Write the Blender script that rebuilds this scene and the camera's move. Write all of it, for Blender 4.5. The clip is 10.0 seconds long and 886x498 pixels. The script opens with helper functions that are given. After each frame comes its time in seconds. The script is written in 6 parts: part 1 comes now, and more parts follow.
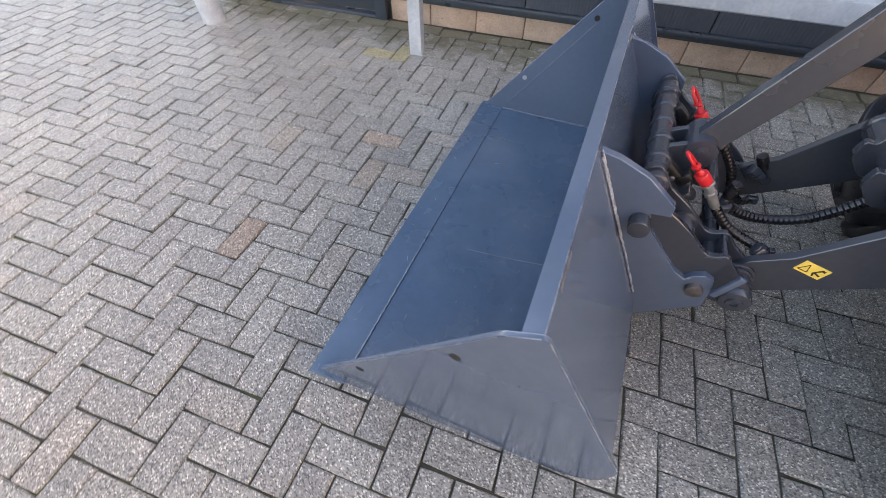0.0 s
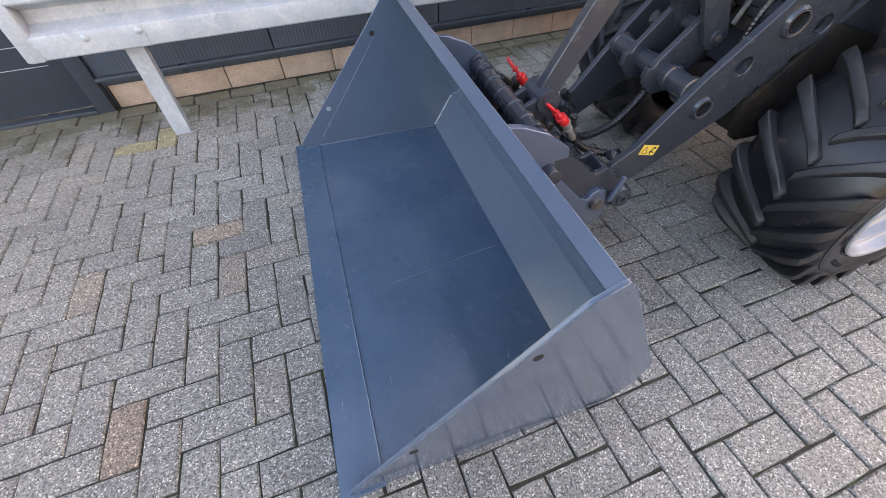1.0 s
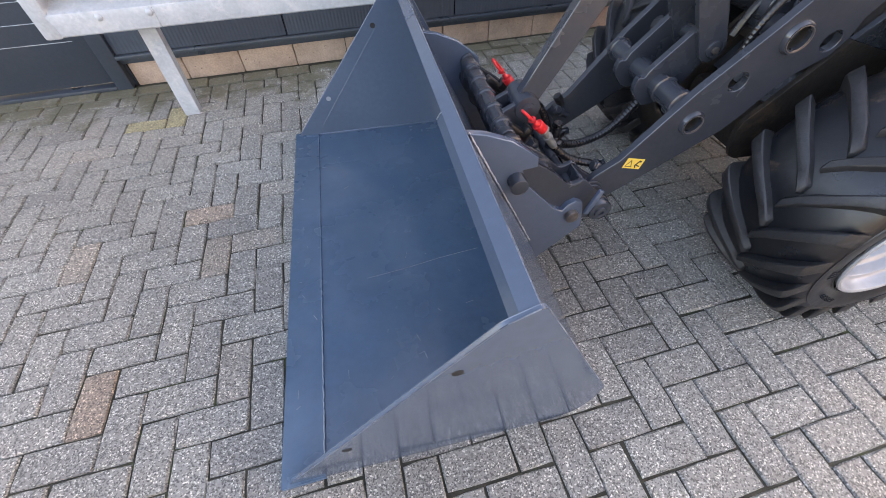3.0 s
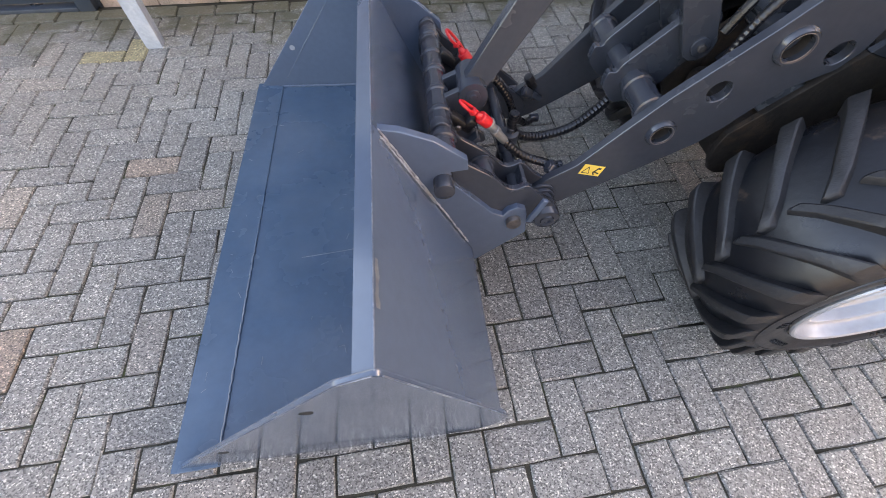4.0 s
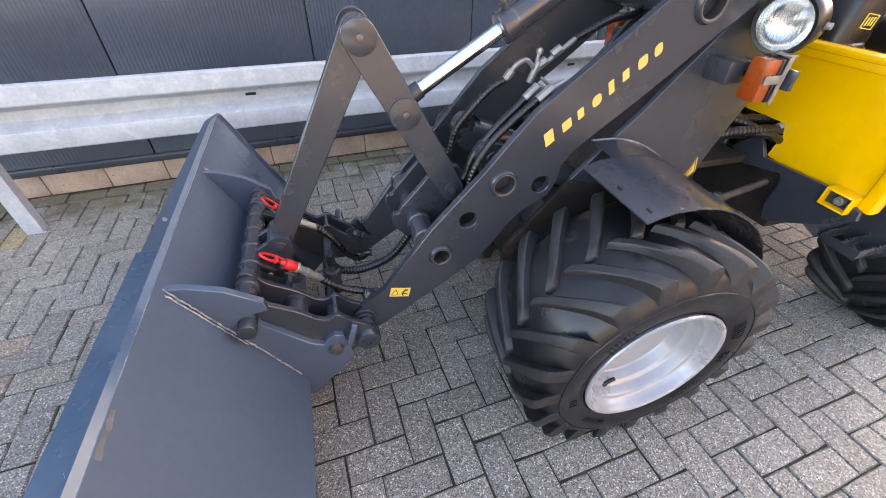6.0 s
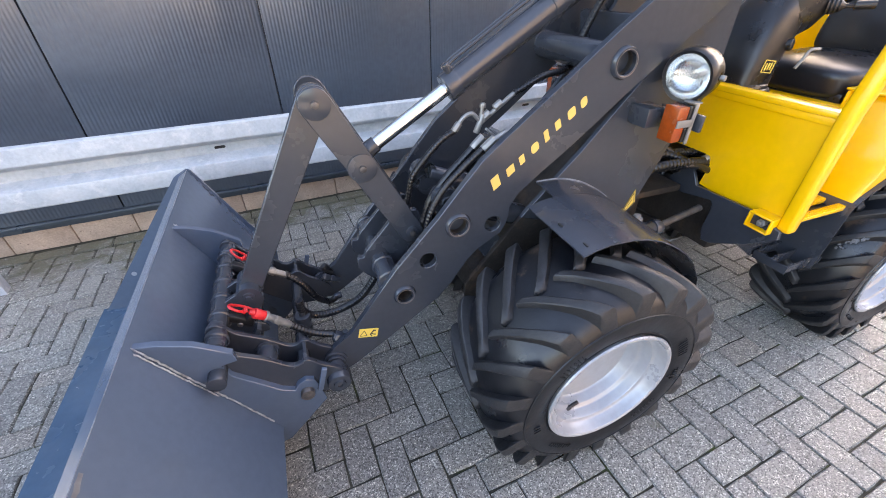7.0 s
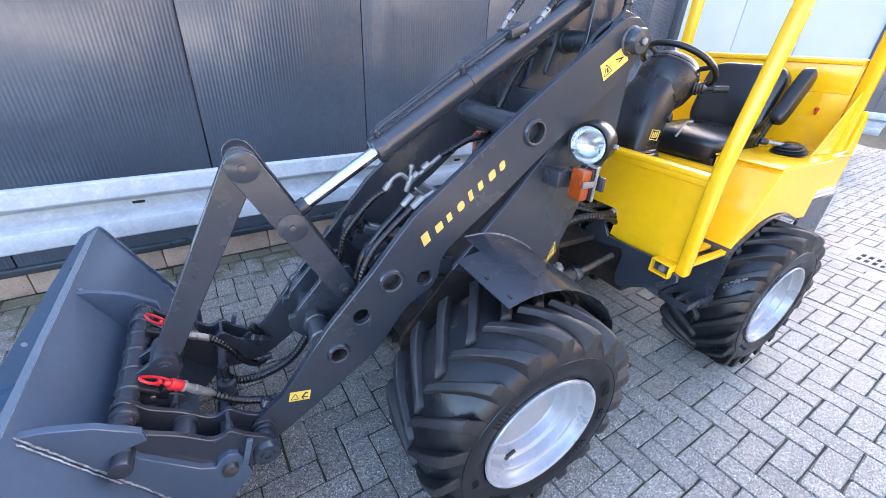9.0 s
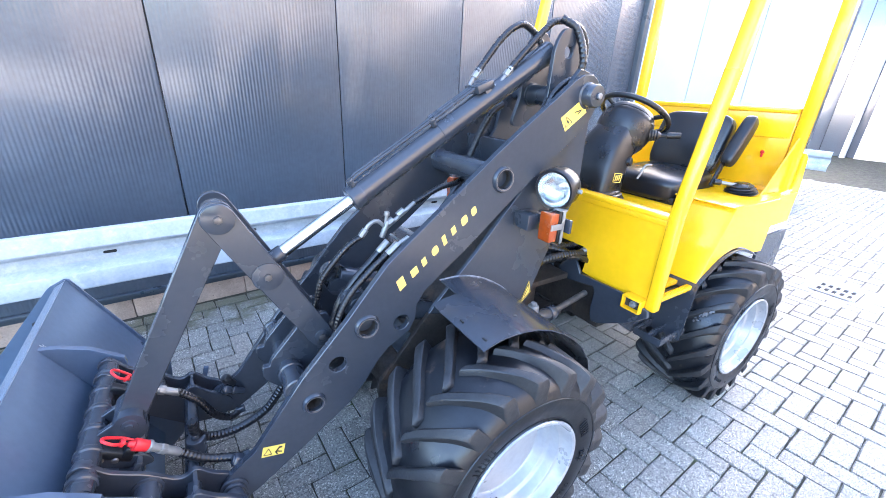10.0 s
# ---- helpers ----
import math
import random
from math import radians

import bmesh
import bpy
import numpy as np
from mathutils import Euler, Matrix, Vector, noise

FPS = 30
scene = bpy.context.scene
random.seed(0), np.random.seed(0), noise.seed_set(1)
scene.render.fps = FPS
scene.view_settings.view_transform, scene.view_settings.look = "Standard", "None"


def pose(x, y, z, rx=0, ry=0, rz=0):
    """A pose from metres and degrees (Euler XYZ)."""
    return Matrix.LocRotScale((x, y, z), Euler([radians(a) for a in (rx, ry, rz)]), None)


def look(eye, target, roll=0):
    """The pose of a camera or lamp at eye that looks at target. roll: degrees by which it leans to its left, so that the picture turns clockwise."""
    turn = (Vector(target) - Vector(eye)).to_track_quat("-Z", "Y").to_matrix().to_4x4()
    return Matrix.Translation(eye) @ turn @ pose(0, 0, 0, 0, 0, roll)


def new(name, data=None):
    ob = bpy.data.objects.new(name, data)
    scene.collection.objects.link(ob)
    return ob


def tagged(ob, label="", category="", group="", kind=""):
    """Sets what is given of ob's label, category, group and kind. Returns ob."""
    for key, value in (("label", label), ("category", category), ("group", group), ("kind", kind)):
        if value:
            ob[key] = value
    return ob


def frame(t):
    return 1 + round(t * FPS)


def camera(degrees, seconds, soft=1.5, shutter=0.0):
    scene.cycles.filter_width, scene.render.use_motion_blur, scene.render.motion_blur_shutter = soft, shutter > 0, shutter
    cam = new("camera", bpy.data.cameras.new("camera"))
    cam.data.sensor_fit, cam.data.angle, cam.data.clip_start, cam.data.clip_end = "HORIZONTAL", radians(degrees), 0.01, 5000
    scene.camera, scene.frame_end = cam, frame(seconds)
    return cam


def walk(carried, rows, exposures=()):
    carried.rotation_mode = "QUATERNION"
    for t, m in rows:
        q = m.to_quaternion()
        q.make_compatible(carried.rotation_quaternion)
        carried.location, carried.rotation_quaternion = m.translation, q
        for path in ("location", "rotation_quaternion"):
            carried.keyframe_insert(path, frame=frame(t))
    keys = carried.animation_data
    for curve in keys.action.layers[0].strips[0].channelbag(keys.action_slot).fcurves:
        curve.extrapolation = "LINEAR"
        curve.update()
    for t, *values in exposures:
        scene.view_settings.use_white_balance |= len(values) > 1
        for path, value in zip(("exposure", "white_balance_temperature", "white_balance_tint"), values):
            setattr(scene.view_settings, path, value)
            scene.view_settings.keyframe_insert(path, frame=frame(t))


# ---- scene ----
cam = camera(96.7, 10.0, soft=0.5, shutter=0.12)
PATH = [
    (0, (-0.6011, -1.1208, 1.2501), (-1.0979, 0.0127, -0.3210), -0.08),
    (0.3, (-0.7677, -1.0395, 1.2147), (-1.0695, 0.1777, -0.3433), -2.50),
    (0.4, (-0.7975, -1.0264, 1.2166), (-0.9998, 0.1563, -0.3834), -2.65),
    (0.5, (-0.8357, -1.0225, 1.2219), (-1.0040, 0.1902, -0.3596), -5.79),
    (0.6, (-0.8728, -1.0232, 1.2152), (-0.9933, 0.2430, -0.3282), -8.42),
    (0.7, (-0.9044, -1.0365, 1.2145), (-0.8795, 0.2205, -0.3409), -7.66),
    (1, (-0.9632, -1.1041, 1.2355), (-0.6027, 0.1566, -0.2746), -1.30),
    (1.2, (-0.9571, -1.1192, 1.2496), (-0.5907, 0.1340, -0.2654), -1.83),
    (1.5, (-0.9536, -1.1358, 1.2564), (-0.5614, 0.1468, -0.2272), -0.93),
    (2, (-0.9450, -1.1380, 1.2488), (-0.6438, 0.1517, -0.2498), -1.60),
    (2.5, (-0.8742, -1.1429, 1.2511), (-0.6284, 0.1379, -0.2653), -2.11),
    (2.7, (-0.8393, -1.1503, 1.2503), (-0.5758, 0.1273, -0.2657), -1.36),
    (3.8, (-0.5709, -0.9742, 1.2438), (-0.4542, 0.1255, -0.4226), 1.53),
    (4, (-0.5056, -0.9779, 1.2533), (-0.3492, 0.0895, -0.4308), 3.52),
    (4.5, (-0.3282, -1.0461, 1.2940), (-0.1682, 0.2176, -0.2479), 5.51),
    (5, (-0.1968, -1.1034, 1.3116), (0.0954, 0.2580, -0.1241), 6.25),
    (5.5, (-0.1375, -1.1418, 1.3410), (0.2578, 0.3170, 0.0312), 3.44),
    (5.7, (-0.1276, -1.1390, 1.3603), (0.2896, 0.3376, 0.0774), 2.23),
    (6.8, (-0.0650, -1.1980, 1.4177), (0.4399, 0.3247, 0.2233), -1.41),
    (7, (-0.0634, -1.2079, 1.4465), (0.5031, 0.3349, 0.3068), -0.44),
    (7.5, (-0.0627, -1.2222, 1.4658), (0.6295, 0.3334, 0.4166), 1.38),
    (8, (-0.0548, -1.2296, 1.4781), (0.7481, 0.3089, 0.4839), 2.52),
    (8.5, (-0.0470, -1.2348, 1.4861), (0.8032, 0.3000, 0.5262), 2.44),
    (9, (-0.0413, -1.2355, 1.4933), (0.8357, 0.2973, 0.5543), 2.79),
    (9.5, (-0.0367, -1.2515, 1.5132), (0.9225, 0.2744, 0.6463), 2.98),
    (10, (-0.0317, -1.2620, 1.5255), (0.9595, 0.2992, 0.7638), 2.41),
]
walk(cam, [(t, look(eye, target, roll)) for t, eye, target, roll in PATH],
     exposures=[(0.0, 3.71, 8150, 23), (1.0, 3.74, 8120, 23), (6.0, 3.90, 7950, 24), (7.0, 3.92, 7350, 22), (8.0, 3.94, 6850, 21), (8.5, 3.97, 6500, 20), (9.0, 4.02, 6100, 19), (9.5, 4.12, 5900, 18), (10.0, 4.55, 5850, 17)])

# ---- world and sun: low winter sun behind the white building, the yard lies in its shade ----
SUN_AZ, SUN_EL = 26.5, 17.0
world = bpy.data.worlds.new("world")
world.use_nodes = True
scene.world = world
wn = world.node_tree
sky = wn.nodes.new("ShaderNodeTexSky")
sky.sky_type, sky.sun_disc = 'NISHITA', False
sky.sun_elevation, sky.sun_rotation = radians(SUN_EL), radians(90 - SUN_AZ)
sky.air_density, sky.dust_density, sky.ozone_density = 1.0, 3.0, 1.0
wn.links.new(sky.outputs[0], wn.nodes["Background"].inputs[0])
wn.nodes["Background"].inputs[1].default_value = 0.10
sun_data = bpy.data.lights.new("sun", 'SUN')
sun_data.energy, sun_data.angle, sun_data.color = 5.0, radians(0.5), (1.0, 0.86, 0.7)
sun = new("sun", sun_data)
sd = Vector((math.cos(radians(SUN_EL)) * math.cos(radians(SUN_AZ)), math.cos(radians(SUN_EL)) * math.sin(radians(SUN_AZ)), math.sin(radians(SUN_EL))))
sun.matrix_world = look(sd * 60, (0, 0, 0))


# ---- materials ----
def mat(name, col, rough=0.5, metal=0.0, var=0.25, scale=6.0, fine=60.0, bump=0.15, dist=0.002, rvar=0.15, coat=0.0, col2=None, spec=0.5, rand=0.0, stain=None):
    """A painted or mineral surface: base colour with two scales of variation, uneven gloss and fine relief."""
    m = bpy.data.materials.new(name)
    m.use_nodes = True
    nt = m.node_tree
    N, L = nt.nodes, nt.links
    b = N["Principled BSDF"]
    tc = N.new("ShaderNodeTexCoord")
    geo = N.new("ShaderNodeNewGeometry")
    big = N.new("ShaderNodeTexNoise")
    big.inputs["Scale"].default_value, big.inputs["Detail"].default_value, big.inputs["Roughness"].default_value = scale, 5, 0.6
    sm = N.new("ShaderNodeTexNoise")
    sm.inputs["Scale"].default_value, sm.inputs["Detail"].default_value = fine, 4
    L.new(geo.outputs["Position"], big.inputs["Vector"])
    L.new(geo.outputs["Position"], sm.inputs["Vector"])
    r1 = N.new("ShaderNodeMapRange")
    r1.inputs["From Min"].default_value, r1.inputs["From Max"].default_value = 0.3, 0.7
    L.new(big.outputs["Fac"], r1.inputs["Value"])
    mix = N.new("ShaderNodeMix")
    mix.data_type = 'RGBA'
    c2 = col2 or tuple(max(0, c * (1 - var)) for c in col)
    c1 = tuple(min(1, c * (1 + var * 0.5)) for c in col)
    mix.inputs[6].default_value, mix.inputs[7].default_value = (*c1, 1), (*c2, 1)
    L.new(r1.outputs[0], mix.inputs[0])
    last = mix.outputs[2]
    hsv = N.new("ShaderNodeHueSaturation")
    r2 = N.new("ShaderNodeMapRange")
    r2.inputs["From Min"].default_value, r2.inputs["From Max"].default_value = 0.3, 0.7
    r2.inputs["To Min"].default_value, r2.inputs["To Max"].default_value = 1 - var * 0.6, 1 + var * 0.6
    L.new(sm.outputs["Fac"], r2.inputs["Value"])
    L.new(r2.outputs[0], hsv.inputs["Value"])
    L.new(last, hsv.inputs["Color"])
    last = hsv.outputs[0]
    if stain:
        sc, thr, scol, wide = (*stain, 0.08)[:4]
        st = N.new("ShaderNodeTexNoise")
        st.inputs["Scale"].default_value, st.inputs["Detail"].default_value, st.inputs["Roughness"].default_value = sc, 8, 0.7
        L.new(geo.outputs["Position"], st.inputs["Vector"])
        r4 = N.new("ShaderNodeMapRange")
        r4.inputs["From Min"].default_value, r4.inputs["From Max"].default_value = thr, thr + wide
        L.new(st.outputs["Fac"], r4.inputs["Value"])
        mx = N.new("ShaderNodeMix")
        mx.data_type = 'RGBA'
        mx.inputs[7].default_value = (*scol, 1)
        L.new(r4.outputs[0], mx.inputs[0])
        L.new(last, mx.inputs[6])
        last = mx.outputs[2]
    L.new(last, b.inputs["Base Color"])
    r3 = N.new("ShaderNodeMapRange")
    r3.inputs["From Min"].default_value, r3.inputs["From Max"].default_value = 0.3, 0.7
    r3.inputs["To Min"].default_value, r3.inputs["To Max"].default_value = max(0.02, rough - rvar), min(1, rough + rvar)
    L.new(big.outputs["Fac"], r3.inputs["Value"])
    L.new(r3.outputs[0], b.inputs["Roughness"])
    b.inputs["Metallic"].default_value = metal
    b.inputs["Specular IOR Level"].default_value = spec
    b.inputs["Coat Weight"].default_value, b.inputs["Coat Roughness"].default_value = coat, 0.12
    if bump:
        bp = N.new("ShaderNodeBump")
        bp.inputs["Strength"].default_value, bp.inputs["Distance"].default_value = bump, dist
        L.new(sm.outputs["Fac"], bp.inputs["Height"])
        L.new(bp.outputs[0], b.inputs["Normal"])
    return m


def paver_mat(name, tint=None):
    """Grey concrete paving stone with exposed grit: dark and light grains, each stone its own tone, moss and a few rusty stones."""
    m = bpy.data.materials.new(name)
    m.use_nodes = True
    nt = m.node_tree
    N, L = nt.nodes, nt.links
    b = N["Principled BSDF"]
    geo, info = N.new("ShaderNodeNewGeometry"), N.new("ShaderNodeObjectInfo")
    add = N.new("ShaderNodeMath")
    add.operation = 'ADD'
    L.new(geo.outputs["Random Per Island"], add.inputs[0])
    L.new(info.outputs["Random"], add.inputs[1])
    fr = N.new("ShaderNodeMath")
    fr.operation = 'FRACT'
    L.new(add.outputs[0], fr.inputs[0])
    tone = N.new("ShaderNodeValToRGB")
    e = tone.color_ramp.elements
    e[0].position, e[0].color = 0.0, (0.215, 0.207, 0.191, 1)
    e[1].position, e[1].color = 0.30, (0.236, 0.228, 0.209, 1)
    for p, c in ((0.6, (0.251, 0.243, 0.222, 1)), (0.93, (0.268, 0.260, 0.237, 1)), (0.985, (0.270, 0.246, 0.217, 1))):
        k = e.new(p)
        k.color = c
    L.new(fr.outputs[0], tone.inputs[0])
    grit = N.new("ShaderNodeTexVoronoi")
    grit.inputs["Scale"].default_value = 270
    L.new(geo.outputs["Position"], grit.inputs["Vector"])
    gr = N.new("ShaderNodeValToRGB")
    g = gr.color_ramp.elements
    g[0].position, g[0].color = 0.0, (0.30, 0.30, 0.30, 1)
    g[1].position, g[1].color = 1.0, (2.8, 2.75, 2.63, 1)
    for p, v in ((0.22, 0.42), (0.32, 0.90), (0.84, 1.0), (0.91, 1.75)):
        k = g.new(p)
        k.color = (v, v, v * 0.98, 1)
    sep = N.new("ShaderNodeSeparateColor")
    L.new(grit.outputs["Color"], sep.inputs[0])
    L.new(sep.outputs[0], gr.inputs[0])
    mul = N.new("ShaderNodeMix")
    mul.data_type, mul.blend_type = 'RGBA', 'MULTIPLY'
    mul.inputs[0].default_value = 1.0
    if tint:
        mul.inputs[6].default_value = (*tint, 1)
    else:
        L.new(tone.outputs[0], mul.inputs[6])
    L.new(gr.outputs[0], mul.inputs[7])
    # broad dirt
    big = N.new("ShaderNodeTexNoise")
    big.inputs["Scale"].default_value, big.inputs["Detail"].default_value, big.inputs["Roughness"].default_value = 1.7, 7, 0.65
    L.new(geo.outputs["Position"], big.inputs["Vector"])
    r1 = N.new("ShaderNodeMapRange")
    r1.inputs["From Min"].default_value, r1.inputs["From Max"].default_value = 0.3, 0.72
    r1.inputs["To Min"].default_value, r1.inputs["To Max"].default_value = 1.10, 0.86
    L.new(big.outputs["Fac"], r1.inputs["Value"])
    hs = N.new("ShaderNodeHueSaturation")
    L.new(r1.outputs[0], hs.inputs["Value"])
    L.new(mul.outputs[2], hs.inputs["Color"])
    # moss and soil, thick along the foot of the facade
    ms = N.new("ShaderNodeTexNoise")
    ms.inputs["Scale"].default_value, ms.inputs["Detail"].default_value, ms.inputs["Roughness"].default_value = 5.5, 8, 0.72
    L.new(geo.outputs["Position"], ms.inputs["Vector"])
    dotw = N.new("ShaderNodeVectorMath")
    dotw.operation = 'DOT_PRODUCT'
    dotw.inputs[1].default_value = (-math.sin(radians(TURN)), math.cos(radians(TURN)), 0)
    L.new(geo.outputs["Position"], dotw.inputs[0])
    near = N.new("ShaderNodeMapRange")
    near.inputs["From Min"].default_value, near.inputs["From Max"].default_value = 1.20, 1.66
    near.inputs["To Min"].default_value, near.inputs["To Max"].default_value = -0.05, 0.22
    L.new(dotw.outputs["Value"], near.inputs["Value"])
    sm = N.new("ShaderNodeMath")
    sm.operation = 'ADD'
    L.new(ms.outputs["Fac"], sm.inputs[0])
    L.new(near.outputs[0], sm.inputs[1])
    mr = N.new("ShaderNodeMapRange")
    mr.inputs["From Min"].default_value, mr.inputs["From Max"].default_value = 0.56, 0.70
    mr.inputs["To Max"].default_value = 0.82
    L.new(sm.outputs[0], mr.inputs["Value"])
    mm = N.new("ShaderNodeMix")
    mm.data_type = 'RGBA'
    mm.inputs[7].default_value = (0.082, 0.076, 0.040, 1)
    L.new(mr.outputs[0], mm.inputs[0])
    L.new(hs.outputs[0], mm.inputs[6])
    L.new(mm.outputs[2], b.inputs["Base Color"])
    b.inputs["Roughness"].default_value, b.inputs["Diffuse Roughness"].default_value = 0.46, 1.0
    bp = N.new("ShaderNodeBump")
    bp.inputs["Strength"].default_value, bp.inputs["Distance"].default_value = 0.5, 0.0018
    L.new(grit.outputs["Distance"], bp.inputs["Height"])
    L.new(bp.outputs[0], b.inputs["Normal"])
    return m


def ribbed_mat(name, col):
    """Dark micro-ribbed sandwich panel: fine upright ribs as relief, satin coating."""
    m = mat(name, col, rough=0.24, var=0.10, scale=1.2, fine=30, bump=0, rvar=0.03, coat=1.0, spec=1.0)
    nt = m.node_tree
    N, L = nt.nodes, nt.links
    tc = N.new("ShaderNodeTexCoord")
    wv = N.new("ShaderNodeTexWave")
    wv.bands_direction = 'X'
    wv.inputs["Scale"].default_value = 14.8
    wv.inputs["Distortion"].default_value = 0.0
    L.new(tc.outputs["Object"], wv.inputs["Vector"])
    bp = N.new("ShaderNodeBump")
    bp.inputs["Strength"].default_value, bp.inputs["Distance"].default_value = 0.8, 0.0022
    L.new(wv.outputs["Fac"], bp.inputs["Height"])
    L.new(bp.outputs[0], N["Principled BSDF"].inputs["Normal"])
    return m


def glass_mat(name):
    m = bpy.data.materials.new(name)
    m.use_nodes = True
    b = m.node_tree.nodes["Principled BSDF"]
    b.inputs["Transmission Weight"].default_value, b.inputs["Roughness"].default_value, b.inputs["IOR"].default_value = 1.0, 0.02, 1.5
    b.inputs["Base Color"].default_value = (0.95, 0.97, 0.97, 1)
    return m


TURN = 3.84
M_PAVER = paver_mat("paving_stone")
M_OCHRE, M_RUSTY, M_BROWN = paver_mat("ochre_paving_stone", (0.31, 0.272, 0.165)), paver_mat("orange_paving_stone", (0.28, 0.228, 0.185)), paver_mat("brown_paving_stone", (0.25, 0.195, 0.15))
M_FAINT = paver_mat("faint_brown_paving_stone", (0.262, 0.232, 0.196))
M_SAND = mat("joint_sand", (0.046, 0.043, 0.030), rough=0.95, var=0.5, scale=9, fine=220, bump=0.6, dist=0.003, stain=(5, 0.55, (0.050, 0.062, 0.020)))
M_CONC = mat("yard_concrete", (0.34, 0.325, 0.315), rough=0.85, var=0.18, scale=2.5, fine=160, bump=0.3)
M_PLINTH = mat("plinth_block", (0.50, 0.365, 0.285), rough=0.85, var=0.24, scale=6, fine=110, bump=0.6, dist=0.003, stain=(62, 0.605, (0.13, 0.085, 0.065)))
M_PLINTH2 = mat("mossy_plinth_block", (0.36, 0.265, 0.12), rough=0.9, var=0.4, scale=7, fine=90, bump=0.5, dist=0.003, stain=(9, 0.5, (0.16, 0.14, 0.05)))
M_PANEL = ribbed_mat("facade_panel", (0.060, 0.077, 0.103))
M_TRIM = mat("dark_trim", (0.040, 0.052, 0.068), rough=0.38, var=0.12, scale=3, bump=0.05)
M_GRATE = mat("pale_cast_iron", (0.62, 0.62, 0.60), rough=0.6, metal=0.1, var=0.15, scale=20, bump=0.2)
M_BRICKW = mat("added_wall_brown", (0.36, 0.315, 0.27), rough=0.85, var=0.25, scale=0.8, fine=12, bump=0.2)
M_RUST = mat("rust_bloom", (0.092, 0.098, 0.110), rough=0.5, var=0.3, scale=40, bump=0.1)
M_WHITE = mat("white_panel", (0.52, 0.52, 0.53), rough=0.5, var=0.06, scale=1.5, bump=0.05)
M_GALV = mat("galvanised_steel", (0.430, 0.452, 0.472), rough=0.46, metal=0.06, var=0.14, scale=9, fine=70, bump=0.08, col2=(0.34, 0.37, 0.40), rvar=0.12, stain=(15, 0.54, (0.52, 0.53, 0.535), 0.14))
M_STEEL = mat("anthracite_paint", (0.033, 0.038, 0.048), rough=0.24, var=0.10, scale=3.5, fine=55, bump=0.05, dist=0.0006, rvar=0.09, coat=0.3)
M_BUCKET = mat("bucket_paint", (0.068, 0.096, 0.141), rough=0.22, var=0.07, scale=2.2, fine=40, bump=0.04, dist=0.0005, rvar=0.04, coat=0.5)
# soft pale patches: wipe marks, with floor glare put into the colour
M_BUCKIN = mat("bucket_inside_paint", (0.046, 0.090, 0.142), rough=0.26, var=0.14, scale=2.6, fine=34, bump=0.05, dist=0.0006, rvar=0.08, coat=0.3, stain=(3.2, 0.42, (0.092, 0.134, 0.182), 0.46))
M_WELD = mat("bare_weld", (0.40, 0.42, 0.45), rough=0.5, metal=0.3, var=0.6, scale=60, fine=260, bump=0.8, dist=0.003, stain=(22, 0.56, (0.11, 0.13, 0.17)))
M_SCRATCH = mat("scratched_steel", (0.28, 0.30, 0.33), rough=0.5, metal=0.2, var=0.5, scale=60, bump=0)
# pale metal for worn bucket edges and for the mudguard's painted highlight
M_EDGE = mat("worn_glint_steel", (0.21, 0.23, 0.27), rough=0.4, metal=0.3, var=0.5, scale=14, fine=120, bump=0.1, stain=(11, 0.5, (0.08, 0.10, 0.14)))
M_YELLOW = mat("yellow_paint", (0.90, 0.475, 0.004), rough=0.22, var=0.05, scale=2, fine=30, bump=0.04, dist=0.0006, rvar=0.07, coat=0.4)
M_TYRE = mat("tyre_rubber", (0.0065, 0.0075, 0.010), rough=0.34, var=0.4, scale=7, fine=70, bump=0.25, dist=0.002, rvar=0.12, stain=(9, 0.60, (0.055, 0.037, 0.027)))
# brown mud with shade painted in, for undersides and hollows
M_MUD_SHADE = mat("mud_and_shade", (0.022, 0.016, 0.012), rough=0.8, var=0.5, scale=9, fine=80, bump=0.6, dist=0.004, stain=(7, 0.55, (0.05, 0.03, 0.018)))
M_LUG = mat("dusty_tread_rubber", (0.017, 0.0175, 0.0195), rough=0.55, var=0.35, scale=9, fine=120, bump=0.5, dist=0.002, rvar=0.12, stain=(7, 0.67, (0.085, 0.060, 0.045)))
M_RIM = mat("rim_silver", (0.34, 0.35, 0.372), rough=0.34, metal=0.30, var=0.08, scale=6, bump=0.03, stain=(9, 0.68, (0.40, 0.36, 0.32)))
M_MORTAR = mat("dried_mortar", (0.15, 0.15, 0.155), rough=0.9, var=0.4, scale=60, fine=200, bump=0.4)
M_BLACK = mat("black_plastic", (0.010, 0.010, 0.0115), rough=0.32, var=0.2, scale=8, fine=180, bump=0.12)
M_VINYL = mat("black_vinyl", (0.013, 0.013, 0.015), rough=0.30, var=0.2, scale=5, fine=240, bump=0.2, dist=0.001, rvar=0.08)
M_HOSE = mat("hose_rubber", (0.010, 0.010, 0.012), rough=0.28, var=0.2, scale=9, fine=90, bump=0.2)
M_CHROME = mat("chrome", (0.78, 0.79, 0.80), rough=0.10, metal=1.0, var=0.04, scale=5, bump=0.0, rvar=0.04)
M_ZINC = mat("zinc_fitting", (0.29, 0.285, 0.275), rough=0.46, metal=0.55, var=0.25, scale=30, bump=0.05)
M_BOLT = mat("worn_pin_steel", (0.125, 0.112, 0.105), rough=0.42, metal=0.6, var=0.35, scale=40, bump=0.1)
M_RED = mat("red_rubber", (0.62, 0.018, 0.022), rough=0.42, var=0.15, scale=20, bump=0.05)
M_AMBER = mat("amber_lens", (0.33, 0.050, 0.002), rough=0.16, var=0.25, scale=40, fine=160, bump=0.5, coat=0.5)
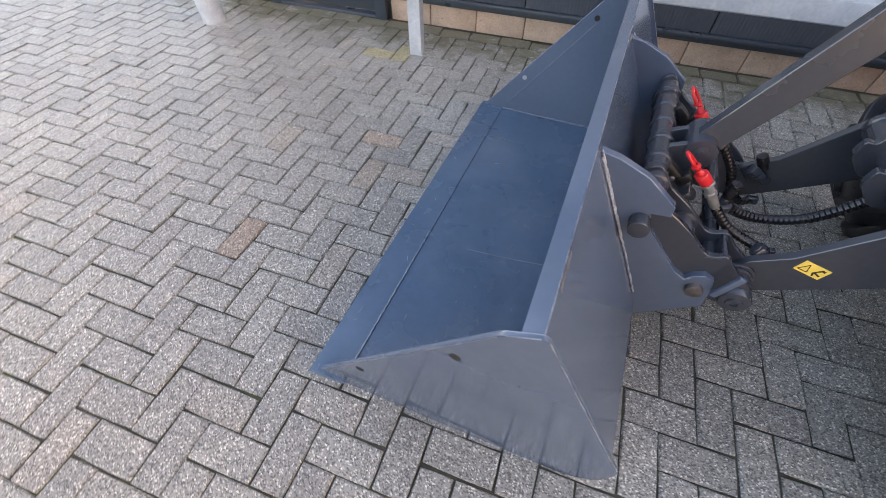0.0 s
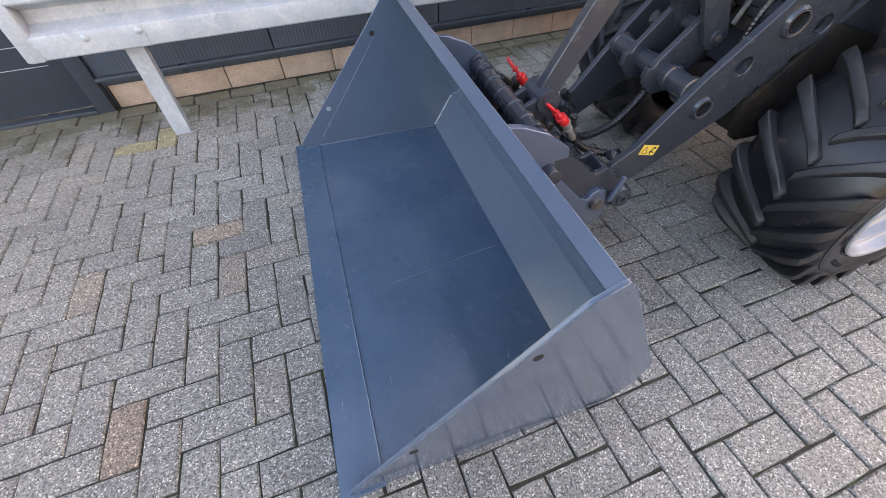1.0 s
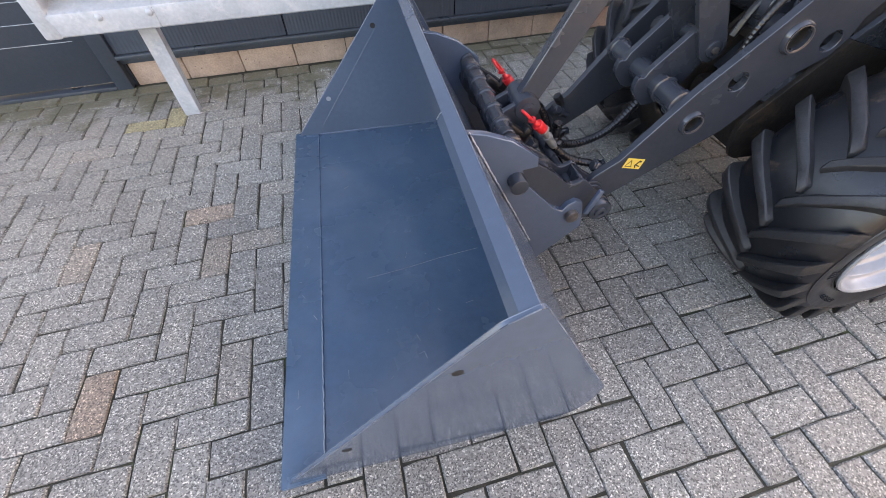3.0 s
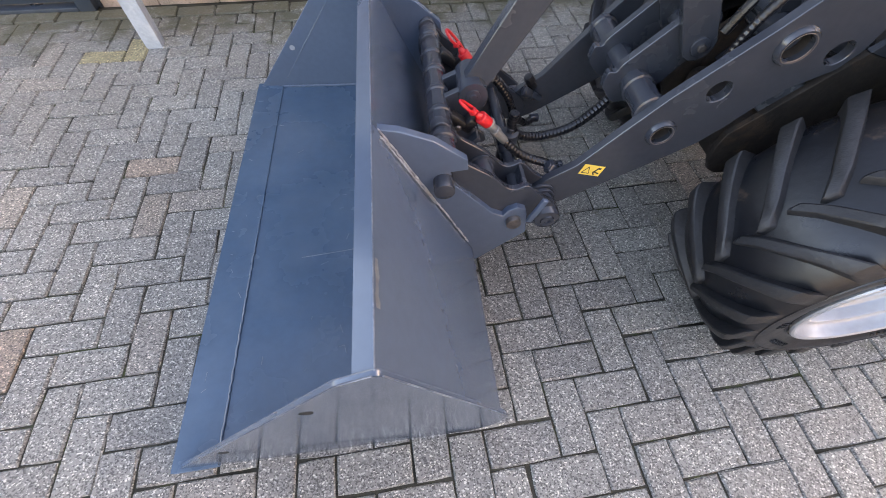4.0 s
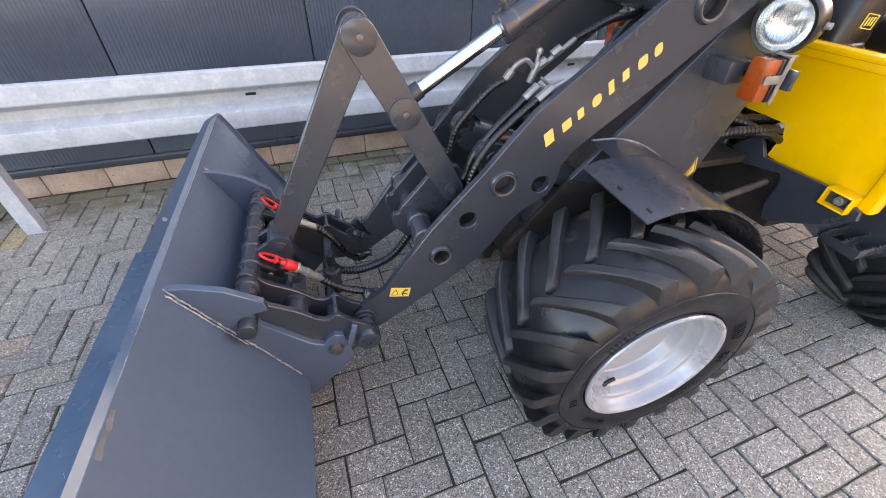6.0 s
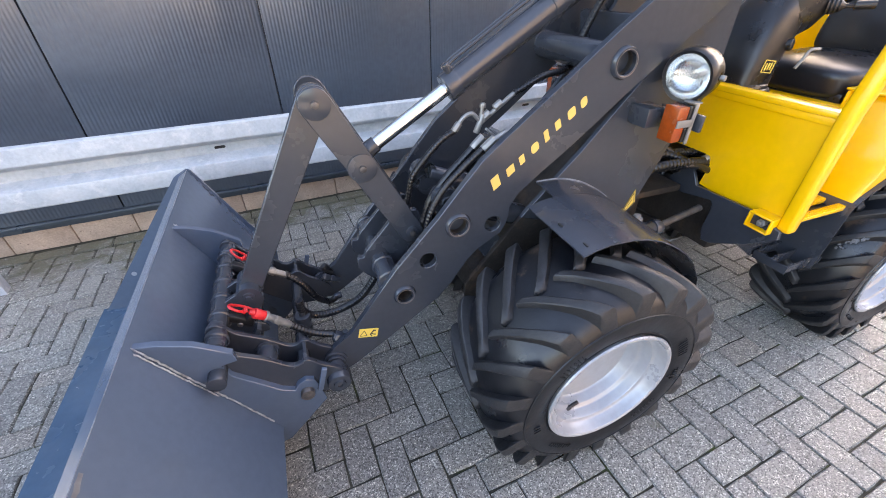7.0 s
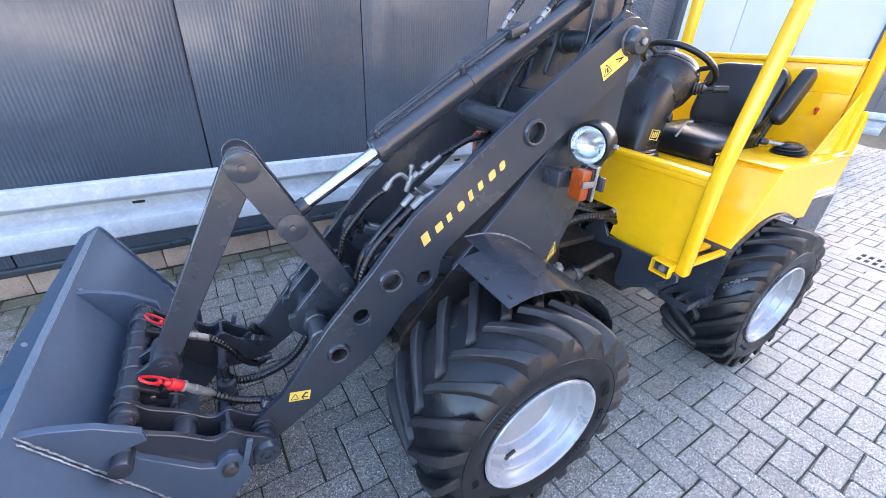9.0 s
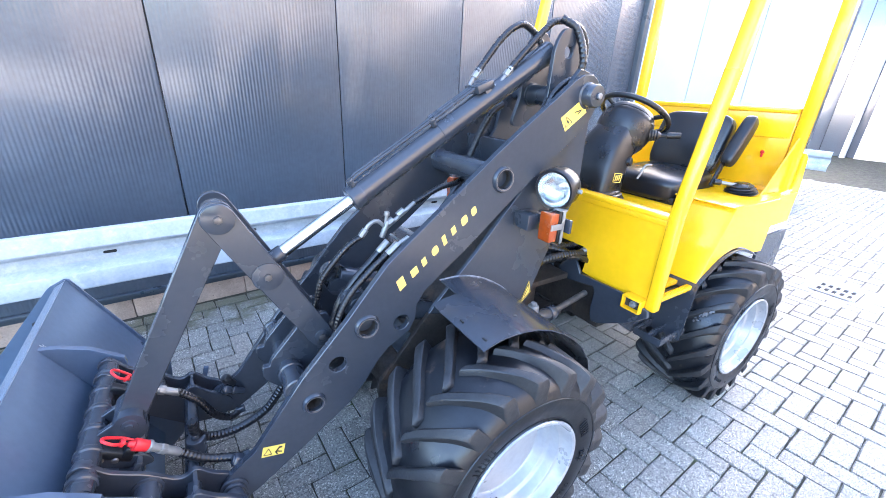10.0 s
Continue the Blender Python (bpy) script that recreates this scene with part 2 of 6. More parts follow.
M_STICK = mat("yellow_sticker", (0.80, 0.56, 0.10), rough=0.45, var=0.05, scale=10, bump=0.0)
M_LETTER = mat("gold_marking", (0.74, 0.47, 0.12), rough=0.42, var=0.05, scale=10, bump=0.0)
M_INK = mat("black_ink", (0.012, 0.012, 0.012), rough=0.5, var=0.1, bump=0.0)
# near-black fill of solid pieces, standing for shade in slots, holes and pit
M_DARK = mat("shadowed_cavity", (0.008, 0.008, 0.009), rough=0.8, var=0.2, bump=0.0)
M_REFL = mat("lamp_reflector", (0.70, 0.71, 0.72), rough=0.22, metal=1.0, var=0.03, scale=12, bump=0.0, rvar=0.04)
M_GLASS = glass_mat("lamp_glass")


# ---- mesh helpers ----
def finish(name, bm, material, smooth=35):
    me = bpy.data.meshes.new(name)
    bmesh.ops.recalc_face_normals(bm, faces=bm.faces[:])
    bm.to_mesh(me)
    bm.free()
    me.materials.append(material)
    if smooth:
        me.polygons.foreach_set("use_smooth", [True] * len(me.polygons))
        me.set_sharp_from_angle(angle=radians(smooth))
    return me


def part(name, bm, material, parent=None, label="", smooth=35):
    """Links a bmesh as one mesh object under a thing or under a part."""
    ob = new(name, finish(name, bm, material, smooth))
    if parent is not None:
        ob.parent = parent
        ob.matrix_parent_inverse = parent.matrix_world.inverted()
    if label:
        ob["label"] = label
    return ob


def thing(name, at, label, category, group="", kind=""):
    ob = new(name)
    ob.location = at
    ob.empty_display_size = 0.1
    bpy.context.view_layer.update()
    return tagged(ob, label, category, group, kind)


def group_part(name, parent, at=(0, 0, 0), label=""):
    """An Empty that gathers the pieces of one part."""
    ob = new(name)
    ob.parent = parent
    ob.matrix_parent_inverse = parent.matrix_world.inverted()
    ob.location = at
    ob.empty_display_size = 0.05
    bpy.context.view_layer.update()
    if label:
        ob["label"] = label
    return ob


def bevel_sharp(bm, w, seg=2, ang=50, faces=None):
    bmesh.ops.remove_doubles(bm, verts=bm.verts[:], dist=1e-5)
    bm.normal_update()
    ed = [e for e in bm.edges if len(e.link_faces) == 2 and e.calc_face_angle(0) > radians(ang)]
    if ed and w > 0:
        bmesh.ops.bevel(bm, geom=ed, offset=w, segments=seg, profile=0.5, affect='EDGES', clamp_overlap=True)
    return bm


def box(bm, c, s, bev=0.0, m=None):
    """A box of size s round c, its edges rounded by bev, turned by m."""
    t = bmesh.new()
    bmesh.ops.create_cube(t, size=1.0)
    bmesh.ops.scale(t, vec=s, verts=t.verts[:])
    if bev:
        bmesh.ops.bevel(t, geom=t.edges[:], offset=bev, segments=2, profile=0.5, affect='EDGES', clamp_overlap=True)
    mm = Matrix.Translation(c) @ (m or Matrix())
    bmesh.ops.transform(t, matrix=mm, verts=t.verts[:])
    join(bm, t)
    return bm


def join(bm, t):
    me = bpy.data.meshes.new("scratch")
    t.to_mesh(me)
    t.free()
    bm.from_mesh(me)
    bpy.data.meshes.remove(me)


def cyl(bm, a, b, r, r2=None, seg=24, bev=0.0):
    a, b = Vector(a), Vector(b)
    d = b - a
    t = bmesh.new()
    bmesh.ops.create_cone(t, cap_ends=True, segments=seg, radius1=r, radius2=r if r2 is None else r2, depth=d.length)
    if bev:
        bevel_sharp(t, bev, 2, 50)
    q = Vector((0, 0, 1)).rotation_difference(d.normalized()).to_matrix().to_4x4()
    bmesh.ops.transform(t, matrix=Matrix.Translation((a + b) / 2) @ q, verts=t.verts[:])
    join(bm, t)
    return bm


def lathe(bm, prof, o, axis, seg=48, close=False):
    """Turns a profile of (radius, along) round an axis through o."""
    axis = Vector(axis).normalized()
    q = Vector((0, 0, 1)).rotation_difference(axis).to_matrix()
    o = Vector(o)
    rings = []
    for r, h in prof:
        if r < 1e-6:
            rings.append([bm.verts.new(o + q @ Vector((0, 0, h)))])
        else:
            rings.append([bm.verts.new(o + q @ Vector((r * math.cos(2 * math.pi * k / seg), r * math.sin(2 * math.pi * k / seg), h))) for k in range(seg)])
    pairs = list(zip(rings, rings[1:])) + ([(rings[-1], rings[0])] if close else [])
    for p, n in pairs:
        for k in range(seg):
            a, b = p[k % len(p)], p[(k + 1) % len(p)]
            c, d = n[(k + 1) % len(n)], n[k % len(n)]
            vs = [v for i, v in enumerate((a, b, c, d)) if v not in (a, b, c, d)[:i]]
            if len(vs) > 2:
                bm.faces.new(vs)
    return bm


def plate(bm, pts, y0, y1, holes=(), bev=0.0, hseg=28, m=None):
    """An upright plate: outline pts in (x, z), from y0 to y1, with round holes (x, z, r) through it."""
    from mathutils import geometry
    co, ed, loops = [], [], []
    loops.append([Vector((x, z)) for x, z in pts])
    for hx, hz, hr in holes:
        loops.append([Vector((hx + hr * math.cos(2 * math.pi * k / hseg), hz + hr * math.sin(2 * math.pi * k / hseg))) for k in range(hseg)])
    t = bmesh.new()
    if not holes:
        lo = [t.verts.new((p.x, y0, p.y)) for p in loops[0]]
        hi = [t.verts.new((p.x, y1, p.y)) for p in loops[0]]
        t.faces.new(lo)
        t.faces.new(hi[::-1])
        for k in range(len(lo)):
            t.faces.new((lo[k], lo[(k + 1) % len(lo)], hi[(k + 1) % len(lo)], hi[k]))
    else:
        for lp in loops:
            n = len(co)
            co += lp
            ed += [(n + k, n + (k + 1) % len(lp)) for k in range(len(lp))]
        out = geometry.delaunay_2d_cdt(co, ed, [], 0, 1e-6)
        ring = loops[0]

        def inside(p):
            c = False
            for k in range(len(ring)):
                a, b = ring[k], ring[k - 1]
                if (a.y > p.y) != (b.y > p.y) and p.x < (b.x - a.x) * (p.y - a.y) / (b.y - a.y) + a.x:
                    c = not c
            return c
        keep = []
        for f in out[2]:
            g = sum((out[0][i] for i in f), Vector((0, 0))) / len(f)
            if inside(g) and not any((g - Vector((hx, hz))).length < hr for hx, hz, hr in holes):
                keep.append(f)
        va = [t.verts.new((p.x, y0, p.y)) for p in out[0]]
        vb = [t.verts.new((p.x, y1, p.y)) for p in out[0]]
        for f in keep:
            t.faces.new([va[i] for i in f])
            t.faces.new([vb[i] for i in reversed(f)])
        for v in [v for v in va + vb if not v.link_faces]:
            t.verts.remove(v)
        va = [v if v.is_valid else None for v in va]
        sva = set(v for v in va if v)
        for e in [e for e in t.edges if len(e.link_faces) == 1 and e.verts[0] in sva]:
            i, j = va.index(e.verts[0]), va.index(e.verts[1])
            t.faces.new((va[i], va[j], vb[j], vb[i]))
    bmesh.ops.recalc_face_normals(t, faces=t.faces[:])
    if bev:
        bevel_sharp(t, bev, 1, 60)
    if m is not None:
        bmesh.ops.transform(t, matrix=m, verts=t.verts[:])
    join(bm, t)
    return bm


def rounded(pts, r=0.02, n=4):
    """Rounds the corners of an outline, by one radius or by one for each corner."""
    out = []
    k = len(pts)
    for i in range(k):
        p, a, b = Vector(pts[i]), Vector(pts[i - 1]), Vector(pts[(i + 1) % k])
        da, db = (a - p), (b - p)
        c = min(r[i] if isinstance(r, (list, tuple)) else r, da.length * 0.45, db.length * 0.45)
        s, e = p + da.normalized() * c, p + db.normalized() * c
        for j in range(n + 1):
            u = j / n
            out.append(tuple((1 - u) ** 2 * s + 2 * u * (1 - u) * p + u * u * e))
    return out


def spline(pts, n=10):
    P = [Vector(p) for p in pts]
    P = [2 * P[0] - P[1]] + P + [2 * P[-1] - P[-2]]
    out = []
    for i in range(1, len(P) - 2):
        a, b, c, d = P[i - 1:i + 3]
        for k in range(n):
            u = k / n
            out.append(0.5 * (2 * b + (c - a) * u + (2 * a - 5 * b + 4 * c - d) * u * u + (3 * b - a - 3 * c + d) * u ** 3))
    return out + [P[-2]]


def hose(bm, pts, r, seg=10, n=12, rib=0.0, pitch=0.014, smooth=True):
    """A tube along points; rib > 0 gives it the ridges of a spiral guard."""
    path = spline(pts, n) if smooth else [Vector(p) for p in pts]
    if rib:
        fine, left = [path[0]], 0.0
        step = pitch / 4
        for a, b in zip(path, path[1:]):
            d = (b - a).length
            while left + d >= step and d > 1e-9:
                u = (step - left) / d
                a = a.lerp(b, u)
                fine.append(a)
                d = (b - a).length
                left = 0.0
            left += d
        path = fine
    up = Vector((0.13, 0.2, 0.97))
    rings = []
    for i, p in enumerate(path):
        t = (path[min(i + 1, len(path) - 1)] - path[max(i - 1, 0)])
        t = t.normalized() if t.length > 1e-9 else Vector((1, 0, 0))
        s = t.cross(up)
        s = s.normalized() if s.length > 1e-4 else t.orthogonal().normalized()
        w = t.cross(s)
        up = -w if (-w).dot(up) > 0 else w
        rr = r * (1 + (rib if i % 4 in (1, 2) else 0))
        rings.append([bm.verts.new(p + rr * (math.cos(2 * math.pi * k / seg) * s + math.sin(2 * math.pi * k / seg) * w)) for k in range(seg)])
    for a, b in zip(rings, rings[1:]):
        for k in range(seg):
            bm.faces.new((a[k], a[(k + 1) % seg], b[(k + 1) % seg], b[k]))
    bm.faces.new(rings[0])
    bm.faces.new(rings[-1][::-1])
    return bm


def hexnut(bm, c, axis, r, h):
    c, axis = Vector(c), Vector(axis).normalized()
    return cyl(bm, c, c + axis * h, r, seg=6, bev=r * 0.12)


def weld(bm, a, b, r=0.006, seed=1):
    """An uneven weld bead from a to b."""
    rnd = random.Random(seed)
    a, b = Vector(a), Vector(b)
    n = max(6, int((b - a).length / 0.006))
    pts = [a.lerp(b, k / n) + Vector([rnd.uniform(-0.0012, 0.0012) for _ in range(3)]) for k in range(n + 1)]
    t = (b - a).normalized()
    s = t.orthogonal().normalized()
    w = t.cross(s)
    rings = []
    for k, p in enumerate(pts):
        rr = r * (0.25 if k in (0, n) else 0.85 + 0.3 * rnd.random())
        rings.append([bm.verts.new(p + rr * (math.cos(2 * math.pi * j / 7) * s + math.sin(2 * math.pi * j / 7) * w)) for j in range(7)])
    for p, q in zip(rings, rings[1:]):
        for j in range(7):
            bm.faces.new((p[j], p[(j + 1) % 7], q[(j + 1) % 7], q[j]))
    return bm


# The yard's own axes: x along the facade, y towards it, turned a little against the machine.
YARD = pose(0, -1.008, 0, 0, 0, TURN)


def put(bm, m=YARD):
    bmesh.ops.transform(bm, matrix=m, verts=bm.verts[:])
    return bm


def yard_part(name, bm, material, parent, label="", smooth=35):
    """A piece in the yard's axes, its object's axes turned along so that ribs run true."""
    ob = new(name, finish(name, bm, material, smooth))
    if parent is not None:
        ob.parent = parent
        ob.matrix_parent_inverse = parent.matrix_world.inverted()
    ob.matrix_basis = YARD
    if label:
        ob["label"] = label
    return ob


FACE = 2.77

# ---- the yard's setting ----
ground = new("ground", finish("ground", put(box(bmesh.new(), (0, 0, -0.0595), (900, 900, 0.1))), M_SAND, 0))
tagged(ground, "sandy mossy bed under the grey paving stones", "ground", kind="structure")
slab = new("concrete_yard", finish("concrete_yard", put(box(bmesh.new(), (-8.4, 7.1, -0.03), (10.1, 9.1, 0.05), 0.004)), M_CONC, 0))
tagged(slab, "pale smooth concrete yard beyond the paving", "concrete yard", kind="structure")

wall = thing("wall_north", YARD @ Vector((0.7, FACE, 0)), "dark blue-grey ribbed metal facade on a low block plinth", "wall", kind="structure")
# core behind the panels, open at the door
CORNER, DOOR_L, DOOR_R, WEST = -3.545, -2.985, -2.155, 4.95
bm = bmesh.new()
box(bm, ((DOOR_R + 0.09 + WEST) / 2, FACE + 0.24, 2.7), (WEST - DOOR_R - 0.09, 0.30, 5.4))
box(bm, ((CORNER + DOOR_L - 0.09) / 2, FACE + 0.24, 2.7), (DOOR_L - 0.09 - CORNER, 0.30, 5.4))
box(bm, ((DOOR_L + DOOR_R) / 2, FACE + 0.24, 3.8), (DOOR_R - DOOR_L + 0.18, 0.30, 3.2))
box(bm, (CORNER + 0.15, FACE + 2.4, 2.7), (0.30, 4.0, 5.4))
yard_part("core", bm, M_TRIM, wall, smooth=0)
# panels 1.11 m wide with open joints between
seams = [1.158 - 1.11 * k for k in range(-4, 5)]
edges = sorted([s for s in seams if DOOR_R + 0.3 < s < WEST - 0.1] + [DOOR_R + 0.09, WEST])
for a, b in zip(edges, edges[1:]):
    yard_part("panel", box(bmesh.new(), ((a + b) / 2, FACE + 0.045, 2.795), (b - a - 0.0065, 0.09, 5.19), 0.004), M_PANEL, wall)
yard_part("panel", box(bmesh.new(), ((CORNER + 0.03 + DOOR_L - 0.09) / 2, FACE + 0.045, 2.795), (DOOR_L - 0.09 - CORNER - 0.03, 0.09, 5.19), 0.004), M_PANEL, wall)
yard_part("panel", box(bmesh.new(), ((DOOR_L + DOOR_R) / 2, FACE + 0.045, 3.8), (DOOR_R - DOOR_L + 0.17, 0.09, 3.18), 0.004), M_PANEL, wall)
# drip rail under the panels
for a, b in ((DOOR_R + 0.09, WEST), (CORNER, DOOR_L - 0.09)):
    bm = bmesh.new()
    box(bm, ((a + b) / 2, FACE + 0.025, 0.186), (b - a, 0.10, 0.022), 0.003)
    box(bm, ((a + b) / 2, FACE + 0.045, 0.158), (b - a, 0.075, 0.036), 0.002)
    yard_part("drip_rail", bm, M_TRIM, wall, "dark metal drip rail over the plinth")
yard_part("corner_trim", box(bmesh.new(), (CORNER + 0.006, FACE + 0.06, 2.71), (0.062, 0.16, 5.46), 0.004), M_TRIM, wall)
yard_part("corner_trim", box(bmesh.new(), (WEST + 0.05, FACE + 0.06, 2.7), (0.10, 0.22, 5.4), 0.006), M_TRIM, wall)
# plinth blocks
rnd = random.Random(5)
x = -2.05
while x < WEST:
    w = min(0.3125 if x < -2.0 else 0.3425, WEST - x)
    yard_part("block", box(bmesh.new(), (x + w / 2, FACE + 0.085 + rnd.uniform(-0.003, 0.003), 0.065), (w - 0.005, 0.10, 0.148), 0.005), M_PLINTH, wall)
    x += w
x = DOOR_L - 0.10
for w in (0.185, 0.235):
    yard_part("block", box(bmesh.new(), (x - w / 2, FACE + 0.085, 0.065), (w - 0.005, 0.10, 0.148), 0.005), M_PLINTH2, wall, "mossy ochre plinth block")
    x -= w
yard_part("plinth_end", box(bmesh.new(), (DOOR_R + 0.092, FACE + 0.09, 0.066), (0.018, 0.10, 0.150), 0.003), M_TRIM, wall)

door = thing("door_1", YARD @ Vector(((DOOR_L + DOOR_R) / 2, FACE, 0)), "closed dark blue-grey steel door in a metal frame", "door", kind="structure")
for xx in (DOOR_L - 0.045, DOOR_R + 0.045):
    yard_part("door_frame", box(bmesh.new(), (xx, FACE + 0.05, 1.1), (0.088, 0.14, 2.2), 0.004), M_TRIM, door)
yard_part("door_frame", box(bmesh.new(), ((DOOR_L + DOOR_R) / 2, FACE + 0.05, 2.155), (DOOR_R - DOOR_L - 0.002, 0.14, 0.09), 0.004), M_TRIM, door)
leaf = yard_part("door_leaf", box(bmesh.new(), ((DOOR_L + DOOR_R) / 2, FACE + 0.05, 1.07), (DOOR_R - DOOR_L - 0.014, 0.05, 2.07), 0.003), M_TRIM, door)
bpy.context.view_layer.update()
for k in range(15):
    yard_part("groove_bead", box(bmesh.new(), (-2.535, FACE + 0.0245, 0.290 + 0.1075 * k), (0.59, 0.0046, 0.0032), 0.001), M_GALV, leaf, "thin pale line pressed into the leaf")
yard_part("threshold", box(bmesh.new(), ((DOOR_L + DOOR_R) / 2, FACE + 0.04, 0.012), (DOOR_R - DOOR_L - 0.006, 0.12, 0.022), 0.003), M_TRIM, door)
bm = bmesh.new()
cyl(bm, (DOOR_L + 0.08, FACE + 0.03, 1.05), (DOOR_L + 0.08, FACE - 0.03, 1.05), 0.012)
cyl(bm, (DOOR_L + 0.075, FACE - 0.03, 1.05), (DOOR_L + 0.20, FACE - 0.03, 1.05), 0.010, bev=0.003)
yard_part("door_handle", bm, M_ZINC, leaf, "steel lever handle")

white = thing("wall_east", YARD @ Vector((9, 6, 0)), "white metal panel wall of the neighbouring building", "wall", kind="structure")
for k in range(10):
    y0 = 1.95 + k * 1.0
    yard_part("panel", box(bmesh.new(), (9.3, y0 + 0.5, 2.45), (0.5, 0.990, 4.9), 0.006), M_WHITE, white)
yard_part("corner_post", box(bmesh.new(), (9.25, 1.89, 2.45), (0.5, 0.10, 4.96), 0.006), M_TRIM, white)
yard_part("roof_edge", box(bmesh.new(), (9.3, 6.9, 4.97), (0.6, 10.2, 0.14), 0.006), M_TRIM, white)
far = thing("wall_south_east", YARD @ Vector((17, 0, 0)), "dark grey metal facade across the yard", "wall", kind="structure")
yard_part("core", box(bmesh.new(), (17.6, -2.0, 2.4), (1.0, 16.0, 4.8), 0.01), M_TRIM, far)
for k in range(12):
    yard_part("panel", box(bmesh.new(), (17.05, -9.4 + k * 1.2, 2.4), (0.1, 1.19, 4.78), 0.006), M_PANEL, far)
yard_part("gate_leaf", box(bmesh.new(), (16.97, 1.6, 1.6), (0.06, 1.5, 3.2), 0.01), M_WHITE, far, "pale metal gate leaf")
for yy in (2.6, 0.75):
    yard_part("pipe", cyl(bmesh.new(), (16.9, yy, 0), (16.9, yy, 4.7), 0.07, seg=16), M_GALV, far, "galvanised downpipe")

# ---- guard rail, bollard, drain ----
RY, RZ = 2.335, 0.642   # front of the posts, middle of the beam
rail = thing("guard_rail", YARD @ Vector((-1.63, 2.33, 0)), "galvanised steel crash barrier on square posts along the facade", "guard rail")


def wbeam(x0, x1, push=0.0):
    """A W-shaped barrier beam between x0 and x1."""
    zc, f = RZ, RY - 0.006 - push
    prof = [(f - 0.046, -0.158), (f - 0.066, -0.154), (f - 0.072, -0.148), (f - 0.080, -0.064), (f - 0.077, -0.056), (f - 0.014, -0.030), (f - 0.006, -0.023),
            (f - 0.005, 0.026), (f - 0.013, 0.034), (f - 0.077, 0.064), (f - 0.080, 0.072), (f - 0.072, 0.148), (f - 0.066, 0.154), (f - 0.046, 0.158)]
    t = 0.0035
    b = bmesh.new()
    rows = []
    for xx in (x0, x1):
        fr = [b.verts.new((xx, y, zc + z)) for y, z in prof]
        bk = [b.verts.new((xx, y + t, zc + z)) for y, z in prof]
        rows.append((fr, bk))
    (f0, b0), (f1, b1) = rows
    for k in range(len(prof) - 1):
        b.faces.new((f0[k], f0[k + 1], f1[k + 1], f1[k]))
        b.faces.new((b0[k], b1[k], b1[k + 1], b0[k + 1]))
        b.faces.new((f0[k], b0[k], b0[k + 1], f0[k + 1]))
        b.faces.new((f1[k], f1[k + 1], b1[k + 1], b1[k]))
    for k in (0, len(prof) - 1):
        b.faces.new((f0[k], f1[k], b1[k], b0[k]))
    return b


yard_part("end_section", wbeam(-2.05, -1.565, 0.004), M_GALV, rail, "bevelled end piece bolted over the beam", smooth=26)
yard_part("beam", wbeam(-1.75, 2.62), M_GALV, rail, smooth=26)
yard_part("beam", wbeam(2.50, 4.7, 0.004), M_GALV, rail, smooth=26)
for xx in (-1.665, 2.41, 4.46):
    bm = bmesh.new()
    b2 = bmesh.new()
    pr = [(-0.040, -0.0), (-0.040, 0.06), (-0.018, 0.06), (-0.018, 0.056), (-0.036, 0.056), (-0.036, 0.004), (0.036, 0.004), (0.036, 0.056), (0.018, 0.056), (0.018, 0.06), (0.040, 0.06), (0.040, 0.0)]
    lo = [b2.verts.new((xx + px, RY + py, -0.02)) for px, py in pr]
    hi = [b2.verts.new((xx + px, RY + py, RZ + 0.095)) for px, py in pr]
    for k in range(len(pr)):
        b2.faces.new((lo[k], lo[(k + 1) % len(pr)], hi[(k + 1) % len(pr)], hi[k]))
    b2.faces.new(hi)
    join(bm, b2)
    yard_part("post", bm, M_GALV, rail, "galvanised channel post")
# end cap: a folded flat nose
bm = bmesh.new()
box(bm, (-2.025, RY - 0.044, RZ), (0.075, 0.092, 0.318), 0.014)
yard_part("end_plate", bm, M_GALV, rail)
for xx, zz in ((-1.797, -0.082), (-1.585, -0.082), (-1.797, 0.082), (-1.585, 0.082), (-1.70, 0.0), (2.55, -0.082), (2.55, 0.082)):
    bm = bmesh.new()
    fy = RY - 0.088 if zz else RY - 0.014
    lathe(bm, [(0.0, 0.012), (0.009, 0.010), (0.016, 0.004), (0.0165, -0.01)], (xx, fy, RZ + zz), (0, -1, 0), 14)
    yard_part("bolt", bm, M_GALV, rail, "round-headed bolt")
for xx in (-0.347, 0.346, 1.04, 1.73, 2.3):
    bm = bmesh.new()
    pts = [(xx + 0.021 * (1 if c > 0 else -1) + 0.0078 * c, RZ + 0.008 + 0.0078 * s) for c, s in [(math.cos(a), math.sin(a)) for a in [2 * math.pi * (k + 0.5) / 16 for k in range(16)]]]
    plate(bm, pts, RY - 0.0135, RY - 0.0095)
    yard_part("slot", bm, M_DARK, rail, "long bolt slot")

rail2 = thing("guard_rail", YARD @ Vector((8.75, 5, 0)), "galvanised steel crash barrier in front of the white wall", "guard rail")
side_turn = Matrix.Translation((8.85 - RY, 1.5, 0)) @ Matrix.Translation((RY, 0, 0)) @ Matrix.Rotation(radians(-90), 4, 'Z') @ Matrix.Translation((0, -RY, 0))
for x0, x1 in ((-9.0, 0.15),):
    b = wbeam(x0, x1)
    bmesh.ops.transform(b, matrix=side_turn, verts=b.verts[:])
    yard_part("beam", b, M_GALV, rail2, smooth=40)
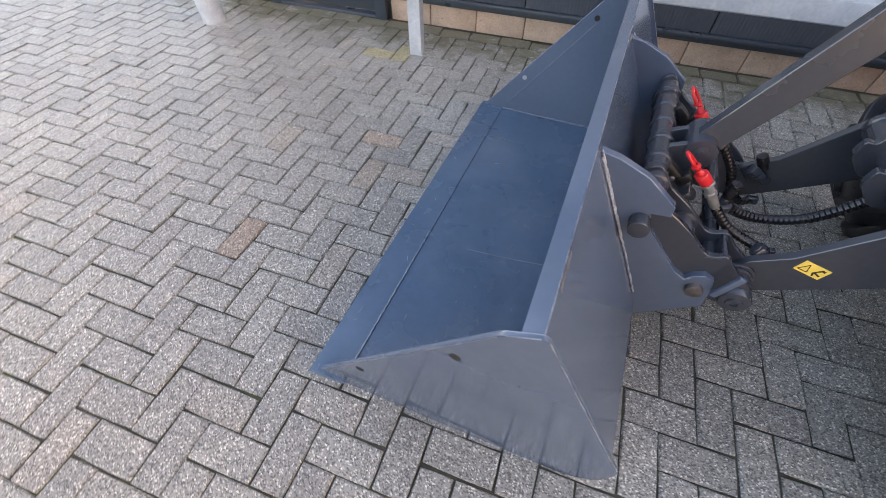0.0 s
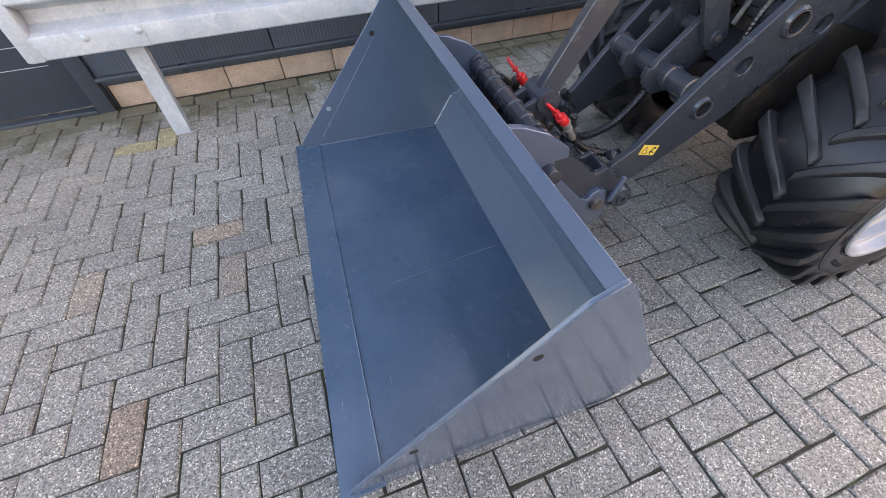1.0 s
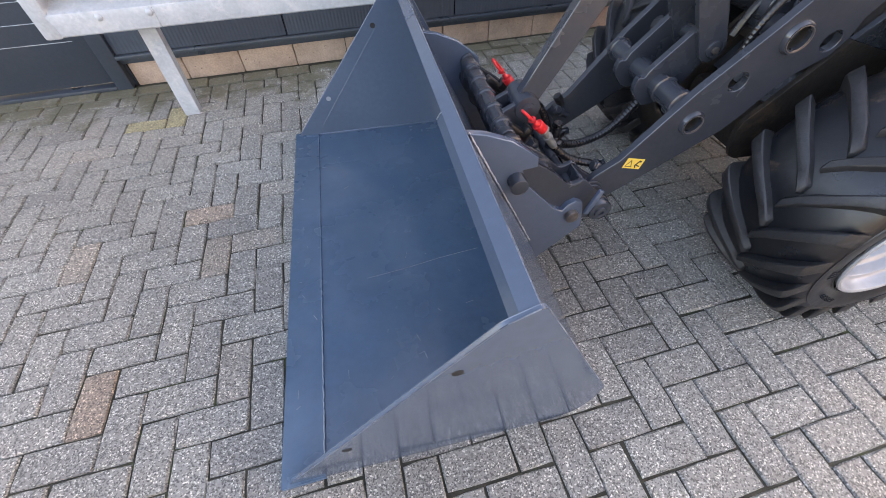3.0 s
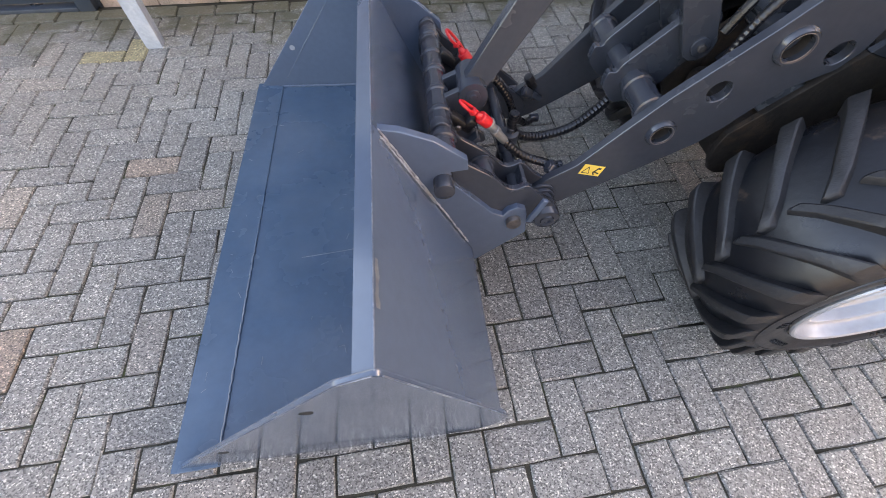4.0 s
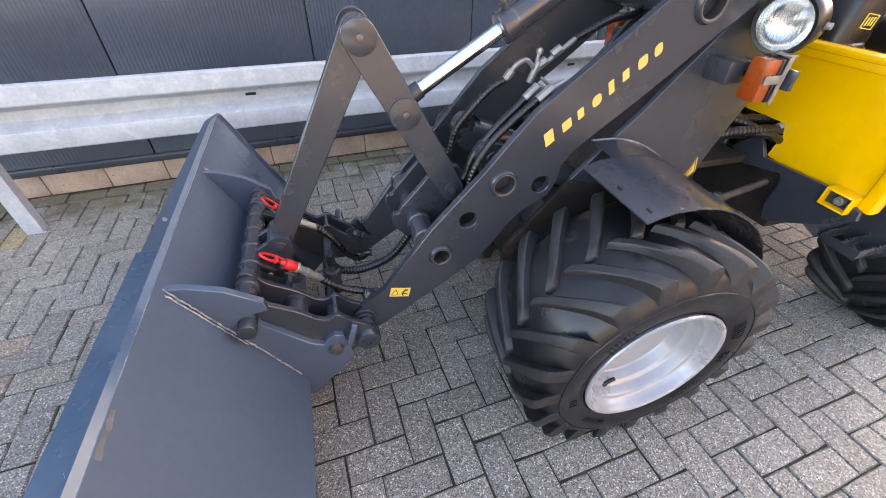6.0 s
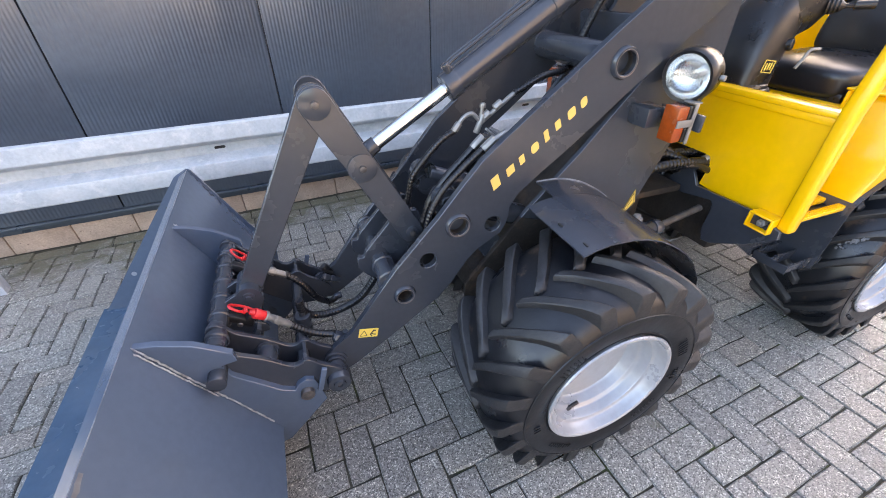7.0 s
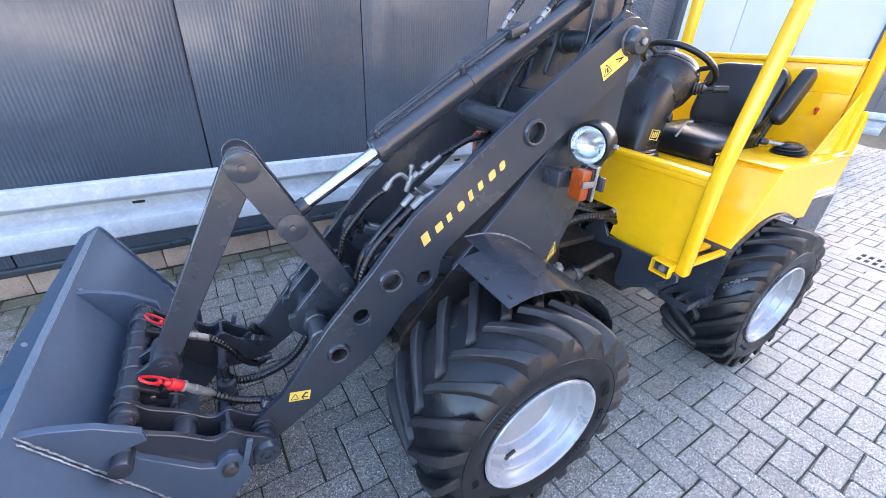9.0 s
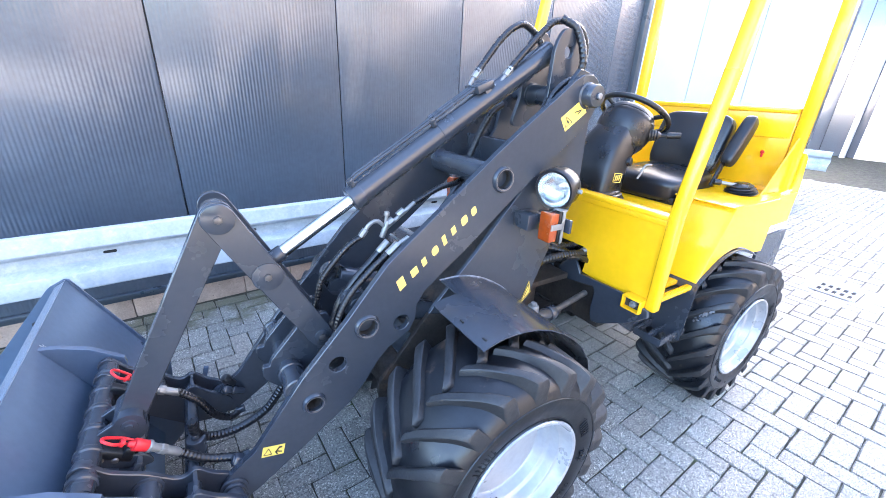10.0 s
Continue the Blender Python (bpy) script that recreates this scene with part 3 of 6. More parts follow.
for xx in (-0.25, -2.9, -5.5):
    b = box(bmesh.new(), (xx, RY + 0.03, 0.34), (0.08, 0.055, 0.72), 0.004)
    bmesh.ops.transform(b, matrix=side_turn, verts=b.verts[:])
    yard_part("post", b, M_GALV, rail2, "galvanised channel post")

bollard = thing("bollard", YARD @ Vector((-3.275, 2.325, 0)), "thick galvanised steel bollard guarding the facade corner", "bollard")
bm = bmesh.new()
lathe(bm, [(0.082, -0.03), (0.082, 0.97), (0.072, 0.995), (0.04, 1.01), (0.0, 1.013)], (-3.275, 2.325, 0), (0, 0, 1), 32)
yard_part("tube", bm, M_GALV, bollard)

DX, DY = 4.563, -0.489
drain = thing("drain_grate", (DX, DY, 0), "pale cast-iron gully grate set flush in the paving", "drain")
bm = bmesh.new()
for yy in (-0.143, 0.143):
    box(bm, (0, yy, 0.0), (0.30, 0.014, 0.008), 0.001)
for xx in (-0.128, 0.0, 0.128):
    box(bm, (xx, 0, 0.0), (0.040 if xx else 0.024, 0.272, 0.008), 0.001)
for k in range(6):
    for xx in (-0.061, 0.061):
        box(bm, (xx, -0.1275 + 0.051 * k, 0.0), (0.100, 0.019, 0.0075), 0.001)
bmesh.ops.transform(bm, matrix=pose(DX, DY, 0.004, 0, 0, TURN - 2), verts=bm.verts[:])
part("grate", bm, M_GRATE, drain)
part("collar", box(bmesh.new(), (DX, DY, -0.0278), (0.60, 0.60, 0.05), 0.002, Matrix.Rotation(radians(TURN), 4, 'Z')), M_PAVER, drain, "grey cut paving round the grate")
part("pit", box(bmesh.new(), (DX, DY, -0.0108), (0.314, 0.314, 0.02), 0, Matrix.Rotation(radians(TURN - 2), 4, 'Z')), M_DARK, drain)

# ---- the wheel loader: long axis x, bucket towards -x ----
loader = thing("wheel_loader", (0.7, 0, 0), "small articulated wheel loader, anthracite front frame and yellow rear body", "wheel loader")

# -- bucket --
bucket = group_part("bucket", loader, (-0.75, 0, 0), "anthracite steel bucket resting flat on the paving")
TF, TB = (-0.612, 0.691), (-0.578, 0.709)


def slab3(bm, quad, t):
    """A flat sheet: four corners, thickness t along its normal."""
    q = [Vector(p) for p in quad]
    n = (q[1] - q[0]).cross(q[3] - q[0]).normalized() * t
    a = [bm.verts.new(p) for p in q]
    b = [bm.verts.new(p + n) for p in q]
    bm.faces.new(a)
    bm.faces.new(b[::-1])
    k = len(q)
    for i in range(k):
        bm.faces.new((a[i], a[(i + 1) % k], b[(i + 1) % k], b[i]))
    return bm


def side_y(x, z):
    """Half width of the bucket: it narrows a little towards its back."""
    return 0.838 - (x + 1.18) * 0.020 + z * 0.010


bm = bmesh.new()
slab3(bm, [(-1.085, -side_y(-1.085, 0) + 0.011, 0.004), (-0.428, -side_y(-0.428, 0) + 0.011, 0.004), (-0.428, side_y(-0.428, 0) - 0.011, 0.004), (-1.085, side_y(-1.085, 0) - 0.011, 0.004)], 0.012)
part("floor_plate", bevel_sharp(bm, 0.0015, 1), M_BUCKIN, bucket, "blue-grey scuffed floor plate")
bm = bmesh.new()
slab3(bm, [(-1.195, -0.845, 0.002), (-1.08, -side_y(-1.085, 0) - 0.003, 0.002), (-1.08, side_y(-1.085, 0) + 0.003, 0.002), (-1.195, 0.845, 0.002)], 0.0165)
part("cutting_edge", bevel_sharp(bm, 0.0025, 2), M_BUCKIN, bucket, "thick cutting edge plate")
bm = bmesh.new()
weld(bm, (-1.079, -0.80, 0.018), (-1.079, 0.80, 0.0165), 0.0032, 3)
part("weld_seam", bm, M_BUCKIN, bucket)
# back: rises and leans forward, folded over into a flange
hb = lambda x, z: side_y(x, z) - 0.008
bm = bmesh.new()
prof = [(-0.428, 0.004), (-0.322, 0.180), (-0.3175, 0.196), (-0.326, 0.212), TB, TF]
ins = [(-0.433, 0.014), (-0.333, 0.180), (-0.329, 0.195), (-0.336, 0.208), (-0.5845, 0.6945), (-0.6085, 0.6815)]
vo = [[bm.verts.new((x, s * hb(x, z), z)) for x, z in prof] for s in (-1, 1)]
vi = [[bm.verts.new((x, s * hb(x, z), z)) for x, z in ins] for s in (-1, 1)]
for k in range(len(prof) - 1):
    bm.faces.new((vo[0][k], vo[0][k + 1], vo[1][k + 1], vo[1][k]))
    bm.faces.new((vi[0][k], vi[1][k], vi[1][k + 1], vi[0][k + 1]))
for k in (0, len(prof) - 1):
    bm.faces.new((vo[0][k], vo[1][k], vi[1][k], vi[0][k]))
part("back_plate", bm, M_BUCKET, bucket, smooth=20)
for s in (-1, 1):
    bm = bmesh.new()
    weld(bm, (-0.434, s * 0.810, 0.020), (-0.337, s * 0.810, 0.180), 0.004, 17)
    part("weld_seam", bm, M_WELD, bucket)
out = rounded([(-1.172, 0.004), (-1.172, 0.022), (-0.641, 0.679), (-0.574, 0.713), (-0.302, 0.200), (-0.312, 0.085), (-0.36, 0.012), (-0.45, 0.001)], (0.003, 0.006, 0.010, 0.012, 0.03, 0.04, 0.04, 0.02), 4)
for s in (-1, 1):
    bm = bmesh.new()
    lo = [bm.verts.new((x, s * side_y(x, z), z)) for x, z in out]
    hi = [bm.verts.new((x, s * (side_y(x, z) - 0.011), z)) for x, z in out]
    bm.faces.new(lo)
    bm.faces.new(hi[::-1])
    for k in range(len(out)):
        bm.faces.new((lo[k], lo[(k + 1) % len(out)], hi[(k + 1) % len(out)], hi[k]))
    sp = part("side_plate", bevel_sharp(bm, 0.0015, 1), M_BUCKET, bucket)
    for hx, hz in ((-0.983, 0.209), (-0.714, 0.531)):
        bm = bmesh.new()
        y = side_y(hx, hz)
        cyl(bm, (hx, s * (y + 0.0008), hz), (hx, s * (y - 0.0122), hz), 0.012, seg=18)
        part("bolt_hole", bm, M_DARK if s < 0 or hz > 0.3 else M_SCRATCH, sp)
    bm = bmesh.new()
    weld(bm, (-1.05, s * (side_y(-1.05, 0.06) - 0.0125), 0.055), (-0.70, s * (side_y(-0.7, 0.54) - 0.0112), 0.525), 0.0016, 7)
    part("weld_seam", bm, M_BUCKET, bucket)
    bm = bmesh.new()
    weld(bm, (-1.08, s * (side_y(-1.08, 0) - 0.014), 0.018), (-0.40, s * (side_y(-0.40, 0) - 0.014), 0.018), 0.006, 8)
    part("weld_seam", bm, M_BUCKET, bucket)
bm = bmesh.new()
hose(bm, [(-0.908, -0.191, 0.0163), (-0.754, -0.174, 0.0163), (-0.606, -0.151, 0.0163), (-0.456, -0.135, 0.0163)], 0.0012, 5, 8)
part("scratch", bm, M_SCRATCH, bucket, "long pale scratch")
rnd = random.Random(9)
bm = bmesh.new()
for k in range(34):
    x, y = rnd.uniform(-1.17, -0.45), rnd.uniform(-0.72, 0.6)
    a, l = rnd.uniform(0, 3.1), rnd.uniform(0.006, 0.03)
    z = 0.0163 if x > -1.08 else 0.0187
    hose(bm, [(x, y, z), (x + l * math.cos(a), y + l * math.sin(a), z)], 0.0007, 4, 1)
tagged(part("chips", bm, M_SCRATCH, bucket), "small pale paint chips", kind="stuff")

rnd = random.Random(4)
bm = bmesh.new()
edge = [(-0.640 - 0.011 * k, 0.004 + 0.003 * rnd.random(), 0.013 + 0.006 * rnd.random()) for k in range(9)]
lo = [bm.verts.new((-0.5776 + 0.4517 * a, y, 0.7092 - 0.8922 * a)) for y, a, b in edge]
hi = [bm.verts.new((-0.5776 + 0.4517 * b, y, 0.7092 - 0.8922 * b)) for y, a, b in edge]
for k in range(8):
    bm.faces.new((lo[k], lo[k + 1], hi[k + 1], hi[k]))
part("rust_streak", bm, M_RUST, bucket, "faint brown rust streak below the fold")
for s in (-1, 1):
    for xa, za, xb, zb in ((-1.160, 0.036, -0.646, 0.672), (-0.634, 0.684, -0.582, 0.711), (-0.567, 0.706, -0.306, 0.208)):
        bm = bmesh.new()
        hose(bm, [(xa, s * (side_y(xa, za) - 0.0008), za), (xb, s * (side_y(xb, zb) - 0.0008), zb)], 0.0013, 5, 1, smooth=False)
        part("worn_edge", bm, M_EDGE, bucket, "paint worn to metal along the edge")
bm = bmesh.new()
hose(bm, [(-0.5785, -0.825, 0.7085), (-0.5785, 0.825, 0.7085)], 0.0013, 5, 1, smooth=False)
part("worn_edge", bm, M_EDGE, bucket, "paint worn to metal along the edge")

# ears on the bucket's back
for s in (-1, 1):
    bm = bmesh.new()
    pts = [(-0.573, 0.690), (-0.522, 0.680), (-0.446, 0.648), (-0.366, 0.585), (-0.362, 0.553), (-0.405, 0.548), (-0.392, 0.500), (-0.278, 0.375), (-0.245, 0.357),
           (-0.232, 0.380), (-0.207, 0.392), (-0.182, 0.380), (-0.172, 0.350), (-0.160, 0.270), (-0.305, 0.120), (-0.372, 0.105), (-0.328, 0.185), (-0.331, 0.215), (-0.567, 0.680)]
    y0, y1 = sorted((s * 0.318, s * 0.296))
    plate(bm, pts, y0, y1, bev=0.002)
    ear = part("hitch_ear", bm, M_BUCKET, bucket)
    bm = bmesh.new()
    weld(bm, (-0.566, s * 0.320, 0.694), (-0.335, s * 0.320, 0.240), 0.0024, 11)
    weld(bm, (-0.562, s * 0.332, 0.686), (-0.44, s * 0.331, 0.447), 0.0020, 12)
    part("weld_seam", bm, M_WELD, ear, "bare silvery weld")

bucket.rotation_euler.z = radians(0.8)
bpy.context.view_layer.update()

FAR_LUG = -0.012
# -- quick hitch --
hitch = group_part("quick_hitch", loader, (-0.3, 0, 0.45), "anthracite quick-coupler frame with locking pins")
cheek = rounded([(-0.445, 0.595), (-0.41, 0.615), (-0.382, 0.580), (-0.365, 0.555), (-0.295, 0.508), (-0.240, 0.455), (-0.222, 0.447), (-0.208, 0.450), (-0.190, 0.462), (-0.176, 0.456),
                 (-0.146, 0.420), (-0.10, 0.388), (-0.066, 0.35), (-0.07, 0.31), (-0.10, 0.290), (-0.15, 0.285), (-0.23, 0.30), (-0.43, 0.48)], 0.02, 3)
for s in (-1, 1):
    for ya, yb in ((0.292, 0.274), (0.205, 0.189)):
        bm = bmesh.new()
        y0, y1 = sorted((s * ya, s * yb))
        plate(bm, cheek, y0, y1, bev=0.002)
        part("cheek_plate", bm, M_STEEL, hitch)
    bm = bmesh.new()
    pts = rounded([(-0.45, 0.575), (-0.415, 0.585), (-0.350, 0.618), (-0.300, 0.624), (-0.274, 0.585), (-0.30, 0.535), (-0.42, 0.52)], 0.03, 4)
    y0, y1 = (-0.088, -0.070) if s < 0 else (FAR_LUG, FAR_LUG + 0.018)
    plate(bm, pts, y0, y1, bev=0.002)
    part("link_lug", bm, M_STEEL, hitch)
    # small bolted plate that holds the coupler
    bm = bmesh.new()
    y0, y1 = sorted((s * 0.142, s * 0.135))
    plate(bm, rounded([(-0.408, 0.575), (-0.36, 0.556), (-0.288, 0.515), (-0.280, 0.485), (-0.315, 0.482), (-0.41, 0.535)], 0.012, 3), y0, y1, bev=0.001)
    hold = part("coupler_plate", bm, M_STEEL, hitch)
    for hx, hz in ((-0.392, 0.553), (-0.362, 0.537)):
        bm = bmesh.new()
        lathe(bm, [(0.0, 0.006), (0.006, 0.005), (0.009, 0.002), (0.009, -0.002)], (hx, s * 0.142, hz), (0, s, 0), 12)
        part("screw", bm, M_BOLT, hold)
    bm = bmesh.new()
    a, b = Vector((-0.095, s * 0.178, 0.418)), Vector((-0.025, s * 0.182, 0.378))
    d = (b - a).normalized()
    cyl(bm, a, b, 0.014, bev=0.002)
    hexnut(bm, a + d * 0.004, d, 0.022, 0.026)
    hexnut(bm, a + d * 0.036, d, 0.019, 0.02)
    part("hose_fitting", bm, M_STEEL, hitch)
    bm = bmesh.new()
    box(bm, (-0.152, s * 0.325, 0.392), (0.018, 0.012, 0.098), 0.003, Matrix.Rotation(radians(17), 4, 'Y'))
    part("stop_bar", bm, M_BUCKET, hitch)
    # pins and bosses
    bm = bmesh.new()
    cyl(bm, (-0.418, s * 0.25, 0.520), (-0.418, s * 0.352, 0.520), 0.026, bev=0.003)
    part("lock_pin", bm, M_STEEL, hitch)
    bm = bmesh.new()
    cyl(bm, (-0.207, s * 0.25, 0.335), (-0.207, s * 0.328, 0.335), 0.022, bev=0.003)
    part("lower_pin", bm, M_BOLT, hitch, "worn steel pin")
    bm = bmesh.new()
    lathe(bm, [(0.0, 0.035), (0.008, 0.035), (0.009, 0.041), (0.020, 0.041), (0.021, 0.035), (0.036, 0.034), (0.040, 0.028), (0.040, -0.02)], (-0.104, s * 0.28, 0.330), (0, s, 0), 28)
    part("pivot_cap", bm, M_STEEL, hitch)
    bm = bmesh.new()
    for h0, h1, r in ((0.200, 0.216, 0.036), (0.218, 0.230, 0.042), (0.232, 0.244, 0.036), (0.246, 0.272, 0.032)):
        cyl(bm, (-0.104, s * h0, 0.345), (-0.104, s * h1, 0.345), r, bev=0.002)
    part("pivot_bush", bm, M_STEEL, hitch)
    # rib and tube between the cheeks
    bm = bmesh.new()
    box(bm, (-0.196, s * 0.240, 0.400), (0.012, 0.070, 0.115), 0.002, Matrix.Rotation(radians(8), 4, 'Y'))
    part("rib", bm, M_STEEL, hitch)
    bm = bmesh.new()
    cyl(bm, (-0.300, s * 0.190, 0.458), (-0.300, s * 0.276, 0.458), 0.034, bev=0.003)
    lathe(bm, [(0.034, -0.006), (0.040, -0.004), (0.040, 0.002), (0.034, 0.006)], (-0.300, s * 0.208, 0.458), (0, 1, 0), 24)
    part("boss", bm, M_STEEL, hitch)
bm = bmesh.new()
cyl(bm, (-0.412, -0.272, 0.570), (-0.412, 0.272, 0.570), 0.030, seg=28)
part("cross_tube", bm, M_STEEL, hitch)
for yy in (-0.225, -0.13, -0.045, 0.045, 0.13, 0.225):
    bm = bmesh.new()
    lathe(bm, [(0.030, -0.010), (0.034, -0.007), (0.0355, 0.0), (0.034, 0.007), (0.030, 0.010)], (-0.412, yy, 0.570), (0, 1, 0), 28)
    part("tube_collar", bm, M_STEEL, hitch)
bm = bmesh.new()
cyl(bm, (-0.35, -0.27, 0.40), (-0.35, 0.27, 0.40), 0.024)
cyl(bm, (-0.20, -0.27, 0.40), (-0.20, 0.27, 0.40), 0.022)
part("lower_tube", bm, M_STEEL, hitch)
bm = bmesh.new()
box(bm, (-0.345, 0, 0.47), (0.014, 0.34, 0.13), 0.002, Matrix.Rotation(radians(35), 4, 'Y'))
part("cross_plate", bm, M_STEEL, hitch)
bm = bmesh.new()
cyl(bm, (-0.052, 0.19, 0.418), (-0.074, 0.19, 0.448), 0.012, bev=0.002)
hexnut(bm, (-0.068, 0.19, 0.440), (-0.59, 0, 0.81), 0.019, 0.020)
cyl(bm, (-0.076, 0.19, 0.452), (-0.083, 0.19, 0.462), 0.016, bev=0.004)
part("end_plug", bm, M_BLACK, hitch, "black screw plug on the arm")
bm = bmesh.new()
cyl(bm, (-0.190, -0.055, 0.34), (-0.186, -0.055, 0.440), 0.028, bev=0.004)
cyl(bm, (-0.186, -0.055, 0.440), (-0.185, -0.055, 0.455), 0.012, bev=0.003)
part("lock_cylinder", bm, M_STEEL, hitch, "upright locking cylinder")
bm = bmesh.new()
cyl(bm, (-0.321, -0.095, 0.600), (-0.321, FAR_LUG + 0.03, 0.600), 0.02, bev=0.003)
part("link_pin", bm, M_STEEL, hitch)

# hydraulic couplers with red dust caps
for a, d, run in ((Vector((-0.286, -0.152, 0.560)), Vector((-0.70, -0.14, 0.69)), [(-0.222, -0.127, 0.472), (-0.175, -0.135, 0.430), (-0.135, -0.142, 0.412), (-0.100, -0.150, 0.404), (-0.060, -0.165, 0.400)]),
                  (Vector((-0.302, 0.110, 0.568)), Vector((-0.63, 0.12, 0.77)), [(-0.215, 0.115, 0.505), (-0.165, 0.108, 0.445), (-0.130, 0.102, 0.375), (-0.085, 0.11, 0.335), (-0.05, 0.13, 0.335)])):
    cap = group_part("hydraulic_coupler", loader, a, "zinc quick coupler closed by a red rubber cap")
    d = d.normalized()
    e1 = Vector(run[0])
    b = (e1 - a).normalized()
    bm = bmesh.new()
    cyl(bm, a - d * 0.004, a + d * 0.034, 0.0155, 0.017, bev=0.003)
    cyl(bm, a + d * 0.034, a + d * 0.050, 0.011, 0.006, bev=0.002)
    lathe(bm, [(0.006, 0.0), (0.011, 0.003), (0.011, 0.008), (0.006, 0.011)], a + d * 0.058, d, 14)
    sd2 = d.cross(Vector((0, 0, 1))).normalized()
    hose(bm, [a + d * 0.02 + sd2 * 0.016, a + d * 0.06 + sd2 * 0.022, a + d * 0.105 + sd2 * 0.012, a + d * 0.110 - sd2 * 0.004, a + d * 0.085 - sd2 * 0.012, a + d * 0.055], 0.0042, 8, 8)
    part("dust_cap", bm, M_RED, cap, "red rubber cap with a pull loop")
    bm = bmesh.new()
    cyl(bm, a - d * 0.012, a - d * 0.002, 0.017, bev=0.002)
    cyl(bm, a - d * 0.008, a + b * 0.045, 0.012, bev=0.002)
    hexnut(bm, a + b * 0.040, b, 0.016, 0.020)
    cyl(bm, a + b * 0.060, e1 - b * 0.058, 0.009, bev=0.001)
    cyl(bm, e1 - b * 0.060, e1 - b * 0.002, 0.0125, bev=0.003)
    part("coupler_body", bm, M_ZINC, cap)
    bm = bmesh.new()
    hose(bm, [e1 - b * 0.01] + run, 0.0125, 10, 10, rib=0.10, pitch=0.0125)
    part("hose", bm, M_HOSE, cap)
    bm = bmesh.new()
    box(bm, (-0.357, math.copysign(0.128, a.y), 0.546 if a.y < 0 else 0.566), (0.085, 0.030, 0.028), 0.006, Matrix.Rotation(radians(38), 4, 'Y'))
    box(bm, (-0.330, math.copysign(0.128, a.y), 0.545 if a.y < 0 else 0.565), (0.026, 0.036, 0.034), 0.005, Matrix.Rotation(radians(38), 4, 'Y'))
    part("cap_holder", bm, M_BLACK, cap, "black plastic cap holder")
    bm = bmesh.new()
    f = Vector(run[-1])
    hexnut(bm, f - Vector((0.012, 0, 0.0)), (1.0, 0.0, 0.1), 0.015, 0.03)
    part("end_fitting", bm, M_STEEL, cap)

# -- lift arms --
arm_up = [(-0.135, 0.365), (-0.10, 0.405), (-0.03, 0.455), (0.06, 0.575), (0.135, 0.672), (0.285, 0.835), (0.36, 0.925), (0.425, 1.000), (0.50, 1.062), (0.66, 1.190), (0.82, 1.318), (0.945, 1.412), (1.07, 1.502), (1.155, 1.565), (1.195, 1.584), (1.24, 1.586), (1.275, 1.565), (1.293, 1.530), (1.288, 1.485)]
arm_lo = [(1.26, 1.430), (1.20, 1.372), (1.016, 1.236), (0.894, 1.140), (0.811, 1.070), (0.706, 0.985), (0.632, 0.930), (0.560, 0.872), (0.532, 0.830), (0.528, 0.780), (0.505, 0.735), (0.470, 0.715), (0.425, 0.690), (0.385, 0.650), (0.33, 0.572), (0.285, 0.520), (0.114, 0.400), (-0.03, 0.305), (-0.07, 0.285), (-0.115, 0.288), (-0.142, 0.320)]
holes = [(0.161, 0.566, 0.026), (0.247, 0.685, 0.028), (0.350, 0.796, 0.031), (0.473, 0.776, 0.028), (0.863, 1.236, 0.034)]
for s in (-1, 1):
    arm = group_part("lift_arm", loader, (0.5, s * 0.21, 0.9), "anthracite lift arm plate with ringed holes")
    bm = bmesh.new()
    y0, y1 = sorted((s * 0.223, s * 0.198))
    plate(bm, arm_up + arm_lo, y0, y1, holes, bev=0.002)
    part("arm_plate", bm, M_STEEL, arm)
    for hx, hz, hr in (holes[0], holes[2], holes[4]):
        bm = bmesh.new()
        lathe(bm, [(hr - 0.001, -0.004), (hr - 0.001, 0.010), (hr + 0.003, 0.0125), (hr + 0.008, 0.0125), (hr + 0.012, 0.006), (hr + 0.0135, -0.001), (hr + 0.0135, -0.027), (hr + 0.006, -0.030), (hr + 0.006, -0.110), (0.0, -0.110)], (hx, s * 0.223, hz), (0, s, 0), 36)
        ring_part = part("hole_ring", bm, M_STEEL, arm)
        bm = bmesh.new()
        lathe(bm, [(hr + 0.0015, 0.0126), (hr + 0.003, 0.0131), (hr + 0.0040, 0.0127)], (hx, s * 0.223, hz), (0, s, 0), 36)
        part("worn_rim", bm, M_BOLT, ring_part, "paint worn off the rim")
        # bore lining: the darkness inside the tube is put into the colour
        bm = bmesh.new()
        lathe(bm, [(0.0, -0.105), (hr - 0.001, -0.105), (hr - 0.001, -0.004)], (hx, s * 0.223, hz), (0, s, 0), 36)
        part("tube_bore", bm, M_MUD_SHADE, ring_part, "tube bore with its inner shade painted on")
    bm = bmesh.new()
    lathe(bm, [(0.0, 0.052), (0.012, 0.052), (0.013, 0.046), (0.037, 0.045), (0.040, 0.040), (0.040, 0.006), (0.047, 0.002), (0.047, -0.03)], (1.225, s * 0.223, 1.515), (0, s, 0), 36)
    part("pivot_boss", bm, M_STEEL, arm)
    bm = bmesh.new()
    hexnut(bm, (1.225, s * 0.268, 1.515), (0, s, 0), 0.012, 0.012)
    part("grease_bolt", bm, M_ZINC, arm)
bm = bmesh.new()
cyl(bm, (0.863, -0.20, 1.236), (0.863, 0.20, 1.236), 0.046, seg=32)
part("cross_tube", bm, M_STEEL, loader)
bm = bmesh.new()
cyl(bm, (0.120, -0.20, 0.615), (0.120, 0.20, 0.615), 0.037, seg=32)
part("cross_tube", bm, M_STEEL, loader)
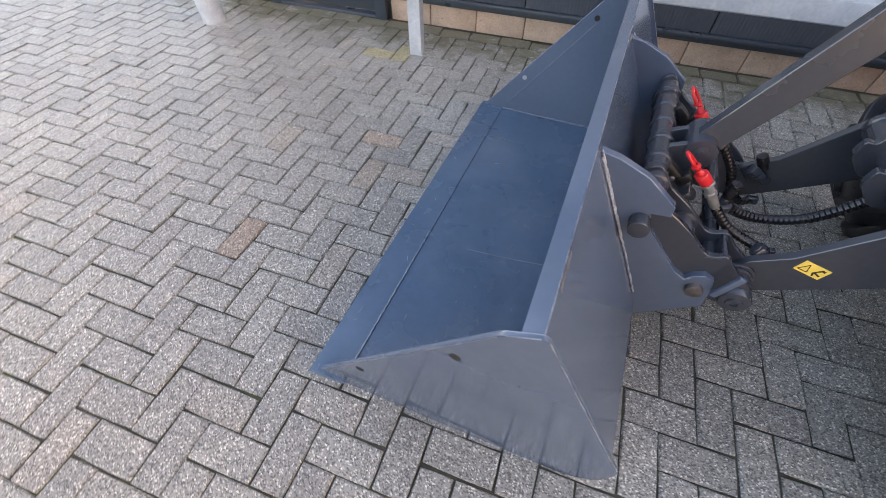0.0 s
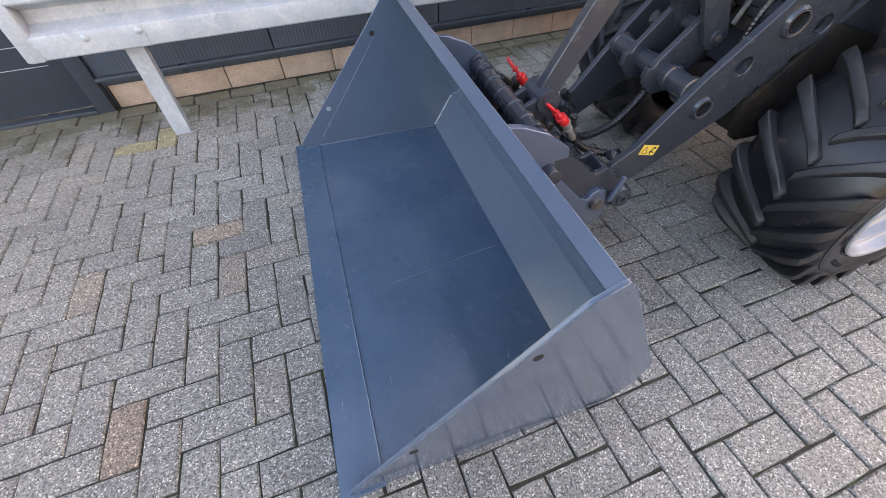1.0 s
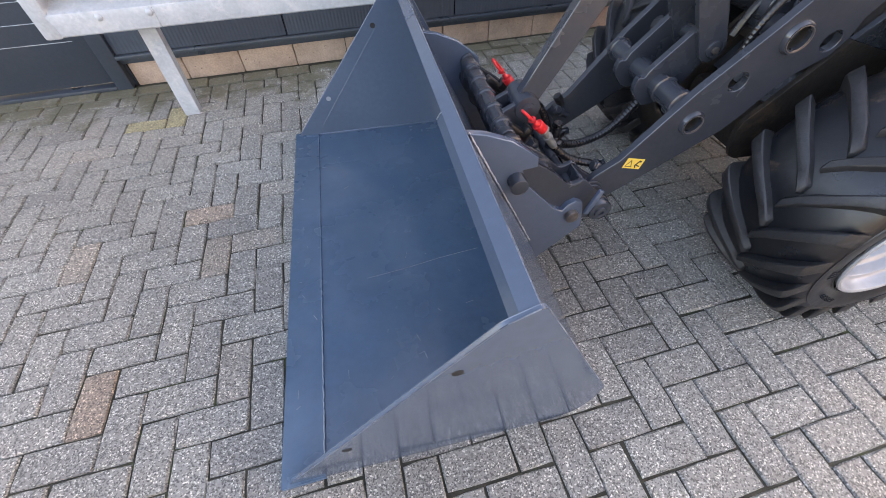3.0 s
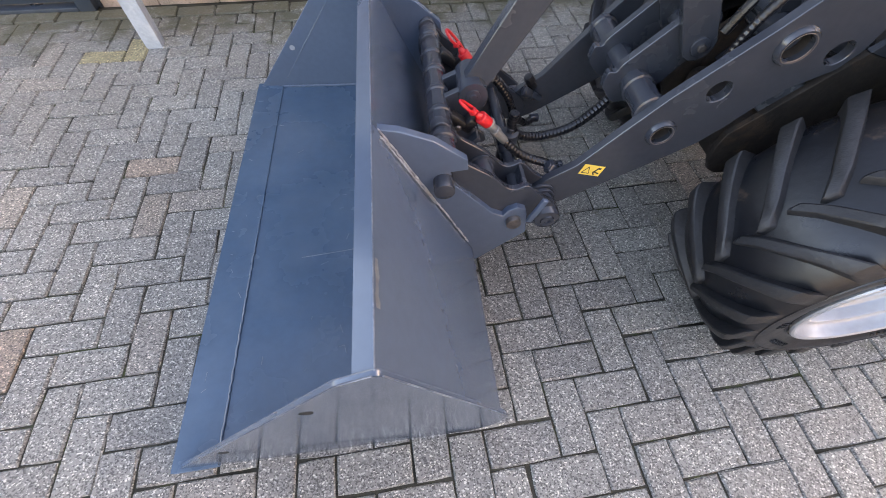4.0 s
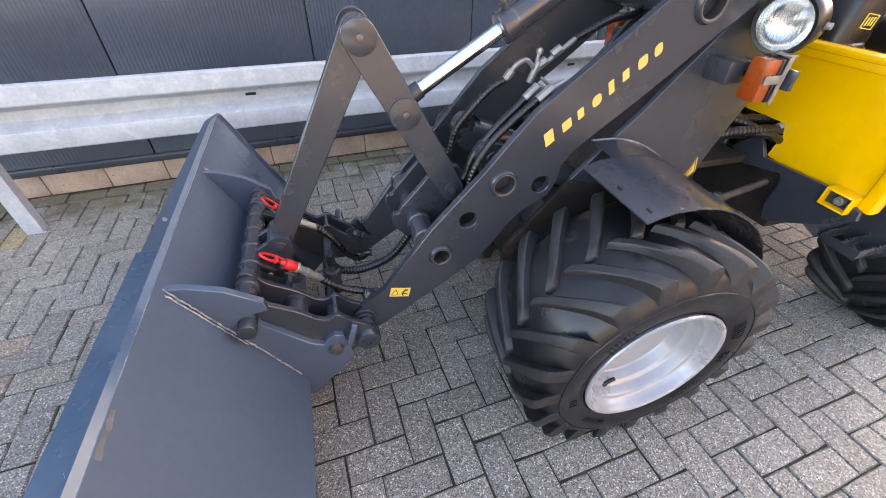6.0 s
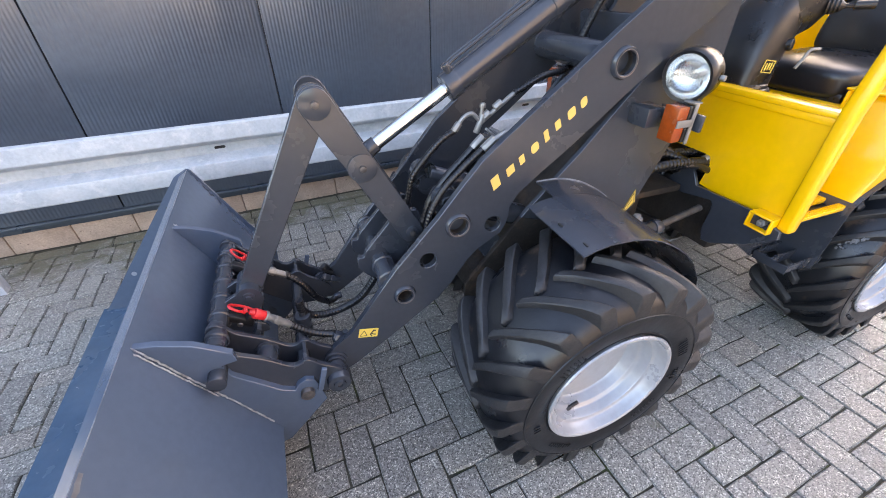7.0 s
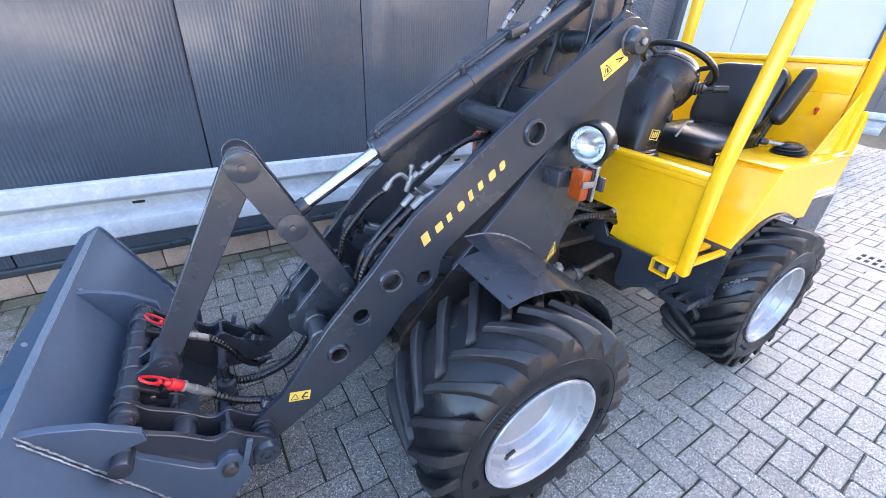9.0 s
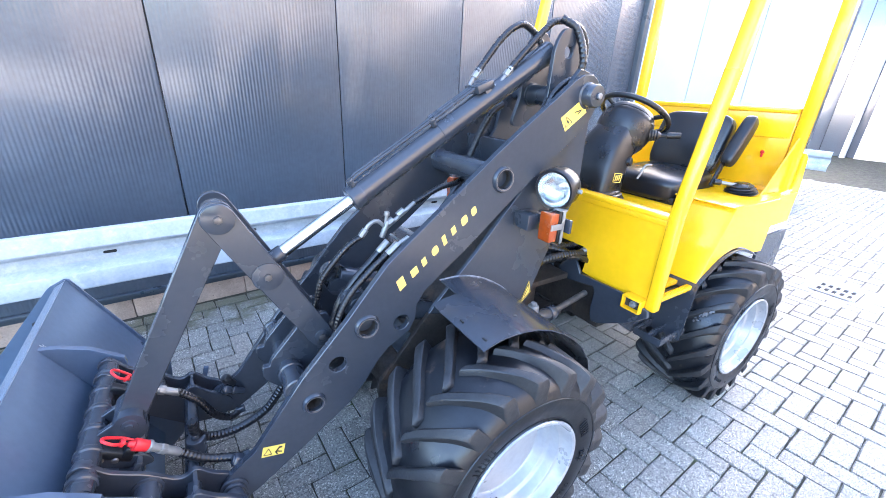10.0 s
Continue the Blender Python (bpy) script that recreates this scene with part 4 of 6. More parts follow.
for yy in (-0.19, -0.10, 0.10, 0.19):
    bm = bmesh.new()
    lathe(bm, [(0.037, -0.010), (0.042, -0.007), (0.042, 0.007), (0.037, 0.010)], (0.120, yy, 0.615), (0, 1, 0), 28)
    part("tube_collar", bm, M_STEEL, loader)
for s in (-1, 1):
    bm = bmesh.new()
    pts = rounded([(0.035, 0.600), (0.040, 0.645), (0.062, 0.640), (0.068, 0.662), (0.19, 0.795), (0.265, 0.795), (0.28, 0.735), (0.17, 0.56), (0.085, 0.545)], 0.018, 3)
    y0, y1 = sorted((s * 0.072, s * 0.050))
    plate(bm, pts, y0, y1, bev=0.002)
    part("crank_lug", bm, M_STEEL, loader)
bm = bmesh.new()
cyl(bm, (0.232, -0.098, 0.725), (0.232, 0.098, 0.725), 0.022, bev=0.003)
part("crank_pin", bm, M_STEEL, loader)

# -- tipping linkage --
crank = group_part("bell_crank", loader, (0.1, 0, 0.95), "anthracite tipping lever between bucket link and cylinder")
PT, PM, PB = Vector((-0.010, 1.173)), Vector((0.092, 0.980)), Vector((0.232, 0.725))


def bar_outline(a, b, ra, rb, n=10):
    d = (b - a).normalized()
    ang = math.atan2(d.y, d.x)
    o = []
    for k in range(n + 1):
        t = ang + math.pi / 2 + math.pi * k / n
        o.append((a.x + ra * math.cos(t), a.y + ra * math.sin(t)))
    for k in range(n + 1):
        t = ang - math.pi / 2 + math.pi * k / n
        o.append((b.x + rb * math.cos(t), b.y + rb * math.sin(t)))
    return o


for s in (-1, 1):
    bm = bmesh.new()
    y0, y1 = (-0.098, -0.076) if s < 0 else (0.040, 0.062)
    plate(bm, bar_outline(PT, PB, 0.044, 0.040), y0, y1, bev=0.002)
    part("lever_plate", bm, M_STEEL, crank)
    for p, r in ((PT, 0.042), (PM, 0.044), (PB, 0.024)):
        bm = bmesh.new()
        cyl(bm, (p.x, y0 - 0.006 if s < 0 else y1 - 0.004, p.y), (p.x, y0 + 0.004 if s < 0 else y1 + 0.006, p.y), r, bev=0.002, seg=36)
        disc = part("pin_disc", bm, M_STEEL, crank)
        bm = bmesh.new()
        hexnut(bm, (p.x, y0 - 0.006 if s < 0 else y1 + 0.006, p.y), (0, s, 0), 0.011, 0.008)
        part("pin_bolt", bm, M_BOLT, disc)
LB = Vector((-0.321, 0.600))
bm = bmesh.new()
plate(bm, bar_outline(PT, LB, 0.044, 0.034), -0.068, -0.034, bev=0.002)
part("bucket_link", bm, M_STEEL, loader, "broad flat link bar down to the bucket hitch")
bm = bmesh.new()
lathe(bm, [(0.0, 0.018), (0.010, 0.018), (0.011, 0.013), (0.020, 0.012), (0.021, 0.008), (0.038, 0.008), (0.040, 0.0), (0.040, -0.1)], (LB.x, -0.09, LB.y), (0, -1, 0), 28)
part("link_bush", bm, M_STEEL, loader)

# -- tipping cylinder --
cylinder = group_part("hydraulic_cylinder", loader, (0.6, 0, 1.3), "tipping cylinder with chrome rod")
ax = Vector((0.852, 0, 0.523)).normalized()
c0 = Vector((0.095, 0, 0.975))
G = c0 + ax * 0.345
bm = bmesh.new()
cyl(bm, c0 + ax * 0.06, G + ax * 0.05, 0.021, seg=28)
part("rod", bm, M_CHROME, cylinder, "bright chrome piston rod")
bm = bmesh.new()
cyl(bm, (c0.x, -0.034, c0.z), (c0.x, 0.034, c0.z), 0.040, bev=0.004)
cyl(bm, c0 + ax * 0.02, c0 + ax * 0.075, 0.028, 0.025, bev=0.003)
part("rod_eye", bm, M_STEEL, cylinder)
bm = bmesh.new()
L0 = 0.98
lathe(bm, [(0.022, 0.0), (0.042, 0.002), (0.045, 0.006), (0.045, 0.045), (0.043, 0.048), (0.041, 0.052), (0.041, 0.40), (0.0435, 0.402), (0.0435, 0.43), (0.041, 0.432), (0.041, L0), (0.038, L0 + 0.004), (0.0, L0 + 0.004)], G, ax, 36)
part("barrel", bm, M_STEEL, cylinder)
upv = Vector((-ax.z, 0, ax.x))
for d, lean in ((0.035, 0.0), (0.395, 0.0)):
    bm = bmesh.new()
    p = G + ax * d + upv * 0.038 + Vector((0, -0.012, 0))
    cyl(bm, p, p + upv * 0.030, 0.011, bev=0.002)
    hexnut(bm, p + upv * 0.016, upv, 0.014, 0.014)
    part("port_fitting", bm, M_STEEL, cylinder)
bm = bmesh.new()
for yy, d0 in ((-0.012, 0.04), (0.010, 0.04), (0.028, 0.39)):
    p = G + upv * 0.062 + Vector((0, yy, 0))
    hose(bm, [p + ax * d0 - upv * 0.006, p + ax * (d0 + 0.02), p + ax * 0.62, p + ax * 0.66], 0.0055, 8, 3, smooth=False)
part("pressure_pipe", bm, M_STEEL, cylinder)
bm = bmesh.new()
box(bm, (0.905, 0.008, 1.531), (0.075, 0.085, 0.030), 0.004, Matrix.Rotation(-math.atan2(ax.z, ax.x) * 0.7, 4, 'Y'))
box(bm, (0.925, -0.012, 1.508), (0.030, 0.040, 0.040), 0.004, Matrix.Rotation(-math.atan2(ax.z, ax.x), 4, 'Y'))
part("manifold_block", bm, M_STEEL, cylinder)
for run, pipe in (([(0.905, 0.03, 1.578), (0.923, 0.03, 1.600), (0.96, 0.03, 1.645), (1.00, 0.03, 1.691), (1.049, 0.03, 1.732), (1.101, 0.03, 1.754), (1.146, 0.03, 1.742), (1.19, 0.02, 1.705), (1.21, 0.0, 1.64)], [(0.875, 0.03, 1.533), (0.886, 0.03, 1.552), (0.91, 0.03, 1.583)]),
                  ([(1.012, -0.02, 1.588), (1.048, -0.02, 1.625), (1.097, -0.02, 1.672), (1.134, -0.02, 1.707), (1.179, -0.02, 1.745), (1.225, -0.02, 1.772), (1.302, -0.02, 1.776), (1.372, -0.02, 1.753), (1.412, -0.02, 1.696), (1.41, -0.02, 1.62), (1.36, -0.03, 1.52)], [(0.935, -0.02, 1.532), (0.968, -0.02, 1.540), (0.990, -0.02, 1.562), (1.018, -0.02, 1.594)])):
    bm = bmesh.new()
    hose(bm, pipe, 0.0075, 8, 5)
    a, d = Vector(pipe[-1]), (Vector(pipe[-1]) - Vector(pipe[-2])).normalized()
    hexnut(bm, a - d * 0.030, d, 0.0135, 0.038)
    part("elbow_fitting", bm, M_ZINC, cylinder, "zinc-plated elbow fitting")
    bm = bmesh.new()
    hose(bm, run, 0.0115, 10, 10, rib=0.10, pitch=0.0125)
    part("hose", bm, M_HOSE, cylinder)

# -- front frame (tower) --
front = group_part("front_frame", loader, (0.85, 0, 0.7), "anthracite welded front frame")
foot = [(0.46, 0.36), (0.428, 0.378), (0.405, 0.42), (0.396, 0.47), (0.400, 0.515), (0.600, 0.752), (0.78, 0.70), (1.06, 0.60), (1.02, 0.50), (1.00, 0.36)]
tower = [(0.600, 0.7525), (0.62, 0.775), (0.80, 0.96), (1.00, 1.19), (1.13, 1.36), (1.17, 1.56), (1.21, 1.605), (1.26, 1.595), (1.295, 1.54), (1.305, 1.13), (1.20, 0.955), (1.125, 0.77), (1.08, 0.66), (1.06, 0.6005), (0.78, 0.7005)]
for s in (-1, 1):
    bm = bmesh.new()
    y0, y1 = sorted((s * 0.188, s * 0.170))
    plate(bm, tower, y0, y1, bev=0.002)
    part("tower_plate", bm, M_STEEL, front)
    # lower plate: brown mud, plus the shade below the arm in its colour
    bm = bmesh.new()
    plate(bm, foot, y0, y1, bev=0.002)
    part("lower_plate", bm, M_MUD_SHADE, front, "lower frame plate, mud and shade put into its colour")
# low cross member: muddy, and darkened in colour for the shade beneath
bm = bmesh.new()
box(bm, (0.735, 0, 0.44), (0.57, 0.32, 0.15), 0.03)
part("cross_member", bm, M_MUD_SHADE, front, "cross member with mud and painted-in shade")
bm = bmesh.new()
box(bm, (0.62, 0, 0.62), (0.03, 0.338, 0.26), 0.003, Matrix.Rotation(radians(38), 4, 'Y'))
part("cross_member", bm, M_STEEL, front)
bm = bmesh.new()
box(bm, (1.02, 0, 1.14), (0.02, 0.338, 0.42), 0.003, Matrix.Rotation(radians(-10), 4, 'Y'))
part("cross_member", bm, M_STEEL, front)
bm = bmesh.new()
cyl(bm, (1.225, -0.17, 1.508), (1.225, 0.17, 1.508), 0.024, seg=24)
cyl(bm, (1.225, -0.17, 1.508), (1.225, 0.060, 1.508), 0.040, seg=28, bev=0.003)
cyl(bm, (1.225, 0.060, 1.508), (1.225, 0.074, 1.508), 0.047, seg=28, bev=0.003)
part("cross_tube", bm, M_STEEL, front)
for s in (-1, 1):
    bm = bmesh.new()
    pts = rounded([(1.12, 1.38), (1.165, 1.50), (1.172, 1.68), (1.21, 1.745), (1.275, 1.745), (1.318, 1.68), (1.325, 1.55), (1.27, 1.38)], 0.04, 5)
    y0, y1 = sorted((s * 0.085, s * 0.067))
    plate(bm, pts, y0, y1, [(1.245, 1.665, 0.022)], bev=0.002)
    part("cylinder_bracket", bm, M_STEEL, front)
bm = bmesh.new()
cyl(bm, (0.675, -0.565, 0.397), (0.675, 0.565, 0.397), 0.06, seg=24)
box(bm, (0.675, 0, 0.397), (0.17, 0.24, 0.18), 0.02)
part("axle", bm, M_STEEL, front)
# sheet added to close the tower; its dark colour stands for shade
bm = bmesh.new()
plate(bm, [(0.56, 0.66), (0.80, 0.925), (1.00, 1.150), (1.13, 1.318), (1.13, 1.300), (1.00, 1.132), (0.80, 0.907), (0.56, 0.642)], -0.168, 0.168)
part("cover_plate", bm, M_MUD_SHADE, front, "sloping cover plate, tower shade put into its colour")
# warning triangle on the tower's lower edge
bm = bmesh.new()
plate(bm, [(1.045, 0.665), (1.09, 0.775), (1.105, 0.72)], -0.1905, -0.1885)
tri = part("warning_sticker", bm, M_STICK, front, "yellow warning triangle sticker")
bm = bmesh.new()
for (xa, za), (xb, zb) in (((1.052, 0.680), (1.087, 0.762)), ((1.087, 0.762), (1.100, 0.720)), ((1.100, 0.720), (1.052, 0.680)), ((1.072, 0.706), (1.086, 0.735))):
    dx, dz = xb - xa, zb - za
    ll = math.hypot(dx, dz)
    nx, nz = -dz / ll * 0.0014, dx / ll * 0.0014
    plate(bm, [(xa + nx, za + nz), (xb + nx, zb + nz), (xb - nx, zb - nz), (xa - nx, za - nz)], -0.1912, -0.1902)
part("pictogram", bm, M_INK, tri)

# -- front mudguards --
fend = [(0.560, 0.850), (0.597, 0.862), (0.640, 0.869), (0.71, 0.867), (0.765, 0.857), (0.825, 0.836), (0.890, 0.801), (0.945, 0.762), (1.000, 0.708), (1.045, 0.640), (1.068, 0.575), (1.08, 0.520)]
for s in (-1, 1):
    guard = group_part("mudguard", loader, (0.8, s * 0.4, 0.8), "curved black sheet-steel front mudguard with slots")
    bm = bmesh.new()
    rows = []
    for yy in (0.565, 0.298):
        rows.append([(x + (0.0 if yy > 0.5 else -0.010 if i < 2 else 0.0), s * yy, z + (0.012 if yy < 0.5 else 0)) for i, (x, z) in enumerate(fend)])
    top = [[bm.verts.new(p) for p in r] for r in rows]
    low = [[bm.verts.new((p[0], p[1], p[2] - 0.004)) for p in r] for r in rows]
    for k in range(len(fend) - 1):
        bm.faces.new((top[0][k], top[0][k + 1], top[1][k + 1], top[1][k]))
        bm.faces.new((low[0][k], low[1][k], low[1][k + 1], low[0][k + 1]))
        for j in (0, 1):
            bm.faces.new((top[j][k], top[j][k + 1], low[j][k + 1], low[j][k]))
    for k in (0, len(fend) - 1):
        bm.faces.new((top[0][k], top[1][k], low[1][k], low[0][k]))
    part("sheet", bm, M_STEEL, guard, smooth=30)
    bm = bmesh.new()
    ti = [bm.verts.new((x, s * 0.299, z + 0.0125)) for x, z in fend[2:9]]
    tj = [bm.verts.new((x, s * 0.19, z + 0.016)) for x, z in fend[2:9]]
    tk = [bm.verts.new((x, s * 0.299, z + 0.0085)) for x, z in fend[2:9]]
    tl = [bm.verts.new((x, s * 0.19, z + 0.012)) for x, z in fend[2:9]]
    for k in range(6):
        bm.faces.new((ti[k], ti[k + 1], tj[k + 1], tj[k]))
        bm.faces.new((tk[k], tl[k], tl[k + 1], tk[k + 1]))
    bm.faces.new((ti[0], tj[0], tl[0], tk[0]))
    part("bracket_sheet", bm, M_STEEL, guard, smooth=30)
    # pale rod along the inner edge: the highlight there is painted on
    bm = bmesh.new()
    hose(bm, [(x, s * 0.192, z + 0.016) for x, z in fend[2:9]], 0.0035, 8, 6)
    part("bent_edge", bm, M_EDGE, guard, "bent-up edge with its highlight put into the colour")
    for hx, hy in ((0.587, 0.532), (0.578, 0.428)):
        bm = bmesh.new()
        box(bm, (hx, s * hy, 0.8625 - (hy - 0.42) * 0.04), (0.006, 0.018, 0.012), 0.002, Matrix.Rotation(radians(-14), 4, 'Y'))
        part("slot", bm, M_DARK, guard)

# -- wheels --
R_T = 0.397


TYRE_PROF = [(0.205, 0.145), (0.208, 0.165), (0.216, 0.176), (0.232, 0.184), (0.262, 0.193), (0.295, 0.195), (0.318, 0.190), (0.336, 0.180), (0.352, 0.164), (0.366, 0.136), (0.375, 0.10), (0.379, 0.06), (0.380, 0.0)]


def carcass(h):
    """Radius of the bare tyre at the distance h from its middle."""
    a, pr = abs(h), TYRE_PROF[::-1]
    for (r0, h0), (r1, h1) in zip(pr, pr[1:]):
        if h0 <= a <= h1 and h1 > h0:
            return r0 + (r1 - r0) * (a - h0) / (h1 - h0)
    return 0.30


def lug_mesh(side, start):
    """One slanting tread bar with rounded edges, from near the middle out over the shoulder."""
    b = bmesh.new()
    sec = []
    for u, f, top, w in ((-0.030, -0.050, -0.014, 0.0095), (-0.024, -0.040, -0.004, 0.0110), (-0.008, -0.014, 0.0, 0.0152), (0.10, 0.09, 0.0, 0.0156), (0.22, 0.20, 0.0, 0.0156), (0.45, 0.44, 0.0, 0.0158), (0.65, 0.63, -0.001, 0.0165),
                         (0.80, 0.77, -0.003, 0.0178), (0.92, 0.89, -0.008, 0.0195), (1.0, 0.96, -0.014, 0.0212), (1.012, 0.985, -0.026, 0.0212), (1.022, 1.0, -0.056, 0.0180)):
        h = start + (0.1925 - start) * f
        ph = -0.40 * max(u, 0) ** 0.88
        rb = carcass(h) - 0.008
        rt = max(R_T + 0.002 + top, rb + 0.004)
        w /= R_T
        e = 0.0035 / R_T
        g = min(0.003, (rt - rb) * 0.4)
        sec.append([(rb, ph - w - 3 * e, h), (rt - g, ph - w - 0.5 * e, h), (rt, ph - w + e, h), (rt, ph + w - e, h), (rt - g, ph + w + 0.5 * e, h), (rb, ph + w + 3 * e, h)])
    vs = [[b.verts.new((-math.sin(p) * r, side * h, math.cos(p) * r)) for r, p, h in c] for c in sec]
    for p, q in zip(vs, vs[1:]):
        for j in range(5):
            b.faces.new((p[j], p[j + 1], q[j + 1], q[j]))
    b.faces.new(vs[0])
    b.faces.new(vs[-1][::-1])
    return finish("lug", b, M_LUG, 38)


# the bars of the outer half begin a little off the middle, those of the inner half cross it
LUGS = {(side, out): lug_mesh(side, 0.020 if out else -0.022) for side in (-1, 1) for out in (True, False)}


def build_wheel(cx, s, turn, mid, slim=1.0, size=1.0):
    """One wheel: chevron-lugged tyre on a dished silver rim, outer side towards s."""
    place = Matrix.Translation((cx, s * mid, R_T * size)) @ Matrix.Diagonal((size, slim, size, 1))
    wheel = group_part("wheel", loader, (cx, s * 0.5, R_T), "wide chevron-tread tyre on a silver steel rim")
    bm = bmesh.new()
    lathe(bm, TYRE_PROF + [(r, -h) for r, h in TYRE_PROF[-2::-1]], (0, 0, 0), (0, s, 0), 72)
    # raised rings on the sidewall
    for r0, h0 in ((0.225, 0.183), (0.300, 0.1945)):
        lathe(bm, [(r0, h0 - 0.006), (r0 + 0.001, h0 + 0.001), (r0 + 0.005, h0 + 0.0012), (r0 + 0.007, h0 - 0.006)], (0, 0, 0), (0, s, 0), 72)
    for k in range(19):
        for side in (-1, 1):
            out = side * s > 0
            lug = new("lug", LUGS[side, out])
            lug.parent = wheel
            lug.matrix_parent_inverse = wheel.matrix_world.inverted()
            lug.matrix_basis = place @ Matrix.Rotation(-(2 * math.pi * (k + (0.0 if out else 0.54)) / 19 + turn), 4, 'Y')
    # raised sidewall marks, plain blocks
    for k, (a0, ln, n, tall) in enumerate(((-1.32, 0.30, 6, 0.034), (-1.72, 0.10, 2, 0.022), (0.62, 0.34, 7, 0.030), (2.35, 0.42, 9, 0.016), (1.75, 0.16, 3, 0.022), (3.75, 0.40, 7, 0.026), (4.5, 0.2, 4, 0.016))):
        for j in range(n):
            a = a0 + j * ln / n
            rr = 0.262
            m = Matrix.Translation((-math.sin(a) * rr, s * 0.1945, math.cos(a) * rr)) @ Matrix.Rotation(-a, 4, 'Y')
            box(bm, (0, 0, 0), (0.0035, 0.003, tall), 0, m)
            if j % 3 != 1:
                box(bm, (ln / n * rr * 0.35, 0, tall * (0.48 if j % 2 else -0.1)), (ln / n * rr * 0.6, 0.003, 0.0035), 0, m)
    bmesh.ops.transform(bm, matrix=place, verts=bm.verts[:])
    part("tyre", bm, M_TYRE, wheel, "black rubber tyre with brown mud traces", smooth=28)
    bm = bmesh.new()
    lathe(bm, [(0.195, 0.120), (0.206, 0.150), (0.214, 0.176), (0.219, 0.183), (0.221, 0.188), (0.219, 0.193), (0.213, 0.194), (0.207, 0.190), (0.203, 0.176), (0.199, 0.158),
               (0.194, 0.153), (0.187, 0.151), (0.184, 0.146), (0.182, 0.122), (0.178, 0.116), (0.171, 0.113), (0.167, 0.108), (0.164, 0.082), (0.158, 0.075), (0.145, 0.074), (0.10, 0.076), (0.05, 0.078), (0.0, 0.078)], (0, 0, 0), (0, s, 0), 72)
    bmesh.ops.transform(bm, matrix=place, verts=bm.verts[:])
    part("rim", bm, M_RIM, wheel, "silver-painted dished steel rim")
    bm = bmesh.new()
    a = Vector((cx - 0.070, s * (mid + 0.112 * slim), R_T - 0.166))
    cyl(bm, a, a + Vector((0.040, 0, 0.014)), 0.0062, seg=12, bev=0.001)
    cyl(bm, a - Vector((0.010, 0, 0.004)), a + Vector((0.010, 0, 0.004)), 0.0100, seg=12, bev=0.001)
    part("valve", bm, M_BLACK, wheel, "black valve stem")
    return wheel


build_wheel(0.675, -1, 0.037, 0.495)
build_wheel(0.675, 1, 0.11, 0.495)
rear_wheel = build_wheel(2.22, -1, 0.21, 0.468, 0.92, 0.985)
# dried mortar splashed on one tread bar
rnd = random.Random(12)
bm = bmesh.new()
for k in range(16):
    u = k / 15
    an, yc = radians(157.5 - 11 * u + rnd.uniform(-1.4, 1.4)), -0.540 - 0.048 * u + rnd.uniform(-0.008, 0.008)
    big = rnd.uniform(0.002, 0.009)
    ring = []
    for j in range(9):
        q = 2 * math.pi * j / 9
        rr = big * rnd.uniform(0.5, 1.15)
        aa = an + rr * math.cos(q) * 1.1 / 0.393
        ring.append(bm.verts.new((2.22 + 0.3946 * math.cos(aa), yc + rr * math.sin(q), 0.391 + 0.3946 * math.sin(aa))))
    bm.faces.new(ring)
part("mortar_splash", bm, M_MORTAR, rear_wheel, "pale dried mortar splash")
build_wheel(2.22, 1, 0.02, 0.468, 0.92, 0.985)

